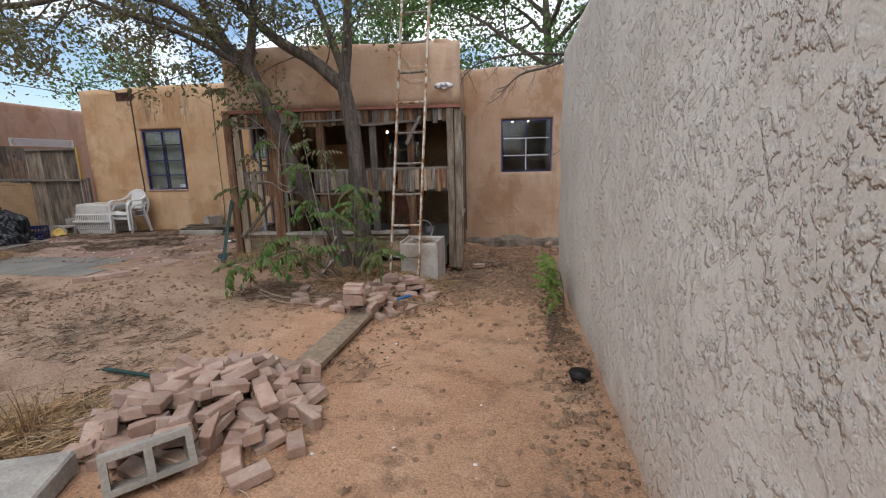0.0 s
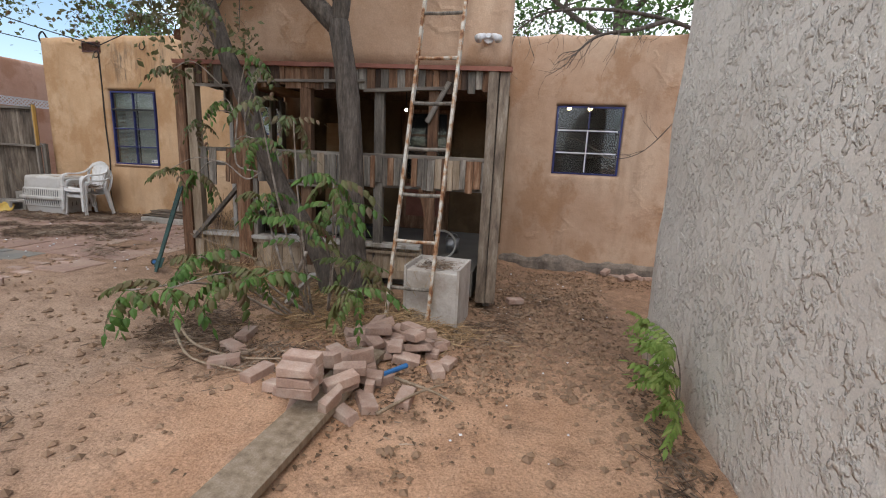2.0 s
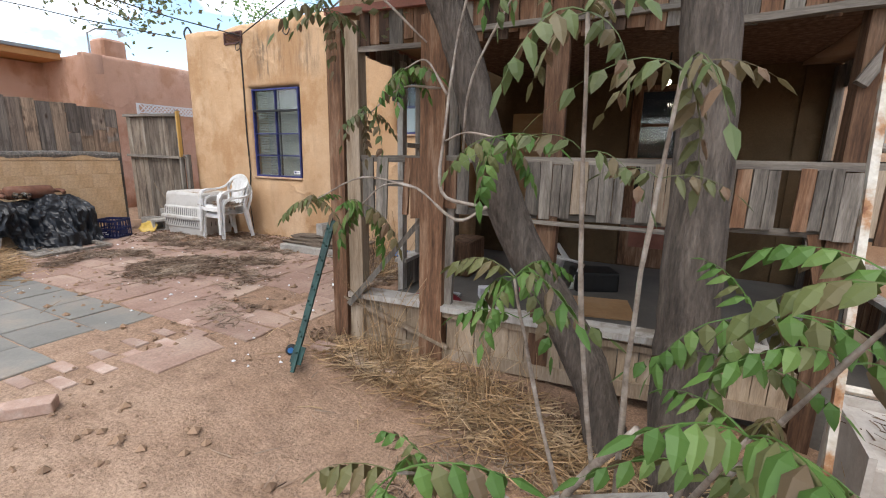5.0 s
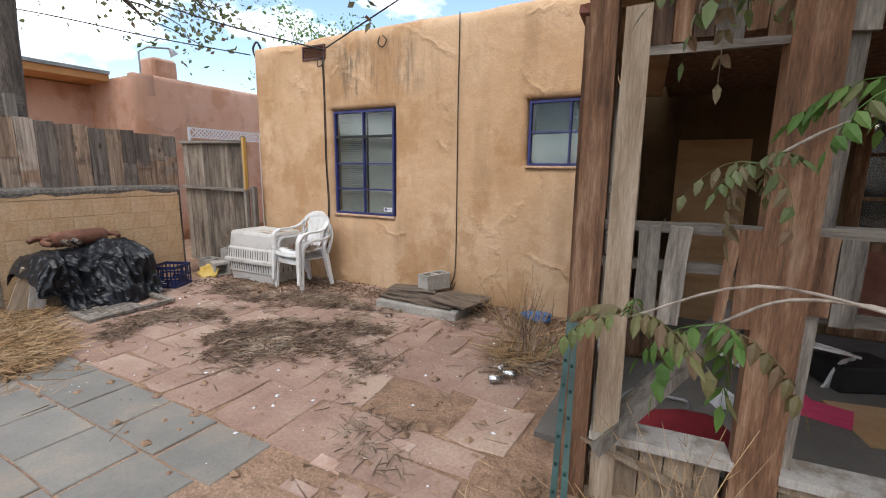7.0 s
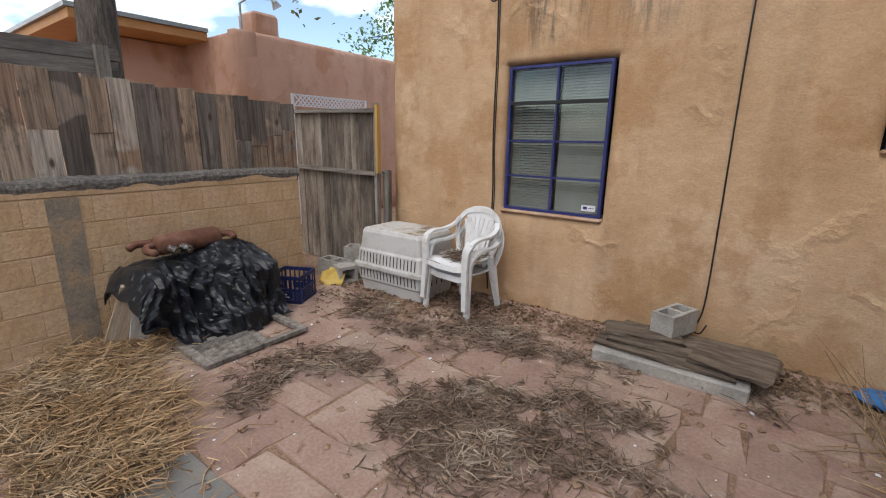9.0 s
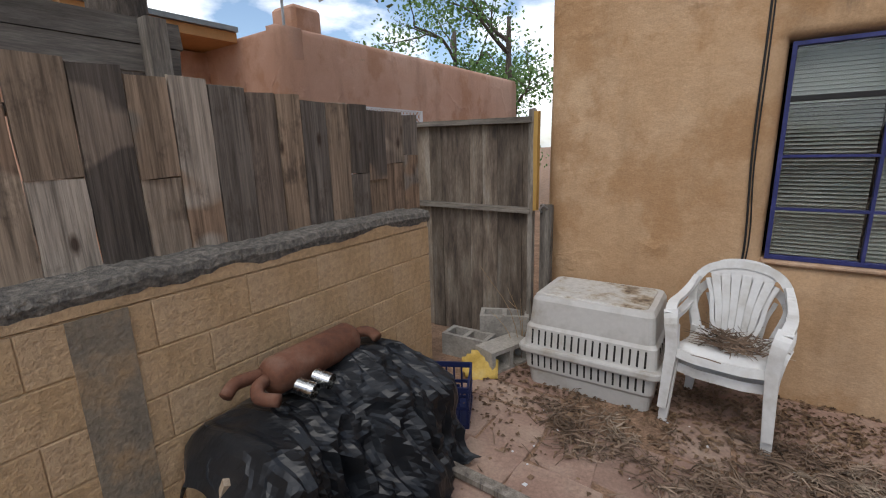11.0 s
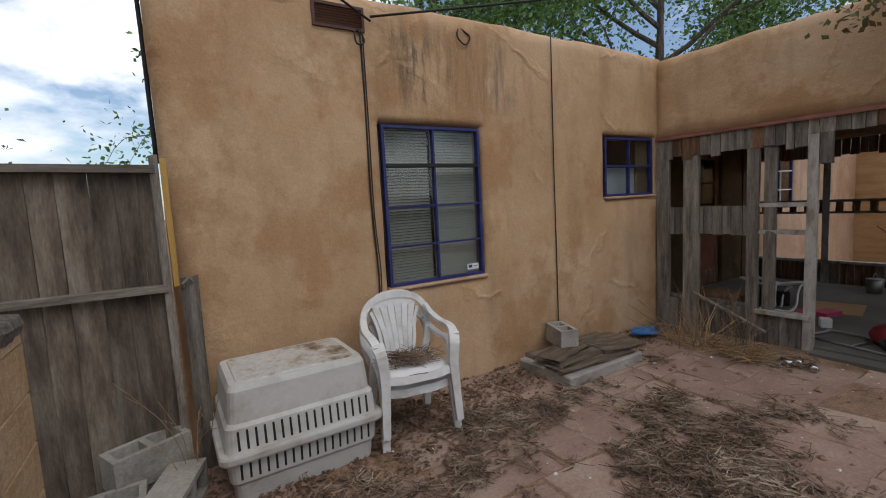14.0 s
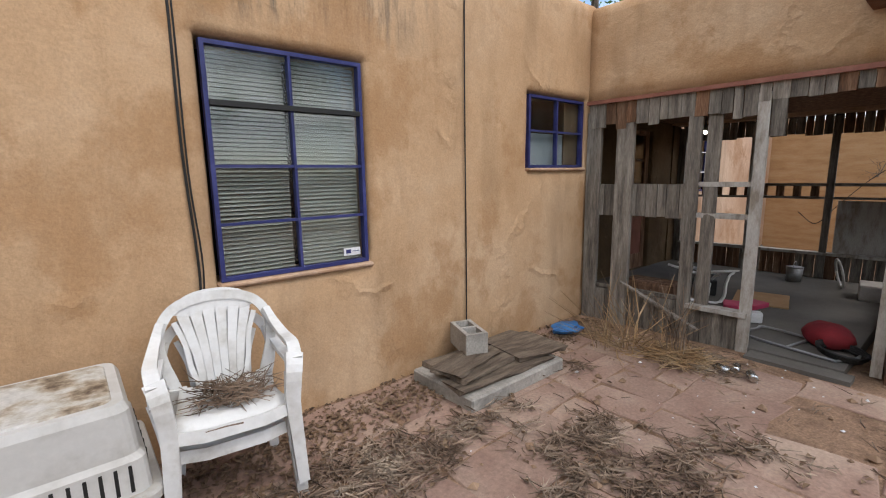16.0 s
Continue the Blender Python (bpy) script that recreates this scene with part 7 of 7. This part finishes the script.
# suckers growing from the leaning trunk
suckers = thing("trunk_suckers", pose(0.17, -0.08, 0), "pale leafy shoots growing off the leaning trunk", "shoots")
rng = random.Random(12)
for pts, n, size, meshes in (
        ([(-2.98, 6.03, 1.05), (-3.12, 5.98, 0.98), (-3.35, 6.0, 1.12), (-3.6, 6.08, 1.12), (-3.78, 6.12, 1.0)], 4, 0.85, FRONDS), ([(-3.35, 6.0, 1.12), (-3.7, 6.02, 1.16), (-4.02, 6.0, 1.02)], 4, 0.75, FRONDS),
        ([(-3.0, 6.0, 1.05), (-3.17, 5.92, 1.12), (-3.14, 5.9, 1.45), (-3.10, 5.92, 1.8), (-3.0, 5.9, 2.1)], 4, 0.75, FRONDS), ([(-3.14, 5.9, 1.55), (-3.3, 6.0, 1.72), (-3.45, 6.05, 1.70)], 4, 0.8, FRONDS),
        ([(-3.14, 5.9, 1.35), (-3.0, 5.8, 1.38), (-2.85, 5.75, 1.36)], 4, 0.8, FRONDS), ([(-3.25, 6.05, 1.6), (-3.5, 6.1, 1.62), (-3.72, 6.12, 1.5)], 5, 0.75, FRONDS_DULL),
        ([(-3.3, 6.0, 1.8), (-3.6, 5.95, 2.05), (-3.85, 5.95, 1.98)], 6, 0.9, FRONDS_DULL), ([(-3.4, 6.0, 2.2), (-3.6, 5.8, 2.4), (-3.75, 5.6, 2.35)], 7, 0.9, FRONDS_DULL),
        ([(-3.45, 6.0, 2.4), (-3.3, 5.7, 2.55), (-3.15, 5.5, 2.4)], 6, 0.9, FRONDS_DULL), ([(-3.55, 5.9, 2.7), (-3.9, 5.6, 2.75), (-4.15, 5.5, 2.65)], 6, 0.95, FRONDS_DULL), ([(-3.1, 6.0, 1.3), (-3.0, 5.85, 1.6), (-2.75, 5.75, 1.95)], 4, 0.7, FRONDS_DULL)):
    c = stem(suckers, pts, 0.010 if pts[0][2] < 1.1 else 0.006, 0.004, M_STEM, "shoot")
    rosette(suckers, c[-1], meshes, n + 1, rng, size * 1.05, (-45, 30))


def far_tree(x, y, z0, height, crown, seed, per, leaf, lean=(0, 0), material=None, label="leafy green tree behind the house", depth=2, r0=0.22, start=0.35, limbs=8):
    root = thing("tree", Matrix(), label, "tree", "trees around the yard")
    r = random.Random(seed)
    top = Vector((x + lean[0], y + lean[1], z0 + height))
    c = limb(root, [(x, y, z0), (x + 0.2 * lean[0], y + 0.2 * lean[1], z0 + height * 0.3), tuple(Vector((x, y, z0)).lerp(top, 0.65)), tuple(top)], r0, r0 * 0.25, "trunk", 10, 0.02)
    bm = bmesh.new()
    pts = []
    for k in range(limbs):
        p = c[int(len(c) * (start + (0.95 - start) * k / limbs))]
        a = r.uniform(0, 6.283)
        d = Vector((math.cos(a), math.sin(a), r.uniform(0.1, 0.9))).normalized()
        twigs_from(bm, p, d, crown * r.uniform(0.7, 1.1), r0 * 0.3, depth, r, pts, 32, 0.05, 6)
    part("crown_wood", bm, M_BARK, root)
    leaf_cloud("crown", pts, per, crown * 0.17, leaf, material or M_LEAF_FAR, seed, root)
    return root


far_tree(1.6, 12.8, -0.4, 7.0, 2.6, 3, 60, 0.12, (-0.6, -0.6), label="dense green tree rising behind the back wall", limbs=10, start=0.52)
far_tree(-3.2, 15.5, -0.3, 7.5, 2.6, 4, 55, 0.13, label="tall green tree behind the porch roof", limbs=10)
far_tree(5.5, 12.5, -0.4, 7.0, 2.4, 8, 50, 0.13, limbs=9, start=0.5)
far_tree(-6.5, 19.0, -0.3, 6.5, 2.4, 6, 26, 0.14)
far_tree(-13.8, 17.5, -0.3, 5.4, 1.7, 7, 16, 0.13, material=M_LEAF_FAR, label="airy pale green tree beyond the fence")
far_tree(-17.5, 20.5, -0.3, 6.2, 2.2, 9, 26, 0.15)
far_tree(-11.5, 6.9, -0.2, 7.0, 1.9, 11, 22, 0.10, (0.0, 0.25), M_LEAF_DULL, "big rough-barked tree just beyond the board fence", 2, 0.27, 0.6, 9)
far_tree(-15.0, 2.0, -0.2, 6.0, 2.2, 13, 18, 0.12, label="leafy tree beyond the block wall")

# bare limb reaching over the back wall
over = thing("overhanging_branch", Matrix(), "bare twisted branch hanging over the roof corner", "branch")
rng = random.Random(8)
bm = bmesh.new()
junk = []
for pts in ([(2.4, 10.2, 3.3), (1.4, 9.0, 3.25), (0.5, 8.2, 3.15), (-0.2, 7.6, 2.95), (-0.5, 7.3, 2.7)], [(1.4, 9.0, 3.25), (0.9, 8.3, 2.95), (0.4, 7.8, 2.75), (0.1, 7.5, 2.45)]):
    c = limb(over, pts, 0.035, 0.008, "limb", 7)
    for k in range(5, len(c)):
        d = (c[k] - c[k - 1]).normalized()
        twigs_from(bm, c[k], (d + Vector((rng.uniform(-0.8, 0.8), rng.uniform(-0.8, 0.8), rng.uniform(-0.9, 0.6)))).normalized(), rng.uniform(0.25, 0.5), 0.007, 1, rng, junk, 40, 0.3, 4)
c = limb(over, [(1.3, 7.2, 1.9), (0.95, 7.3, 1.45), (0.6, 7.3, 1.35), (0.35, 7.25, 1.5)], 0.006, 0.003, "limb", 6)
for k in range(4, len(c), 2):
    twigs_from(bm, c[k], Vector((-0.6, 0, rng.uniform(-0.5, 0.8))).normalized(), 0.25, 0.004, 1, rng, junk, 40, 0.1, 3)
part("twig_mass", bm, M_BARK, over)

# dry weeds
rng = random.Random(14)
for x, y, n, h, nm in ((-4.75, 7.72, 22, 0.55, "dry_weed"), (-4.6, 7.85, 12, 0.4, "dry_weed"), (-3.6, 6.25, 22, 0.6, "dry_weed"), (-2.9, 6.2, 16, 0.5, "dry_weed"), (-5.0, 8.2, 12, 0.35, "dry_weed"), (-2.6, 1.9, 26, 0.4, "dry_weed"), (-9.2, 8.5, 7, 0.7, "dry_weed"), (-1.2, 6.0, 10, 0.45, "dry_weed")):
    weed = thing(nm, pose(x, y, ground_z(x, y)), "dry straw-coloured weed stalks", "weed", "dry weeds")
    bm = bmesh.new()
    for _ in range(n):
        a, q = rng.uniform(0, 6.283), rng.uniform(0.1, 0.55)
        b = Vector((rng.uniform(-0.08, 0.08), rng.uniform(-0.08, 0.08), -0.02))
        hh = h * rng.uniform(0.5, 1.1)
        e = b + Vector((math.cos(a) * q * hh, math.sin(a) * q * hh, hh))
        m = (b + e) / 2 + Vector((-math.cos(a) * 0.08 * hh, -math.sin(a) * 0.08 * hh, 0.05 * hh))
        tube(bm, curve_pts([b, m, e], 3), [0.003, 0.0028, 0.0026, 0.0024, 0.002, 0.0016, 0.001], 4)
        for _ in range(2):
            s = m.lerp(e, rng.random())
            tube(bm, [s, s + Vector((rng.uniform(-1, 1), rng.uniform(-1, 1), rng.uniform(0.2, 1))) * 0.10 * h], [0.0016, 0.0008], 3)
    part("stalk_tuft", bm, M_STRAW if "4.7" not in str(x) else M_TWIG, weed)


# ---- litter ----
TWIG_SPOTS = [(-6.7, 6.95, 1.2, 0.6, 22), (-7.2, 7.3, 0.8, 0.5, 9), (-6.85, 7.15, 0.45, 0.25, 9), (-6.3, 7.5, 0.4, 0.22, 7), (-7.0, 6.75, 0.5, 0.25, 7), (-7.3, 8.05, 0.7, 0.25, 10), (-8.2, 7.85, 0.5, 0.35, 9), (-8.1, 6.6, 0.3, 0.5, 7), (-6.0, 7.0, 0.35, 0.25, 3), (-5.1, 8.1, 0.5, 0.3, 6), (-4.75, 7.6, 0.25, 0.4, 4), (-6.6, 8.0, 0.4, 0.25, 4), (-8.9, 7.9, 0.4, 0.4, 6),
              (-7.6, 7.2, 0.5, 0.3, 4), (-5.3, 3.7, 1.2, 0.6, 13), (-6.4, 4.1, 0.9, 0.4, 6), (-4.2, 3.4, 0.8, 0.5, 5), (-2.3, 5.6, 0.8, 0.5, 9), (-1.2, 5.6, 0.7, 0.4, 6), (-2.4, 2.2, 0.6, 0.6, 6), (-1.1, 3.6, 0.35, 1.0, 4), (-1.3, 2.0, 0.3, 0.5, 3), (-9.2, 6.1, 0.5, 0.5, 4), (-5.0, 6.4, 0.35, 0.4, 2.5), (0.65, 4.0, 0.12, 1.6, 3), (-2.9, 4.9, 0.7, 0.5, 8), (-2.3, 4.8, 0.8, 0.5, 12), (0.0, 7.2, 0.6, 1.3, 6), (-0.6, 6.2, 0.5, 0.6, 5), (-3.3, 3.2, 0.7, 0.6, 7)]
sticks("twig_litter", TWIG_SPOTS, 26000, (0.03, 0.13), 0.0036, M_TWIG, "strewn grey-brown dry twigs", 51, 0.03, 5, clump=True)
STRAW_SPOTS = [(-8.55, 5.7, 0.7, 0.4, 16), (-9.2, 5.9, 0.4, 0.4, 6), (-8.1, 5.6, 0.35, 0.25, 5), (-3.3, 6.2, 0.8, 0.2, 8), (-2.3, 6.0, 0.8, 0.25, 6), (-2.55, 1.95, 0.35, 0.35, 6), (-1.75, 5.55, 0.6, 0.4, 5), (-4.8, 7.7, 0.2, 0.25, 3), (-1.0, 5.7, 0.4, 0.3, 3), (-3.2, 1.6, 0.6, 0.5, 3)]
sticks("dry_grass_litter", STRAW_SPOTS, 12000, (0.06, 0.22), 0.0032, M_STRAW, "matted straw-coloured dry grass", 52, 0.05, 9)

sticks("weed_stalks", [(-4.85, 8.12, 0.22, 0.22, 1)], 70, (0.25, 0.75), 0.0035, M_STRAW, "tall dry weed stalks by the porch corner", 53, 0.01, 55)
sticks("bed_stalks", [(-3.2, 6.12, 0.8, 0.08, 1)], 60, (0.2, 0.6), 0.0028, M_STRAW, "thin dry stalks rising before the porch", 54, 0.01, 60)


def leaf_litter(name, spots, n, size, material, label, seed, clump=False):
    r = random.Random(seed)
    verts, faces = [], []
    total = sum(s[4] for s in spots)
    for x, y, rx, ry, wgt in spots:
        for _ in range(int(n * wgt / total)):
            px, py = x + rx * r.uniform(-1, 1), y + ry * max(-1.3, min(1.3, r.gauss(0, 0.5)))
            if clump and not clumped(px, py, r):
                continue
            z = top_z(px, py) + r.uniform(0.002, 0.012)
            s, a = size * r.uniform(0.5, 1.3), r.uniform(0, 6.283)
            d, e = Vector((math.cos(a), math.sin(a), r.uniform(-0.15, 0.35))), Vector((-math.sin(a), math.cos(a), r.uniform(-0.3, 0.3)))
            k = len(verts)
            p = Vector((px, py, z))
            for q in (p, p + d * s * 0.5 + e * s * 0.3 + Vector((0, 0, 0.3 * s)), p + d * s, p + d * s * 0.5 - e * s * 0.3 + Vector((0, 0, 0.2 * s))):
                verts.append(tuple(q))
            faces.extend([(k, k + 1, k + 2), (k, k + 2, k + 3)])
    me = bpy.data.meshes.new(name)
    me.from_pydata(verts, [], faces)
    me.materials.append(material)
    return tagged(new(name, me), label, "litter", kind="stuff")


leaf_litter("dead_leaf_litter", [(-6.9, 8.62, 1.6, 0.3, 26), (-5.1, 8.6, 0.7, 0.28, 10), (-8.2, 8.35, 1.0, 0.4, 13), (-3.3, 6.25, 1.0, 0.18, 7), (-2.0, 6.1, 0.9, 0.25, 5), (0.68, 3.8, 0.14, 2.0, 5), (0.0, 7.4, 0.75, 1.4, 26), (-8.6, 7.9, 0.7, 0.4, 5), (-5.2, 3.7, 1.5, 0.7, 7), (-1.0, 4.4, 0.4, 1.4, 4), (-2.2, 2.3, 0.9, 0.9, 4), (0.3, 5.2, 0.5, 0.8, 0.5), (0.9, 9.0, 1.1, 0.35, 9), (-2.3, 4.95, 0.9, 0.6, 8), (-0.7, 5.0, 0.5, 0.8, 6)], 12000, 0.034, M_DEADLEAF, "brown dead leaves blown over the ground", 61)

leaf_litter("dark_debris", TWIG_SPOTS[:14], 2600, 0.04, M_DEADLEAF, "dark rotted leaf bits under the twigs", 62, True)


def pebble_stuff(name, spots, n, size, material, label, seed):
    r = random.Random(seed)
    verts, faces = [], []
    oct_v = ((1, 0, 0), (0, 1, 0), (-1, 0, 0), (0, -1, 0), (0, 0, 1), (0, 0, -1))
    oct_f = ((0, 1, 4), (1, 2, 4), (2, 3, 4), (3, 0, 4), (1, 0, 5), (2, 1, 5), (3, 2, 5), (0, 3, 5))
    total = sum(s[4] for s in spots)
    for x, y, rx, ry, wgt in spots:
        for _ in range(int(n * wgt / total)):
            px, py = x + rx * r.uniform(-1, 1), y + ry * r.uniform(-1, 1)
            s = size * r.uniform(0.3, 1.0) ** 2 + 0.003
            p = Vector((px, py, top_z(px, py) + 0.2 * s))
            k, a = len(verts), r.uniform(0, 6.28)
            for v in oct_v:
                w = Matrix.Rotation(a, 3, "Z") @ Vector(v)
                verts.append(tuple(p + Vector((w.x * s * r.uniform(0.7, 1.2), w.y * s * r.uniform(0.7, 1.2), w.z * s * r.uniform(0.5, 0.8)))))
            faces.extend(tuple(k + q for q in f) for f in oct_f)
    me = bpy.data.meshes.new(name)
    me.from_pydata(verts, [], faces)
    me.materials.append(material)
    return tagged(new(name, me), label, "gravel", kind="stuff")


M_CLOD = surface("dirt_clod", [(0.22, 0.14, 0.09), (0.32, 0.205, 0.13), (0.40, 0.265, 0.17)], 5.0, fine=60.0, rough=0.95, bump=0.3, isle=0.25)
pebble_stuff("dirt_clods", [(0.0, 7.6, 0.9, 1.6, 22), (-0.3, 5.6, 0.8, 0.9, 10), (-0.5, 3.2, 1.0, 2.0, 2.5), (0.6, 3.8, 0.2, 2.0, 4), (-3.5, 4.0, 1.6, 1.2, 5), (-1.6, 5.8, 0.8, 0.6, 3), (-6.5, 7.0, 2.4, 1.5, 3)], 6000, 0.034, M_CLOD, "loose clods of dry dirt", 71)
pebble_stuff("white_chips", [(-6.5, 7.0, 2.5, 1.4, 6), (-0.5, 3.5, 1.0, 2.0, 2), (0.0, 8.0, 0.9, 1.4, 3)], 260, 0.014, M_WHITE, "small white paint and stone chips", 72)

# ---- paving ----
patio = thing("pavement", Matrix(), "worn red flagstone patio with dirt joints", "paving", kind="structure")
rng = random.Random(77)


def paver(x0, x1, y0, y1, mat, name, chip=0.02):
    z0, z1 = -0.045, rng.uniform(-0.001, 0.005)
    cx, cy = (x0 + x1) / 2, (y0 + y1) / 2
    g = 0.006
    pts = [(x0 + g, y0 + g), (cx + rng.uniform(-0.05, 0.05), y0 + g), (x1 - g, y0 + g), (x1 - g, cy + rng.uniform(-0.05, 0.05)), (x1 - g, y1 - g), (cx + rng.uniform(-0.05, 0.05), y1 - g), (x0 + g, y1 - g), (x0 + g, cy + rng.uniform(-0.05, 0.05))]
    pts = [(px - cx + rng.uniform(-chip, chip) * (0.35 if k % 2 else 1.0), py - cy + rng.uniform(-chip, chip) * (0.35 if k % 2 else 1.0)) for k, (px, py) in enumerate(pts)]
    bm = bmesh.new()
    lo = [bm.verts.new((px, py, z0)) for px, py in pts]
    mid = [bm.verts.new((px, py, z1 - 0.006)) for px, py in pts]
    hi = [bm.verts.new((px * 0.975, py * 0.975, z1)) for px, py in pts]
    for a, b in ((lo, mid), (mid, hi)):
        for k in range(8):
            bm.faces.new((a[k], a[(k + 1) % 8], b[(k + 1) % 8], b[k]))
    bm.faces.new(hi)
    ob = part(name, bm, mat, patio)
    ob.matrix_basis = pose(cx, cy, 0, rng.uniform(-0.15, 0.15), rng.uniform(-0.15, 0.15), rng.uniform(-0.8, 0.8))


y = 5.93
while y < 8.55:
    h = rng.uniform(0.42, 0.52)
    x = -9.5 + rng.uniform(-0.2, 0.2)
    while x < -4.62:
        w = min(rng.choice((0.32, 0.46, 0.5, 0.62, 0.7)), -4.42 - x)
        if w > 0.14 and rng.random() > 0.07:
            if w > 0.6 and rng.random() < 0.4:
                paver(x, x + w, y, y + h / 2, M_FLAG, "flagstone")
                paver(x, x + w, y + h / 2, y + h, M_FLAG, "flagstone")
            else:
                paver(x, x + w, y, y + h, M_FLAG, "flagstone", 0.035)
        x += w
    y += h
for j in range(3):
    for k in range(6):
        x = -8.05 + 0.46 * k + 0.1 * j
        if x + 0.45 < -5.28:
            paver(x, x + 0.455, 4.80 + 0.375 * j, 4.80 + 0.375 * (j + 1), M_GREYPAVE, "grey_paver", 0.006)
for k in range(14):
    a = k % 2
    paver(-5.28 + 0.21 * a, -5.08 + 0.21 * a, 4.9 + 0.075 * k * 1.35, 4.99 + 0.075 * k * 1.35, M_BRICK, "edging_brick", 0.006)
for x0, x1, y0, y1 in ((-8.9, -8.4, 5.0, 5.5), (-8.4, -8.05, 4.8, 5.4), (-4.95, -4.6, 5.35, 5.85), (-8.0, -7.5, 4.3, 4.78), (-7.3, -6.7, 4.35, 4.78)):
    paver(x0, x1, y0, y1, M_FLAG, "flagstone", 0.05)

cab_litter = sticks("cabinet_litter", [(-1.03, 6.13, 0.2, 0.2, 1)], 160, (0.03, 0.14), 0.0025, M_TWIG, "dead twigs and bits on the white cabinet", 91, 0.012, 6, base=0.232)
